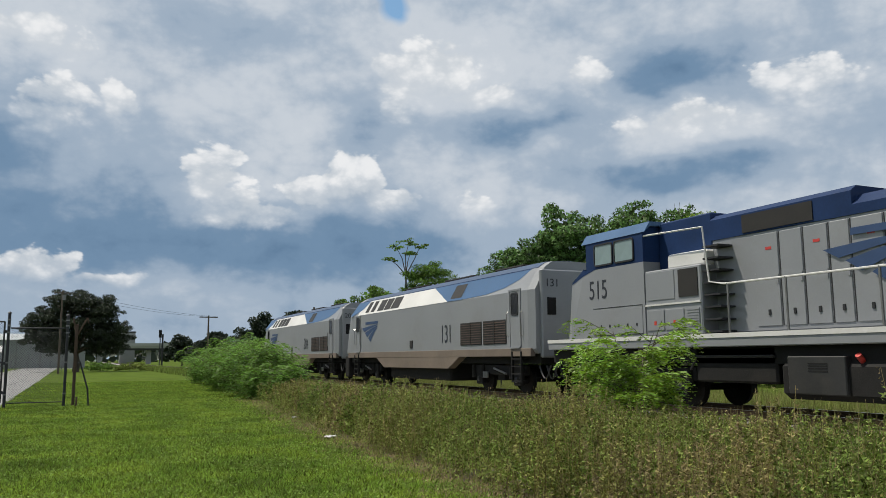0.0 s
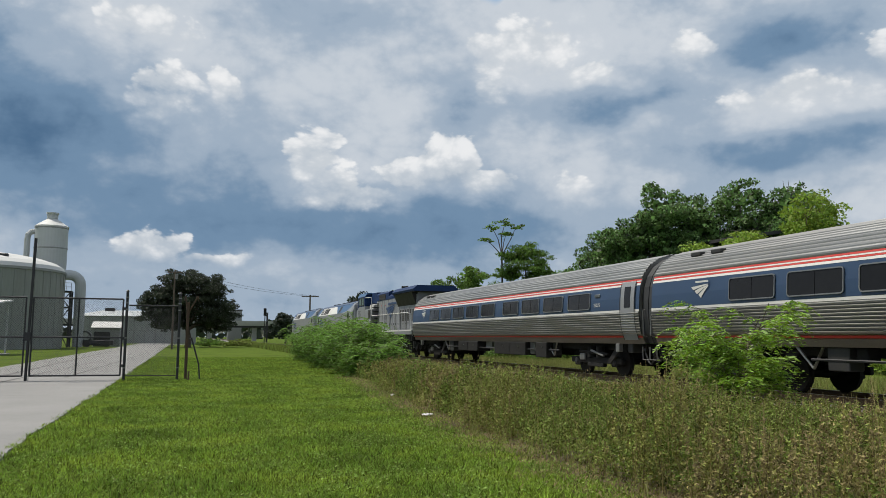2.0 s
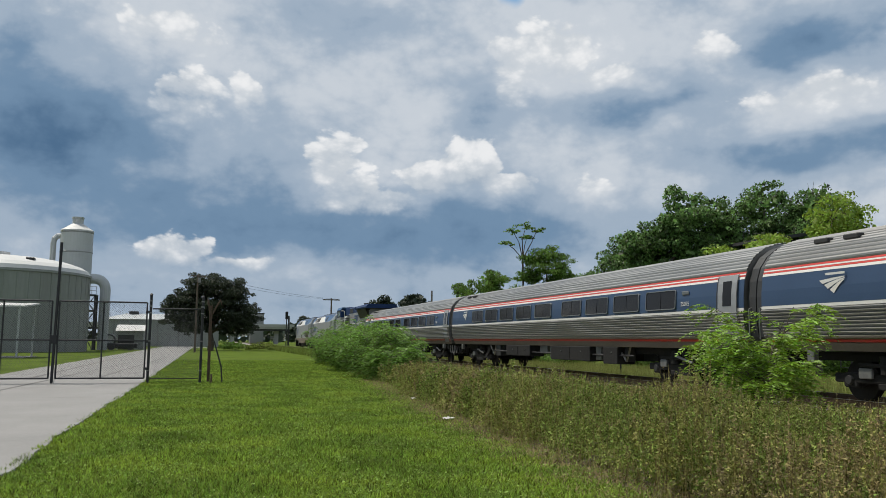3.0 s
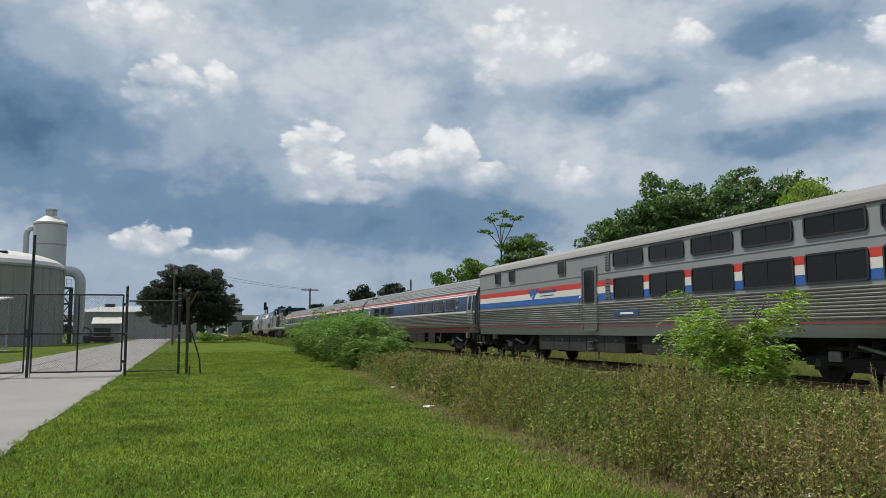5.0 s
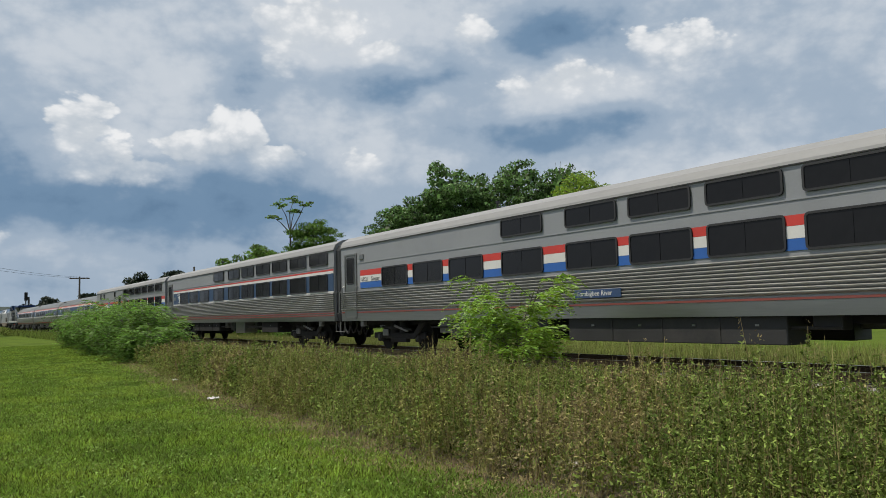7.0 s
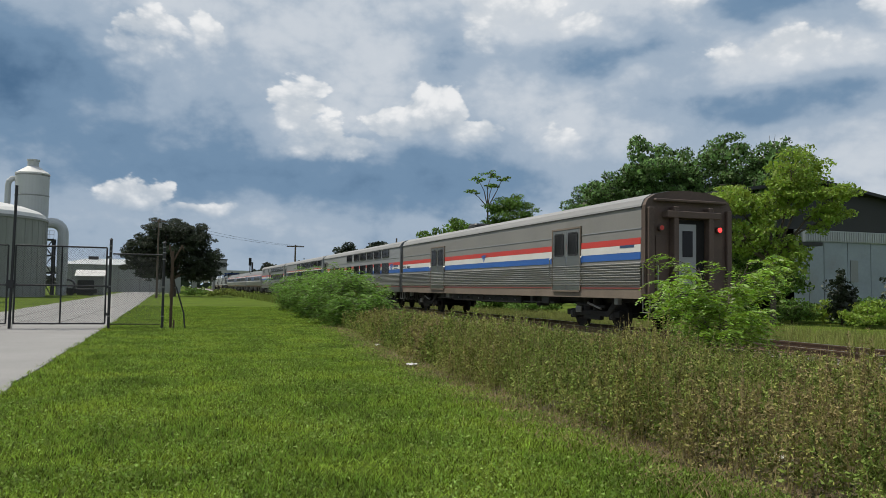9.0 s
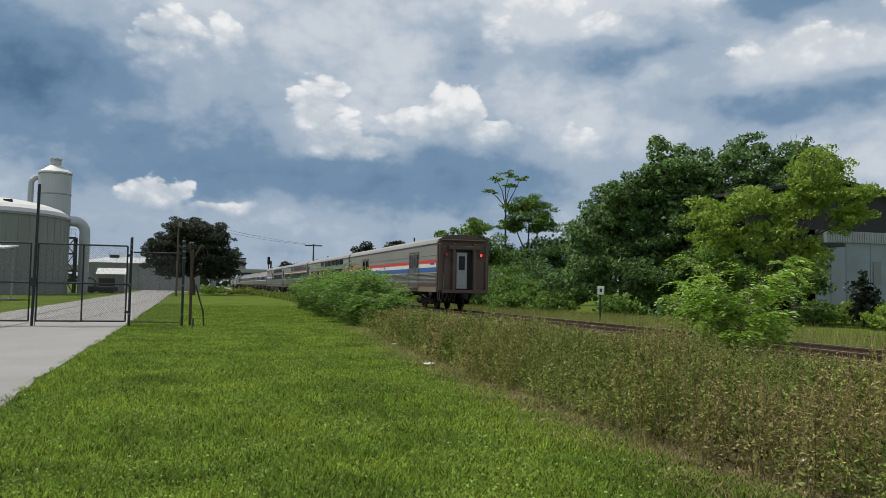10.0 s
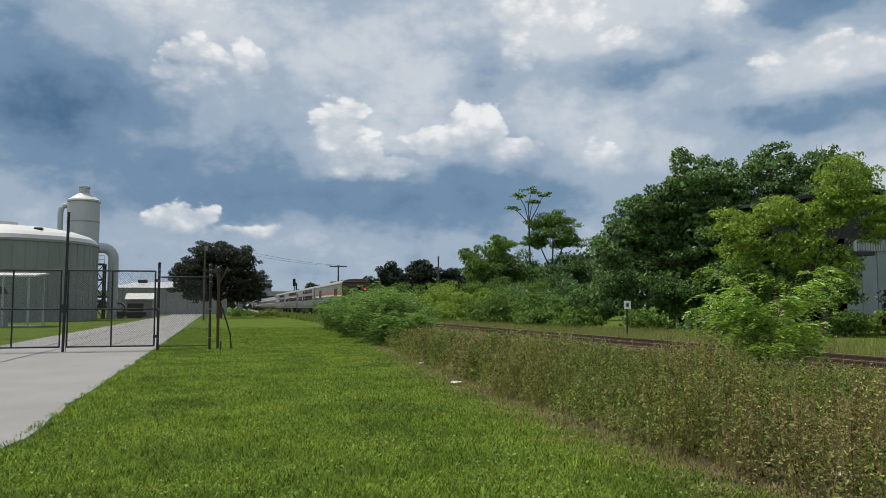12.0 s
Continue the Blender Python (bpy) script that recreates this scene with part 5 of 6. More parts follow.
# ---- plants ----
def tree(name, label, at, crowns, leaf_mat, leaf, per, bark=BARK, r=0.25, aspect=0.55, sub=20, shell=0.3, category="tree", flat=0.0, size=(0.20, 0.42), seed=1, turn=0.0, bare=0, fill=34, fork_at=0.5):
    """A trunk, a limb to each crown mass, twigs to its clumps, and leaves in the clumps: crowns are (x, y, z, rx, ry, rz) from its base."""
    rnd = random.Random(seed)
    t = thing(name, label, category, at=pose(*at, 0, 0, turn))
    clumps = []
    g = Geo()
    mx = sum(c[0] for c in crowns) / len(crowns)
    low = min(c[2] - c[5] * 0.6 for c in crowns)
    top = max(c[2] for c in crowns)
    fork = Vector((mx * 0.3, 0, max(0.25 * top, min(low, fork_at * top))))
    g.tube((0, 0, -0.15), fork * 0.5 + Vector((r * 0.4, 0, 0)), r * 1.1, r * 0.85, 10)
    g.tube(fork * 0.5 + Vector((r * 0.4, 0, 0)), fork, r * 0.85, r * 0.7, 10)
    for x, y, z, a, b, h in crowns:
        c = Vector((x, y, z))
        if z > fork.z:
            k = fork.lerp(c, 0.5) + Vector((rnd.uniform(-0.3, 0.3), rnd.uniform(-0.3, 0.3), 0.1 * (c - fork).length))
            g.tube(fork, k, r * 0.55, r * 0.35, 7)
            g.tube(k, c, r * 0.35, r * 0.2, 7)
        for i in range(sub):
            d = Vector((rnd.gauss(0, 1), rnd.gauss(0, 1), rnd.gauss(0, 1))).normalized()
            f, q = rnd.uniform(0.35, 0.98), rnd.uniform(*size)
            e = c + Vector((d.x * a * f, d.y * b * f, d.z * h * f))
            clumps.append((e.x, e.y, e.z, a * q, b * q, h * q * 0.75))
            if i % 2 == 0 and z > fork.z:
                m_ = c.lerp(e, 0.5) + Vector((0, 0, 0.12 * h))
                g.tube(c, m_, r * 0.16, r * 0.1, 5)
                g.tube(m_, e, r * 0.1, r * 0.04, 5)
        for i in range(bare):
            d = Vector((rnd.gauss(0, 1), rnd.gauss(-0.6, 0.6), rnd.gauss(0.4, 0.6))).normalized()
            e = c + Vector((d.x * a, d.y * b, d.z * h)) * 1.02
            g.tube(c, e, r * 0.14, r * 0.03, 5)
    part("trunk", g, bark, t)
    c = clump_points(clumps, per, shell)
    c = c[c[:, 2] > 0.05]
    v, f = leaf_quads(c, leaf, aspect, flat=flat)
    part("crown", quads("crown", v, f, leaf_mat), None, t)
    if fill:                                             # leaves deep inside the crown that close it
        c = np.concatenate([np.array([x, y, z]) + (lambda d: d / np.linalg.norm(d, axis=1)[:, None])(RNG.normal(size=(int(fill * (a * b * h) ** (2 / 3)) + 8, 3))) * np.array([a, b, h]) * 0.72 * RNG.random((int(fill * (a * b * h) ** (2 / 3)) + 8, 1)) ** 0.5 for x, y, z, a, b, h in crowns])
        c = c[c[:, 2] > 0.2]
        v, f = leaf_quads(c, leaf * 1.9, 0.8)
        part("inner_leaves", quads("inner_leaves", v, f, leaf_mat), None, t)
    return t


def feather_bush(label, at, height, width, seed, stems=9, twigs=7, fronds=5, leaf=0.12, leaf_mat=None, low=0.3):
    """A bush of splayed stems whose twigs carry arching fronds of paired narrow leaflets."""
    rnd = random.Random(seed)
    t = thing("bush", label, "bush", at=pose(*at))
    g = Geo()
    vs = []
    for k in range(stems):
        a = 2 * math.pi * (k + rnd.uniform(-0.35, 0.35)) / stems
        out, top = width * 0.5 * rnd.uniform(0.15, 0.85), height * rnd.uniform(0.55, 1.0)
        top *= 1 - 0.25 * (out / (width * 0.5)) ** 2
        pts = [Vector((math.cos(a) * out * u ** 1.4, math.sin(a) * out * u ** 1.4, top * u)) + Vector((rnd.gauss(0, 0.04), rnd.gauss(0, 0.04), 0)) * u for u in (0, 0.25, 0.5, 0.75, 1.0)]
        for i in range(4):
            g.tube(pts[i], pts[i + 1], 0.03 * (1 - 0.2 * i), 0.03 * (0.8 - 0.2 * i), 5)
        for j in range(twigs):
            u = low + (1 - low) * (j + rnd.random()) / twigs
            i = min(3, int(u * 4))
            p = pts[i].lerp(pts[i + 1], u * 4 - i)
            b = a + rnd.gauss(0, 1.1)
            reach = width * 0.26 * rnd.uniform(0.5, 1.2)
            q = p + Vector((math.cos(b) * reach, math.sin(b) * reach, reach * rnd.uniform(0.1, 0.75)))
            g.tube(p, q, 0.011, 0.005, 4)
            for m_ in range(fronds):
                w = 0.25 + 0.75 * (m_ + 1) / fronds
                o = p.lerp(q, w)
                c = b + rnd.gauss(0, 0.8)
                fl = leaf * rnd.uniform(2.8, 4.6)
                rise = rnd.uniform(-0.1, 0.7)
                ax = Vector((math.cos(c), math.sin(c), 0))
                sd = Vector((-math.sin(c), math.cos(c), 0))
                for n_ in range(11):
                    z = n_ / 10
                    e = o + ax * fl * z + Vector((0, 0, fl * (rise * z - 0.75 * z * z)))
                    ll = leaf * (1.05 - 0.75 * abs(z - 0.4)) * rnd.uniform(0.8, 1.15)
                    for sg in (-1, 1):
                        dr = (sd * sg + ax * 0.55 + Vector((0, 0, rnd.gauss(-0.22, 0.14)))).normalized() * ll
                        wd = ax * leaf * 0.105 + Vector((0, 0, rnd.gauss(0.0, 0.012)))
                        vs += [tuple(e - wd), tuple(e + dr * 0.55 - wd * 0.9), tuple(e + dr), tuple(e + dr * 0.45 + wd)]
    part("stem", g, BARK, t)
    v = np.array(vs)
    v = v.reshape(-1, 4, 3)
    v = v[v[:, :, 2].min(1) > 0.02].reshape(-1, 3)
    part("foliage", quads("foliage", v, np.arange(len(v)).reshape(-1, 4), leaf_mat or FEATHER), None, t)
    return t


def blades(xy, h, w, lean, z=0.0):
    """One leaning blade a point, drawn to a tip."""
    n = len(xy)
    a = RNG.uniform(0, 2 * np.pi, n)
    hh = h * RNG.uniform(0.5, 1.3, n)
    d = np.stack([np.cos(a), np.sin(a)], 1)
    q = a + RNG.uniform(0.8, 2.3, n)
    s = np.stack([np.cos(q), np.sin(q)], 1) * (w * RNG.uniform(0.6, 1.3, n))[:, None]
    b = lean * hh * RNG.uniform(0.2, 1.2, n)
    p = lambda o, k, zz: np.concatenate([xy + s * o + d * (b * k)[:, None], (zz * hh + z)[:, None]], 1)
    v = np.stack([p(-1, 0, 0.0), p(1, 0, 0.0), p(0.0, 1, 1.0)], 1)
    return v.reshape(-1, 3), np.arange(3 * n).reshape(n, 3)


def weed_edge(y):
    return np.interp(y, [-6, 6, 9, 14, 20, 28, 36, 60], [4.6, 4.75, 4.75, 5.0, 5.5, 6.4, 7.0, 9.0])


def lumps(x, y, sx, sy, z):
    return np.array([noise.noise((float(a) * sx, float(b) * sy, z)) for a, b in zip(x, y)])


def weeds():
    """Upright leafy plants that thin to bare tips, in uneven clumps that get lower towards the track."""
    w = thing("weeds", "tall scrubby green and brown weeds beside the track", "weeds", kind="stuff")
    sets = {"green": [], "olive": [], "brown": []}
    sticks = []
    for y0, y1, n, k, leaf in ((0.0, 15.0, 7600, 78, 0.042), (15.0, 28.0, 4600, 44, 0.07), (28.0, 50.0, 3800, 34, 0.095)):
        y = RNG.uniform(y0, y1, n)
        e = weed_edge(y) + 0.25 * lumps(y, y, 0.9, 0.0, 6.0)
        x = e + (12.6 - e) * RNG.random(n) ** 1.2
        lump = lumps(x, y, 0.8, 0.6, 0.3) + 0.5 * lumps(x, y, 2.0, 1.7, 4.0)
        keep = RNG.random(n) < np.clip(0.8 + 1.1 * lump, 0.3, 1.0)
        x, y, lump, e = x[keep], y[keep], lump[keep], e[keep]
        n = len(x)
        h = (1.65 - 0.0885 * x) * (0.84 + 0.36 * lump) * RNG.uniform(0.74, 1.12, n) * np.interp(y, [7, 12, 18], [1.02, 1.0, 0.94])
        h *= np.interp(x - e, [0, 0.3, 0.9], [0.55, 0.9, 1.0]) * np.interp(x, [7.5, 9.0, 11.2, 12.6], [1.0, 0.86, 0.66, 0.4]) * np.interp(y, [20, 30, 44], [1.0, 0.9, 0.78])
        ln = RNG.normal(0, 0.12, (n, 2))
        u = RNG.random((n, k)) ** 0.75 * 0.99 + 0.02
        ang = RNG.uniform(0, 2 * np.pi, (n, k))
        rad = (0.02 + 0.17 * np.sin(np.clip(u * 1.1 + 0.25, 0, 1) * np.pi) ** 0.8) * RNG.uniform(0.2, 1.2, (n, k))
        pts = np.stack([x[:, None] + ln[:, :1] * u + np.cos(ang) * rad, y[:, None] + ln[:, 1:] * u + np.sin(ang) * rad, h[:, None] * u], 2)
        tone = 1.3 * lumps(x, y, 0.55, 0.42, 9.0) + RNG.normal(0, 0.22, n)
        for key, ok in (("green", tone < 0.12), ("olive", (tone >= 0.12) & (tone < 0.52)), ("brown", tone >= 0.52)):
            sets[key].append(leaf_tris(pts[ok].reshape(-1, 3), leaf, 0.42, 0.45)[0])
        base = np.stack([x, y, np.zeros(n)], 1)
        tip = base + np.concatenate([ln, h[:, None] * RNG.uniform(1.0, 1.12, (n, 1))], 1)
        sd = np.concatenate([RNG.normal(0, 1, (n, 2)), np.zeros((n, 1))], 1)
        sd /= np.linalg.norm(sd, axis=1)[:, None]
        sticks.append(np.stack([base - sd * 0.005, base + sd * 0.005, tip + sd * 0.002, tip - sd * 0.002], 1).reshape(-1, 3))
        # spikes of pale seed above the leaves
        top = RNG.random(n) < 0.4
        q = 9
        uu = RNG.uniform(0.9, 1.1, (top.sum(), q))
        sp = base[top][:, None] + np.concatenate([ln[top], h[top][:, None]], 1)[:, None] * uu[:, :, None] + RNG.normal(0, 0.012, (top.sum(), q, 3))
        sets["brown"].append(leaf_tris(sp.reshape(-1, 3), leaf * 0.6, 0.4, 1.2)[0])
    for key, name_, m_ in (("green", "weed_leaves", WEED), ("olive", "olive_leaves", OLIVE), ("brown", "seed_heads", SEED)):
        v = np.concatenate(sets[key])
        part(name_, quads(name_, v, np.arange(len(v)).reshape(-1, 3), m_), None, w)
    v = np.concatenate(sticks)
    part("stalks", quads("stalks", v, np.arange(len(v)).reshape(-1, 4), SEED), None, w)
    m = 60000                                           # low leafy undergrowth
    yy = 50 * RNG.random(m) ** 1.3
    xx = weed_edge(yy) + 0.2 + (12.4 - weed_edge(yy)) * RNG.random(m) ** 1.2
    v, f = leaf_tris(np.stack([xx, yy, 0.03 + 0.36 * RNG.random(m) ** 1.2], 1), 0.075, 0.5, 0.3)
    part("undergrowth", quads("undergrowth", v, f, WEED), None, w)
    m = 16000
    yy = RNG.uniform(-3, 48, m)
    xx = weed_edge(yy) - 0.35 + (12.8 - weed_edge(yy)) * RNG.random(m)
    v, f = blades(np.stack([xx, yy], 1), 0.55 * np.interp(xx - weed_edge(yy), [-0.4, 0.6, 1.5], [0.25, 0.7, 1.0]), 0.006, 0.6)
    part("tall_blades", quads("tall_blades", v, f, TALLGRASS), None, w)
    m = 30000                                           # straw and dead grass between lawn and weeds
    yy = 34 * RNG.random(m) ** 1.4
    off = RNG.normal(0.0, 0.42, m) + 0.25 * lumps(yy, yy, 0.8, 0.0, 3.0)
    v, f = blades(np.stack([weed_edge(yy) + off - 0.05, yy], 1), 0.05, 0.0055, 2.6, 0.008)
    part("dead_grass", quads("dead_grass", v, f, STRAW), None, w)


def lawn_blades():
    m = 430000
    y = np.where(RNG.random(m) < 0.94, 3.0 + 62 * RNG.random(m) ** 2.7, RNG.uniform(-6, 3.0, m))
    x = -2.42 + (weed_edge(y) + 0.1 + 2.42) * RNG.random(m)
    keep = RNG.random(m) < np.clip(1.25 - (x - weed_edge(y) + 1.0), 0.25, 1.0)
    x, y = x[keep], y[keep]
    m = len(x)
    grid = {}
    tuft = np.array([grid.setdefault((int(a * 7), int(b * 7)), noise.noise((int(a * 7) * 0.31, int(b * 7) * 0.31, 0.0)) + 0.5 * noise.noise((int(a * 7) * 0.9, int(b * 7) * 0.9, 5.0))) for a, b in zip(x, y)])
    v, f = blades(np.stack([x, y], 1), 0.052 * (1 + 0.9 * np.clip(tuft, -0.7, 0.9)), 0.0068 + 0.00012 * y, 1.2)
    g = thing("lawn_grass", "short mown bright green grass", "grass", kind="stuff")
    part("grass_blades", quads("grass_blades", v, f, BLADE), None, g)
    m = 60000
    y = 3.2 + 32 * RNG.random(m) ** 2.0
    x = -2.3 + (weed_edge(y) + 0.1 + 2.3) * RNG.random(m)
    ok = RNG.random(m) < np.clip(0.45 + 1.5 * lumps(x, y, 0.9, 0.9, 2.0), 0.05, 1)
    v, f = leaf_quads(np.stack([x, y, RNG.uniform(0.025, 0.05, m)], 1)[ok], 0.032, 0.75, 0.0, flat=0.75)
    part("clover_leaves", quads("clover_leaves", v, f, CLOVER), None, g)


weeds()
lawn_blades()
feather_bush("bright green feathery bush among the weeds beside the track", (10.7, 13.8, 0), 2.6, 2.8, 4, 11, 7, 6, 0.15, None, 0.28)
for k, (x, y, h, w) in enumerate(((7.5, 33.2, 1.4, 2.0), (7.5, 36.2, 2.1, 2.8), (8.4, 39.0, 2.5, 3.2), (7.7, 43.0, 2.6, 3.2), (8.8, 46.5, 2.7, 3.2), (8.6, 51.0, 2.6, 3.2), (8.4, 56.0, 2.3, 3.2))):
    feather_bush("green feathery roadside bush at the lawn's edge", (x, y, 0), h, w, 20 + k, 22, 8, 5, 0.21, BUSHLEAF, 0.06)
tree("oak_tree", "broad dark live oak on the lawn", (0.2, 123, 0), [(0, 0, 6.2, 5.4, 5, 3.2), (-4.4, 0, 5.2, 3.2, 4, 2.6), (4.6, 0, 5.2, 3.2, 4, 2.8), (-1.2, 0, 9.4, 4.0, 4, 2.3), (2.6, 0, 8.8, 3.6, 4, 2.3), (-4.0, 0, 7.4, 2.8, 3, 2.0), (3.0, -1, 3.6, 3.2, 3, 1.7), (-2.8, -1, 3.6, 3.2, 3, 1.6)], OAK, 0.24, 520, r=0.45, sub=34, size=(0.14, 0.3), seed=2, fill=60)
# wood beyond the track
tree("tree", "tall dark green tree in the lineside wood", (32, 51.5, 0), [(1.7, 0, 11.0, 2.1, 2.4, 2.2), (-1.4, 0, 8.3, 2.5, 3, 2.6), (-3.4, 0, 5.6, 2.5, 3, 2.6), (2.6, 0, 7.2, 3, 3, 3), (4.4, 1, 9.2, 2.6, 2.5, 2.2), (0, -1, 3.2, 4.8, 3, 3.0), (-4.6, -1, 2.2, 2.4, 2.5, 2.2), (4.6, -1, 3.6, 3, 3, 3), (1.0, 0.5, 6.0, 3.6, 2.5, 3.2), (-2.2, 0.5, 6.8, 2.6, 2.5, 2.6), (3.6, -1, 6.0, 2.6, 2.5, 2.6), (0.4, 0.5, 9.4, 2.2, 2.4, 1.8)], DEEP, 0.24, 460, r=0.3, sub=34, size=(0.16, 0.36), seed=3, turn=-32, fill=60)
tree("tree", "tall dark green tree with bare pale branches", (38.7, 48.5, 0), [(-3.5, 0, 11.0, 2.3, 2.5, 1.9), (0, 0, 11.8, 2.5, 2.5, 1.7), (3.2, 0, 11.4, 2.3, 2.5, 1.9), (-1.5, 0, 8.2, 4.0, 3, 2.2), (-3, -1, 4.2, 3.5, 3, 3.2), (2, -1, 3.4, 3.2, 3, 2.8), (3.0, -2.2, 8.4, 2.6, 2, 2.0), (1.2, 0, 9.8, 3.2, 2.5, 1.7), (4.8, 0, 9.9, 2.2, 2.4, 1.8), (-3.6, 0, 7.0, 3.0, 2.5, 2.4), (0.6, -1, 6.0, 3.0, 2.5, 2.2)], DEEP, 0.23, 420, bark=PALEBARK, r=0.3, sub=30, size=(0.15, 0.34), seed=4, turn=-38, bare=5, fill=40)
tree("tree", "yellow-green spreading tree beside the warehouse", (31.4, 35.4, 0), [(-4.4, 0, 6.0, 1.9, 2, 1.2), (-2.2, 0, 6.8, 2.0, 2, 1.1), (1.0, 0, 8.4, 1.9, 2, 1.4), (3.0, 0, 7.0, 1.5, 2, 0.8), (-1.4, 0, 4.8, 2.0, 2, 1.1), (1.4, 0, 7.2, 1.8, 1.8, 1.2), (2.8, 0, 5.9, 1.3, 1.6, 1.0), (-0.4, 0, 6.5, 1.9, 1.8, 1.1), (-3.6, 0, 4.9, 1.8, 1.8, 1.1), (0.8, 0, 4.0, 1.6, 1.6, 1.0)], LIME, 0.20, 400, r=0.16, sub=28, size=(0.18, 0.38), seed=5, flat=0.3, turn=-40, fill=20)
tree("tree", "rounded green tree above the lineside shrubs", (39, 88.8, 0), [(0, 0, 11.6, 3.5, 3, 1.9), (-1.6, 0, 9.6, 2.2, 2, 1.3), (1.8, 0, 9.8, 2.2, 3, 1.3)], LEAF, 0.22, 460, r=0.22, sub=30, size=(0.18, 0.36), seed=6, turn=-24)
tree("tree", "thin sparse tree with a flat open crown", (36.6, 90, 0), [(-2.0, 0, 13.7, 1.0, 1.2, 0.3), (-1.2, 0, 15.2, 1.3, 1.4, 0.35), (0.4, 0, 15.9, 1.5, 1.5, 0.4), (1.7, 0, 15.3, 1.2, 1.4, 0.3), (0.5, 0, 14.5, 1.2, 1.2, 0.3)], LEAF, 0.26, 190, r=0.14, sub=12, seed=7, turn=-22, fill=0, fork_at=0.74)
tree("tree", "green bushy tree in the lineside wood", (32.2, 91.5, 0), [(0.5, 0, 8.8, 2.6, 3, 1.8), (-1.8, 0, 7.2, 2.6, 3, 2.0), (2.6, 0, 6.0, 3, 3, 2.8), (-1.0, 0, 3.6, 3.6, 3, 3.2), (4.6, 0, 4.2, 3.0, 3, 3.0), (0.4, 0, 6.2, 3, 3, 2.4)], LEAF, 0.24, 400, r=0.25, sub=20, seed=8, turn=-20)
tree("tree", "dark leafy tree deep in the lineside wood", (42, 86, 0), [(0, 0, 6.5, 4.5, 3, 3.0), (-3, 0, 3.4, 4, 3, 3.2), (3, 0, 4.0, 4, 3, 3.4), (-5, 0, 5.2, 3.4, 3, 2.6), (5.5, 0, 5.6, 3.6, 3, 3.2)], DEEP, 0.26, 360, r=0.25, sub=20, seed=9, turn=-25)
tree("tree", "mid-green leafy young tree before the warehouse", (33.2, 40.6, 0), [(-2.2, 0, 3.8, 2.4, 2, 2.0), (0.8, 0, 4.8, 2.2, 2, 1.8), (-0.6, 0, 2.0, 3.0, 2, 1.8), (2.8, 0, 2.6, 1.6, 2, 1.6)], LEAF, 0.24, 280, r=0.14, sub=20, seed=15, turn=-39)
SHRUBS = ((23.5, 66, 2.4, 3.0, LEAF), (27, 69, 3, 3.8, DEEP), (25, 77, 3, 3.8, LIME), (23.5, 87, 3, 4.2, LIME), (24.5, 98, 3.2, 4.6, LEAF), (31, 76, 3.4, 5.0, LEAF), (24.5, 112, 3.8, 5.0, LEAF), (23.8, 57.5, 2.0, 2.0, LEAF),
          (29.5, 84, 3.4, 5.2, LEAF), (28, 93, 3.4, 5.4, LIME), (36, 80, 3.4, 5.6, DEEP), (26.5, 61.5, 2.4, 3.0, LEAF), (25.2, 52.5, 1.8, 1.8, LEAF), (27.5, 47.5, 1.8, 1.7, LEAF), (29.0, 43.0, 1.6, 1.6, DEEP), (33.5, 31.0, 1.5, 1.5, LIME), (33.6, 36.4, 1.6, 1.5, LEAF), (36.4, 36.4, 1.6, 1.5, LIME), (35.2, 34.4, 0.9, 3.3, OAK), (31.0, 38.5, 1.5, 1.6, LEAF), (36.5, 34, 1.6, 1.8, DEEP),
          (39.5, 34.5, 1.4, 2.9, OAK), (42.5, 34, 1.8, 1.6, LIME), (46, 32, 2.0, 1.6, LEAF), (24, 128, 4, 5.4, DEEP), (3.5, 131, 2.0, 1.6, LEAF), (7.5, 128, 2.2, 1.5, WEED))
for k, (x, y, w, h, m_) in enumerate(SHRUBS):
    tree("shrub", "leafy shrub growing beside the railway", (x, y, 0), [(0, 0, h * 0.55, w, w, h * 0.45), (w * 0.5, 0, h * 0.35, w * 0.8, w, h * 0.35), (-w * 0.5, -0.3, h * 0.3, w * 0.8, w, h * 0.3)], m_, 0.2, 360, r=0.08, sub=22, size=(0.16, 0.36), seed=40 + k, category="shrub")
for k, (x, y, w, h) in enumerate(((37, 172, 4.0, 11.5), (45, 176, 4.4, 13.2), (51, 174, 4.0, 10.5), (30, 190, 4.0, 8.5), (24, 205, 3.0, 8.0), (57, 170, 4.5, 10.0))):
    tree("tree", "dark distant tree above the wood", (x, y, 0), [(0, 0, h * 0.74, w, 3, h * 0.25), (w * 0.3, 0, h * 0.4, w * 1.1, 3, h * 0.32), (-w * 0.8, 0, h * 0.42, w, 3, h * 0.3)], FARLEAF, 0.5, 200, r=0.3, sub=22, seed=80 + k, fill=50)


def verge():
    m = 42000
    y = RNG.uniform(8, 78, m)
    x = 16.9 + 9.5 * RNG.random(m) ** 1.2
    v, f = blades(np.stack([x, y], 1), 0.42, 0.009, 0.4)
    g = thing("verge_grass", "rough yellow-green grass beyond the track", "grass", kind="stuff")
    part("grass_blades", quads("grass_blades", v, f, TALLGRASS), None, g)
    m = 16000                                            # rough growth on the near side, further along the track
    y = RNG.uniform(48, 175, m)
    x = 12.5 - 2.6 * RNG.random(m) ** 1.4
    v, f = blades(np.stack([x, y], 1), 0.62, 0.03, 0.5)
    part("near_blades", quads("near_blades", v, f, WEED), None, g)


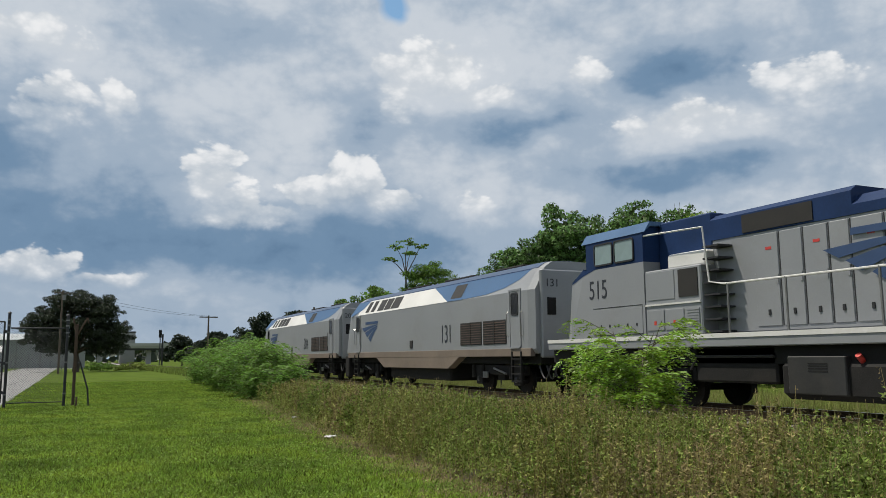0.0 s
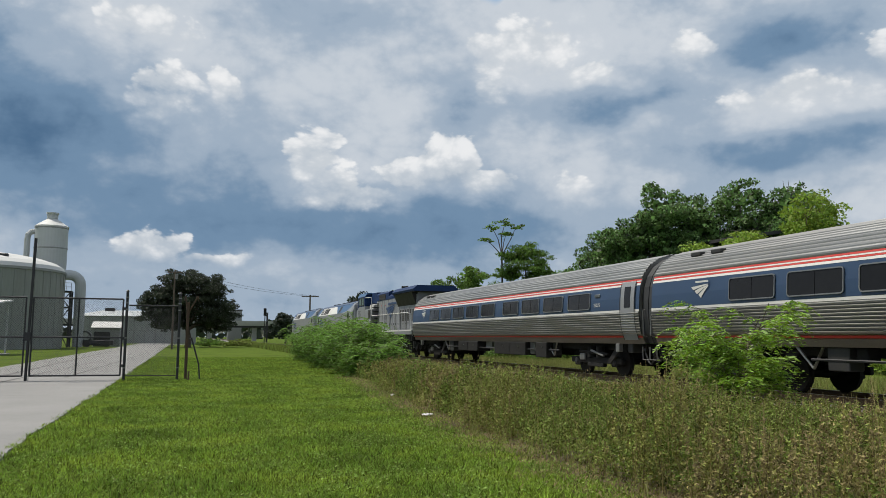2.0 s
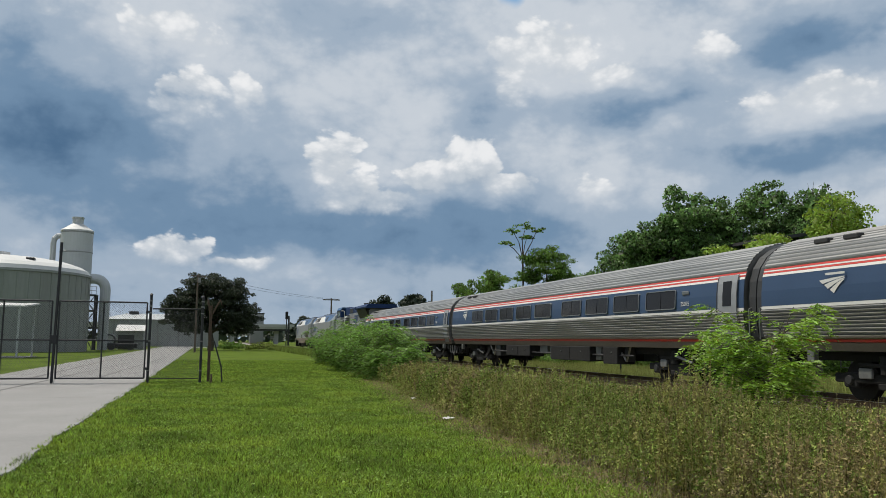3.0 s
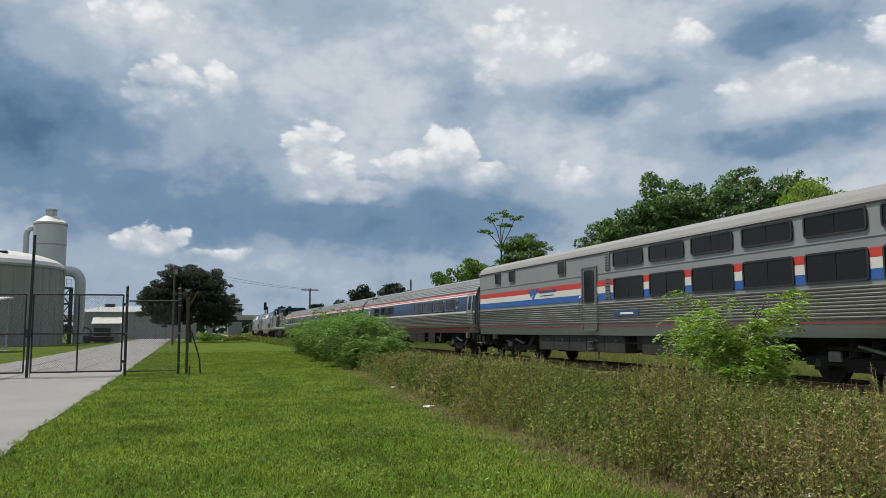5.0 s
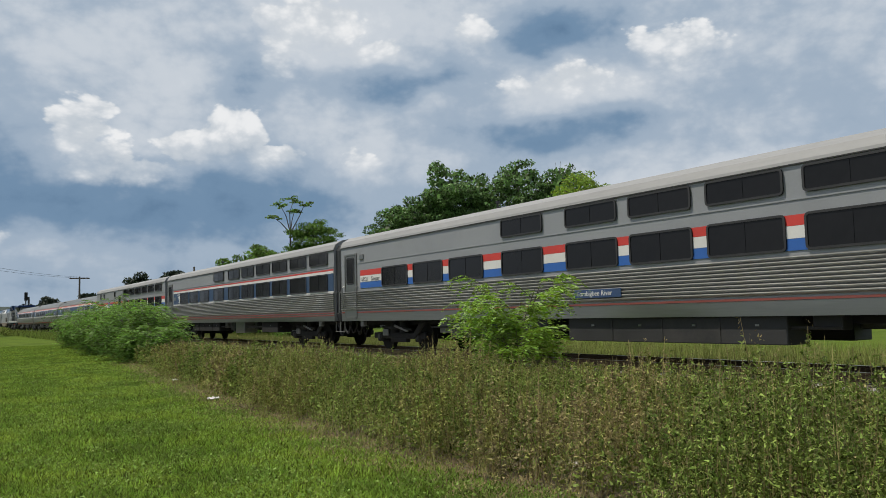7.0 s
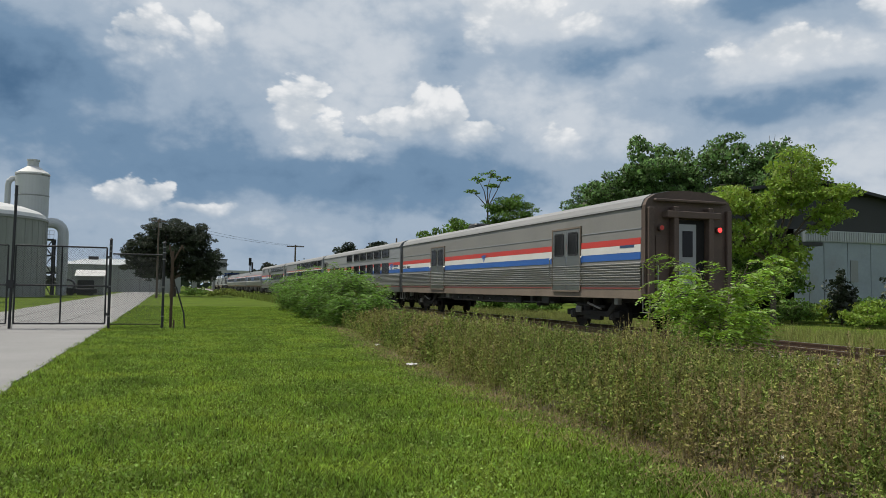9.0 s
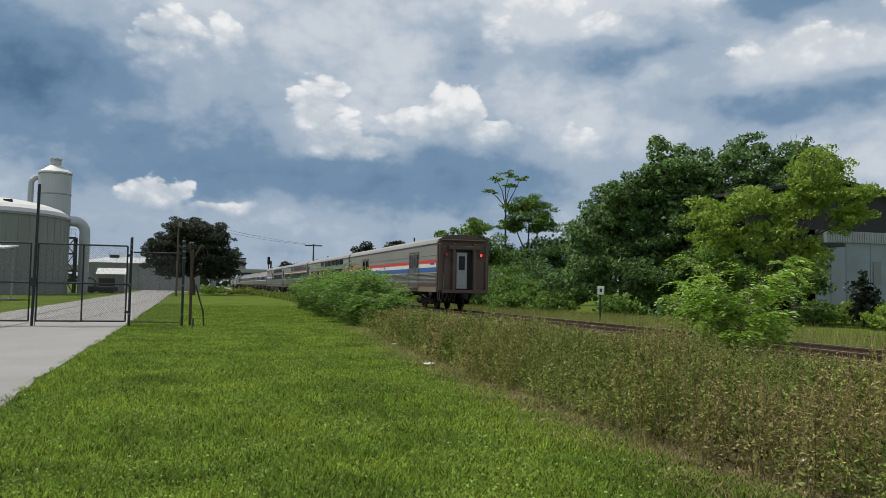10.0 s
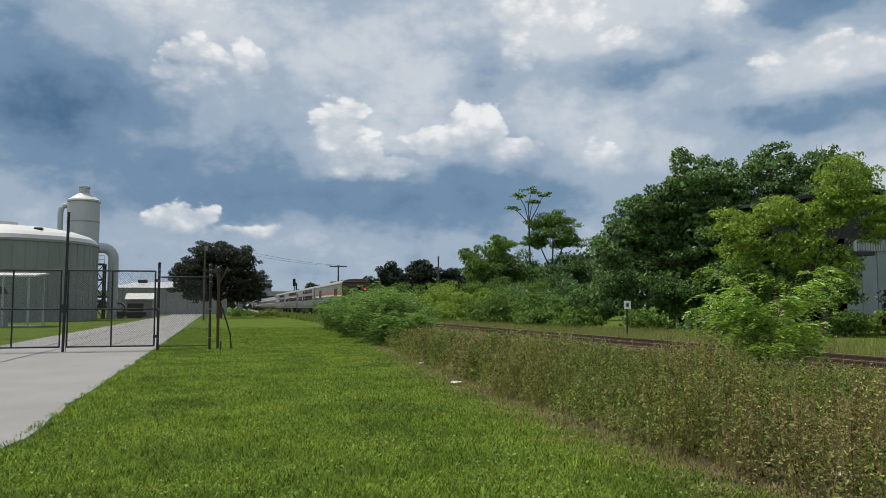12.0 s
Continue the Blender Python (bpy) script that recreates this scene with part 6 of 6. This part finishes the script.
def far_woods():
    n = 9000
    a = radians(-70) + radians(150) * RNG.random(n)
    r = RNG.uniform(520, 640, n)
    z = (9 + 4 * np.sin(a * 23) + 3 * np.sin(a * 61)) * RNG.random(n) ** 0.7
    c = np.stack([r * np.sin(a), r * np.cos(a), z], 1)
    v, f = leaf_quads(c, 6.0, 0.7, 0.0)
    tagged(part("far_woods", quads("far_woods", v, f, FARLEAF), None), "far dark line of woods on the horizon", "woods", kind="stuff")


verge()
far_woods()


# ---- works on the left ----
def tank():
    t = thing("storage_tank", "large weathered grey-green storage tank with white domed roof", "storage tank", at=pose(-25.5, 109, 0))
    R, H = 10.6, 9.5
    n = 72
    ring = lambda r, z: [(r * math.cos(2 * math.pi * i / n), r * math.sin(2 * math.pi * i / n), z) for i in range(n)]
    part("wall", Geo().loft([ring(R, -0.1), ring(R, H)]), TANK, t, "streaked grey-green concrete wall", smooth=False)
    part("rim", Geo().loft([ring(R + 0.02, H - 0.3), ring(R + 0.14, H - 0.25), ring(R + 0.14, H + 0.02), ring(R - 0.2, H + 0.06)]), SHEDWALL, t)
    part("domed_roof", Geo().loft([ring(R * math.cos(a), H + 0.05 + 2.2 * math.sin(a)) for a in [radians(d) for d in (0, 12, 25, 40, 55, 70, 82, 88)]]), TANKROOF, t, "white domed roof")
    part("roof_vent", Geo().tube((0, 0, H + 2.2), (0, 0, H + 2.7), 1.3, n=20), TANKROOF, t)
    part("roof_hatch", Geo().box(4.6, 5.5, -7.3, -6.5, H + 0.7, H + 1.5, 0.05), DARKSTEEL, t)
    part("manhole", Geo().box(0.6, 1.9, -10.75, -10.3, 1.6, 2.4, 0.05), DARKSTEEL, t)
    g = Geo()
    for k in range(26):
        a = radians(-150 + 7 * k)
        x, y = R * math.cos(a), R * math.sin(a)
        g.box(x - 0.05, x + 0.05, y - 0.05, y + 0.05, -0.05, H - 0.3)
    part("wall_rib", g, TANK, t)
    return t


def tower():
    t = thing("scrubber_tower", "tall grey-white steel tower with conical top and ducts", "tower", at=pose(-19.2, 125.5, 0))
    n = 32
    R = 2.2
    ring = lambda r, z: [(r * math.cos(2 * math.pi * i / n), r * math.sin(2 * math.pi * i / n), z) for i in range(n)]
    part("shell", Geo().loft([ring(R, -0.1), ring(R, 17.2)]), TOWER, t)
    part("cone", Geo().loft([ring(R + 0.06, 17.1), ring(R + 0.06, 17.3), ring(0.8, 18.3), ring(0.75, 18.3)]), TANKROOF, t)
    part("stub", Geo().loft([ring(0.75, 18.2), ring(0.75, 19.1), ring(0.85, 19.1), ring(0.85, 19.3)]), TOWER, t)
    for z in (10.6, 14.0, 16.9):
        part("seam_ring", Geo().loft([ring(R, z), ring(R + 0.05, z + 0.04), ring(R + 0.05, z + 0.15), ring(R, z + 0.19)]), SHEDWALL, t)
    part("side_duct", Geo().path([(-2.1, 0, 16.5), (-2.6, -0.2, 16.4), (-2.95, -0.3, 16.0), (-3.05, -0.3, 15.4), (-3.05, -0.3, 9)], 0.4, 12), TOWER, t)
    bend = [(0.8, -1.2, 10.2)] + [(3.0 + 1.5 * math.sin(radians(d)), -2.1, 8.7 + 1.5 * math.cos(radians(d))) for d in (0, 18, 36, 54, 72, 90)] + [(4.5, -2.1, 0)]
    part("down_duct", Geo().path(bend, 0.72, 16), TOWER, t, "thick grey bent duct")
    g = Geo()
    for x in (2.0, 3.6):
        for y in (-5.0, -3.2):
            g.box(x - 0.13, x + 0.13, y - 0.13, y + 0.13, 0, 7.8)
    for z in (3.0, 5.4, 7.6):
        g.box(1.9, 3.7, -5.1, -3.1, z, z + 0.2)
    for a, b in ((0, 3.0), (3.0, 5.4), (5.4, 7.6)):
        g.tube((2.0, -5.1, a), (3.6, -5.1, b), 0.07, n=5).tube((3.6, -5.1, a), (2.0, -5.1, b), 0.07, n=5)
    part("steel_frame", g, DARKSTEEL, t, "dark braced steel support frame")
    g = Geo()
    for x in (1.9, 2.5, 3.1, 3.7):
        g.tube((x, -5.1, 7.8), (x, -5.1, 8.9), 0.03, n=5)
    for z in (8.35, 8.9):
        g.tube((1.9, -5.1, z), (3.7, -5.1, z), 0.03, n=5)
    part("platform_rail", g, GALV, t)
    return t


tank()
tower()


def shelter():
    t = thing("open_shelter", "open-sided shelter with pale sheet roof on thin posts", "shelter", at=pose(-19.5, 75, 0))
    part("roof", Geo().add([(-5, -3.2, 4.15), (4.9, -3.2, 4.15), (4.9, 3, 4.6), (-5, 3, 4.6), (-5, -3.2, 4.27), (4.9, -3.2, 4.27), (4.9, 3, 4.72), (-5, 3, 4.72)], [(0, 3, 2, 1), (4, 5, 6, 7), (0, 1, 5, 4), (1, 2, 6, 5), (2, 3, 7, 6), (3, 0, 4, 7)]), TANKROOF, t, "pale sheet roof")
    for x, y in ((-4.6, -3), (0.2, -3), (2.6, -3), (4.5, -3), (-4.6, 2.8), (0.2, 2.8), (4.5, 2.8)):
        part("post", Geo().box(x - 0.07, x + 0.07, y - 0.07, y + 0.07, 0, 4.3), TOWER, t)
    part("slab", Geo().box(-5, 4.9, -3.2, 3, 0.0, 0.06), CONCRETE, t)
    d = thing("drum_tank", "small upright tank, brown above and grey below", "tank", at=pose(-18.2, 74.0, 0.06))
    part("shell", Geo().tube((0, 0, 0), (0, 0, 2.7), 1.25, n=24), SHEDWALL, d)
    part("lid", Geo().tube((0, 0, 2.7), (0, 0, 3.3), 1.25, 0.9, 24), RUSTPOST, d)


def sheds():
    t = thing("works_building", "long low grey sheet-metal works building", "building", at=pose(-12, 186, 0))
    part("wall", Geo().box(-11, 14, 0, 12, -0.1, 5.9), SHEDWALL, t)
    part("roof", Geo().add([(-11.3, -0.3, 5.9), (14.3, -0.3, 5.9), (14.3, 12.3, 5.9), (-11.3, 12.3, 5.9), (-6, 6, 7.3), (14.3, 6, 7.3)], [(0, 1, 5, 4), (3, 4, 5, 2), (0, 4, 3), (1, 2, 5), (0, 3, 2, 1)]), TOWER, t)
    for x in (-8, -3.5, 1, 5.5, 10):
        part("wall_rib", Geo().box(x - 0.1, x + 0.1, -0.08, 0, 0, 5.8), GALV, t)
    part("roof_vent", Geo().box(-5.5, -3.5, 5, 6.6, 7.0, 7.8, 0.05), DARKSTEEL, t)
    s = thing("shed", "small shed with bright white metal roof", "shed", at=pose(-11.6, 130, 0))
    part("wall", Geo().box(-1.9, 1.9, 0, 4, -0.05, 2.9), SHEDWALL, s)
    part("roof", Geo().add([(-2.1, -0.3, 2.85), (2.1, -0.3, 2.85), (2.1, 2, 3.8), (-2.1, 2, 3.8), (2.1, 4.3, 2.85), (-2.1, 4.3, 2.85)], [(0, 1, 2, 3), (3, 2, 4, 5), (0, 3, 5), (1, 4, 2), (0, 5, 4, 1)]), TANKROOF, s)
    # dark slab on the closed wall, coloured as the shade inside an opening
    part("doorway", Geo().box(-1.7, 0.6, -0.06, 0.02, 0, 2.2, 0.02), DARKSTEEL, s, "dark panel for the shaded arched opening")
    m_ = thing("loader_bucket", "dark machine with raised curved bucket", "machine", at=pose(-12.2, 124, 0))
    arc = [(-1.6 + 0.9 * math.cos(radians(d)), 1.4 + 0.9 * math.sin(radians(d))) for d in range(-60, 190, 25)]
    part("bucket", Geo().prism(arc + [(-1.6 + 0.7 * math.cos(radians(d)), 1.4 + 0.7 * math.sin(radians(d))) for d in range(190, -61, -25)], -0.8, 0.8), DARKSTEEL, m_)
    part("chassis", Geo().box(-2.0, 2.2, -0.8, 0.8, 0.3, 1.0, 0.1), DARKSTEEL, m_)
    for x in (-1.3, 1.3):
        part("wheel", Geo().tube((x, -0.95, 0.5), (x, 0.95, 0.5), 0.5, n=16), RUBBER, m_)


def chain_link(w, h, step=0.085, r=0.0035):
    g = Geo()
    n = int((w + h) / step)
    for k in range(1, n):
        c = k * step
        for flip in (0, 1):
            x0, z0 = (c, 0) if c < w else (w, c - w)
            x1, z1 = (0, c) if c < h else (c - h, h)
            if flip:
                x0, x1 = w - x0, w - x1
            g.tube((x0, 0, z0), (x1, 0, z1), r, n=3)
    return g


def gates():
    Y = 31.7
    for name_, x0, x1, open_ in (("gate", -8.72, -5.5, 0), ("gate", -5.32, -2.25, 0)):
        t = thing("gate", "closed chain-link gate leaf on dark steel frame", "gate", at=pose(x0, Y, 0), group="gate leaves")
        w = x1 - x0
        for x in (0.03, w / 2, w - 0.03):
            part("upright", Geo().tube((x, 0, 0.2), (x, 0, 3.0), 0.03, n=8), DARKSTEEL, t)
        for z in (0.2, 1.58, 3.0):
            part("rail", Geo().tube((0.03, 0, z), (w - 0.03, 0, z), 0.03, n=8), DARKSTEEL, t)
        part("chain_link", chain_link(w - 0.1, 2.76), DARKSTEEL, t, "wire diamond mesh", at=pose(0.05, 0.0, 0.22))
        for z in (0.5, 1.5, 2.6):
            part("hinge", Geo().box(w - 0.06 if x0 > -6 else -0.04, w + 0.08 if x0 > -6 else 0.08, -0.05, 0.05, z, z + 0.1), DARKSTEEL, t)
    t = thing("centre_pole", "tall dark steel pole where the gate leaves meet", "pole", at=pose(-5.41, Y, 0))
    part("pole", Geo().tube((0, 0, -0.1), (0.06, 0, 5.15), 0.05, n=10), DARKSTEEL, t)
    part("latch", Geo().box(-0.1, 0.1, -0.08, 0.04, 1.45, 1.75, 0.01), DARKSTEEL, t)
    part("drop_bolt", Geo().tube((0.1, -0.06, 0.02), (0.1, -0.06, 1.3), 0.015, n=6), GALV, t)
    for x, h in ((-8.82, 3.25), (-2.15, 3.3), (-0.28, 3.25)):
        t = thing("fence_post", "dark steel fence post with barbed-wire arm", "fence post", at=pose(x, Y, 0), group="fence posts")
        part("pole", Geo().tube((0, 0, -0.1), (0, 0, h), 0.05, n=10), DARKSTEEL, t)
        part("cap", Geo().tube((0, 0, h), (0, 0, h + 0.06), 0.075, 0.02, 10), DARKSTEEL, t)
        for z in (0.45, 1.55, 2.6, 2.85, 3.05):
            part("band", Geo().tube((0, 0, z), (0, 0, z + 0.05), 0.062, n=10), GALV, t)
    t = thing("side_fence", "chain-link fence panel beside the gate", "fence", at=pose(-2.08, Y, 0))
    part("rail", Geo().tube((0, 0, 2.78), (1.74, 0, 2.78), 0.028, n=8), DARKSTEEL, t)
    part("rail", Geo().tube((0, 0, 0.18), (1.74, 0, 0.18), 0.02, n=8), DARKSTEEL, t)
    part("chain_link", chain_link(1.7, 2.58), DARKSTEEL, t, "wire diamond mesh", at=pose(0.02, 0, 0.2))
    t = thing("corner_post", "weathered brown corner post with splayed arms", "post", at=pose(0.02, 32.2, 0))
    part("post", Geo().box(-0.055, 0.055, -0.055, 0.055, -0.1, 2.95, 0.015), RUSTPOST, t)
    for a in (0.35, -0.12):
        part("arm", Geo().tube((0, 0, 2.5), (a, 0, 3.2), 0.03, n=6).tube((a, 0, 3.2), (a * 1.1, 0, 3.0), 0.02, n=6), RUSTPOST, t)
    t = thing("brace_rod", "dark bent brace rod standing in the grass", "brace", at=pose(0.18, 31.9, 0))
    part("rod", Geo().path([(0, 0, 1.6), (0.12, 0, 1.2), (0.3, 0, 0.6), (0.36, 0, -0.05)], 0.03, 6), DARKSTEEL, t)
    part("stub", Geo().tube((-0.05, -0.2, -0.05), (-0.05, -0.2, 0.35), 0.035, n=6), RUSTPOST, t)
    # fence at the far end of the drive
    t = thing("far_fence", "distant chain-link fence across the drive", "fence", at=pose(-13, 140, 0))
    for k in range(9):
        part("post", Geo().tube((1.6 * k, 0, 0), (1.6 * k, 0, 2.6), 0.05, n=6), GALV, t)
    part("rail", Geo().tube((0, 0, 2.5), (12.8, 0, 2.5), 0.04, n=6), GALV, t)
    part("chain_link", chain_link(12.8, 2.4, 0.3, 0.008), GALV, t, at=pose(0, 0, 0.05))


def poles():
    t = thing("utility_pole", "wooden utility pole with crossarm beside the oak", "utility pole", at=pose(-1.7, 105, 0))
    part("pole", Geo().tube((0, 0, -0.2), (0, 0, 9.9), 0.14, 0.09, 10), WOOD, t)
    part("crossarm", Geo().box(-0.9, 0.9, -0.06, 0.06, 9.57, 9.7), WOOD, t)
    part("transformer", Geo().tube((0.2, -0.3, 8.8), (0.2, -0.3, 9.4), 0.2, n=12), GALV, t)
    u = thing("utility_pole", "distant wooden utility pole with wide crossarm", "utility pole", at=pose(21.7, 148.4, 0))
    part("pole", Geo().tube((0, 0, -0.2), (0, 0, 9.5), 0.2, 0.14, 10), WOOD, u)
    part("crossarm", Geo().box(-1.6, 1.6, -0.08, 0.08, 9.1, 9.3), WOOD, u)
    w = thing("power_line", "thin sagging overhead wires between poles", "power line")
    for dx in (-0.9, 0.9):
        a, b = Vector((-1.7 + dx, 105, 9.75)), Vector((21.7 + dx * 1.5, 148.4, 9.35))
        pts = [a.lerp(b, i / 14) - Vector((0, 0, 0.5 * 4 * (i / 14) * (1 - i / 14))) for i in range(15)]
        part("wire", Geo().path(pts, 0.02, 4), DARKSTEEL, w)
    s = thing("railway_signal", "black railway signal mast with hooded head", "railway signal", at=pose(17.6, 193, 0))
    part("mast", Geo().tube((0, 0, -0.1), (0, 0, 7.2), 0.12, n=8), DARKSTEEL, s)
    part("head", Geo().box(-0.32, 0.32, -0.15, 0.15, 6.6, 8.4, 0.08), BLACK, s)
    part("ladder", Geo().box(0.35, 0.75, 0.12, 0.2, 0.3, 7.4), DARKSTEEL, s)
    v = thing("utility_pole", "plain dark wooden pole behind the shrubs", "utility pole", at=pose(40.3, 145, 0))
    part("pole", Geo().tube((0, 0, -0.2), (0, 0, 11.2), 0.2, 0.15, 10), WOOD, v)
    m = thing("whistle_post", "small white square sign on a dark post", "sign", at=pose(20.0, 36.2, 0))
    part("post", Geo().tube((0, 0, -0.1), (0, 0, 1.75), 0.045, n=8), DARKSTEEL, m)
    f = part("plate", Geo().box(-0.17, 0.17, -0.03, 0.0, 1.5, 1.92, 0.01), SIGN, m, at=pose(0, -0.05, 0, 0, 0, -20))
    part("mark", Geo().box(-0.06, 0.06, -0.036, -0.03, 1.62, 1.8), INK, f)


def overpass():
    t = thing("overpass", "low concrete road overpass across the distance", "overpass", at=pose(0, 300, 0))
    part("deck", Geo().box(-60, 90, 0, 10, 5.6, 6.7), CEMENT, t)
    part("parapet", Geo().box(-60, 90, -0.3, 0, 6.3, 7.4), CEMENT, t)
    part("girder", Geo().box(-60, 90, 0.6, 1.4, 4.9, 5.6), DARKSTEEL, t)
    for x in (-50, -34, -18, -2, 8, 24, 40, 56, 72):
        part("pier", Geo().box(x - 0.8, x + 0.8, 3, 6, -0.1, 5.0, 0.05), CEMENT, t)
    s = thing("silo", "plain grey square concrete silo beyond the oak", "silo", at=pose(17.6, 318, 0))
    part("body", Geo().box(-2.6, 2.6, 0, 5.0, -0.1, 11.6, 0.03), SHEDWALL, s)
    part("cap", Geo().box(-2.8, 2.8, -0.15, 5.2, 11.6, 12.1, 0.03), DARKSTEEL, s)


def warehouse():
    t = thing("warehouse", "old warehouse with dark gable and pale sheet walls", "warehouse", at=pose(0, 45, 0))
    ax, az, sl = 43.6, 9.7, 0.147
    x0, x1, back = 36.0, 58.0, 12.0
    zt = lambda x: az - sl * abs(x - ax)
    part("gable", Geo().loft([[(x0, y, 6.3), (x1, y, 6.3), (x1, y, zt(x1)), (ax, y, az), (x0, y, zt(x0))] for y in (0.0, 0.15)]), BARNDARK, t, "dark weathered sheet gable")
    for a, b in ((x0 - 0.6, ax), (ax, x1 + 0.6)):
        part("roof", Geo().loft([[(a, y, zt(a)), (b, y, zt(b)), (b, y, zt(b) + 0.22), (a, y, zt(a) + 0.22)] for y in (-0.6, back)]), BARNDARK, t, "dark metal roof slope")
    for i in range(14):
        a = 42.4 + 1.1 * i
        part("sheet_panel", Geo().box(a, a + 1.08, 0.1 + 0.03 * (i % 2), 0.2, -0.1, 5.6), BARNWALL, t)
    g = Geo()
    for i in range(70):
        a = 42.4 + 0.22 * i
        g.box(a, a + 0.11, -0.06, 0.02, 5.55, 6.25)
    g.box(42.4, 57.8, 0.0, 0.12, 5.5, 6.3)
    part("ribbed_band", g, TOWER, t, "pale ribbed sheet band")
    for x in (42.0, 42.6):
        part("corner_post", Geo().box(x - 0.14, x + 0.14, -0.1, 0.1, -0.1, 6.3), TANKROOF, t)
    part("canopy", Geo().box(39.8, 42.2, -2.2, 0.0, 5.0, 5.25), BARNDARK, t)
    for i in range(4):
        part("sheet_panel", Geo().box(39.8 + 0.62 * i, 40.4 + 0.62 * i, -2.2 + 0.03 * (i % 2), -2.1, -0.1, 4.9 - 0.5 * (i % 2)), BARNWALL, t)
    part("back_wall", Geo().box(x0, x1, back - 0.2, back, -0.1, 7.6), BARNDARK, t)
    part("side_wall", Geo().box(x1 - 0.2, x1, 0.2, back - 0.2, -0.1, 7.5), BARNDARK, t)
    part("window", Geo().box(47.0, 47.7, 0.04, 0.1, 2.6, 4.2), SHEDWALL, t)


def litter():
    for x, y, w, l, lab in ((4.9, 16.2, 0.26, 0.12, "flat white scrap of paper on the lawn"), (5.7, 6.35, 0.15, 0.10, "crumpled white scrap among dry weeds"), (5.6, 22.0, 0.12, 0.1, "small white scrap on the soil")):
        g = Geo()
        rnd = random.Random(int(x * 10 + y))
        n = 5
        vs = [(w * (i / n - 0.5), l * (j / n - 0.5), 0.05 + rnd.uniform(-0.02, 0.03)) for j in range(n + 1) for i in range(n + 1)]
        m = (n + 1) ** 2
        vs += [(a, b, c - 0.008) for a, b, c in vs]
        fs = [(j * (n + 1) + i, j * (n + 1) + i + 1, (j + 1) * (n + 1) + i + 1, (j + 1) * (n + 1) + i) for j in range(n) for i in range(n)]
        g.add(vs, fs + [tuple(k + m for k in reversed(f)) for f in fs])
        tagged(part("litter", g, LITTER, at=pose(x, y, 0, 0, 0, 30)), lab, "litter")


shelter()
sheds()
gates()
poles()
overpass()
warehouse()
litter()


def motions():
    for car, base in TRAIN:
        walk(car, [(t, pose(TRACK_X, -179.615 + 22.154 * t + base, RAIL_Z)) for t in (0.0, 4.0, 8.0, 12.0)])


motions()
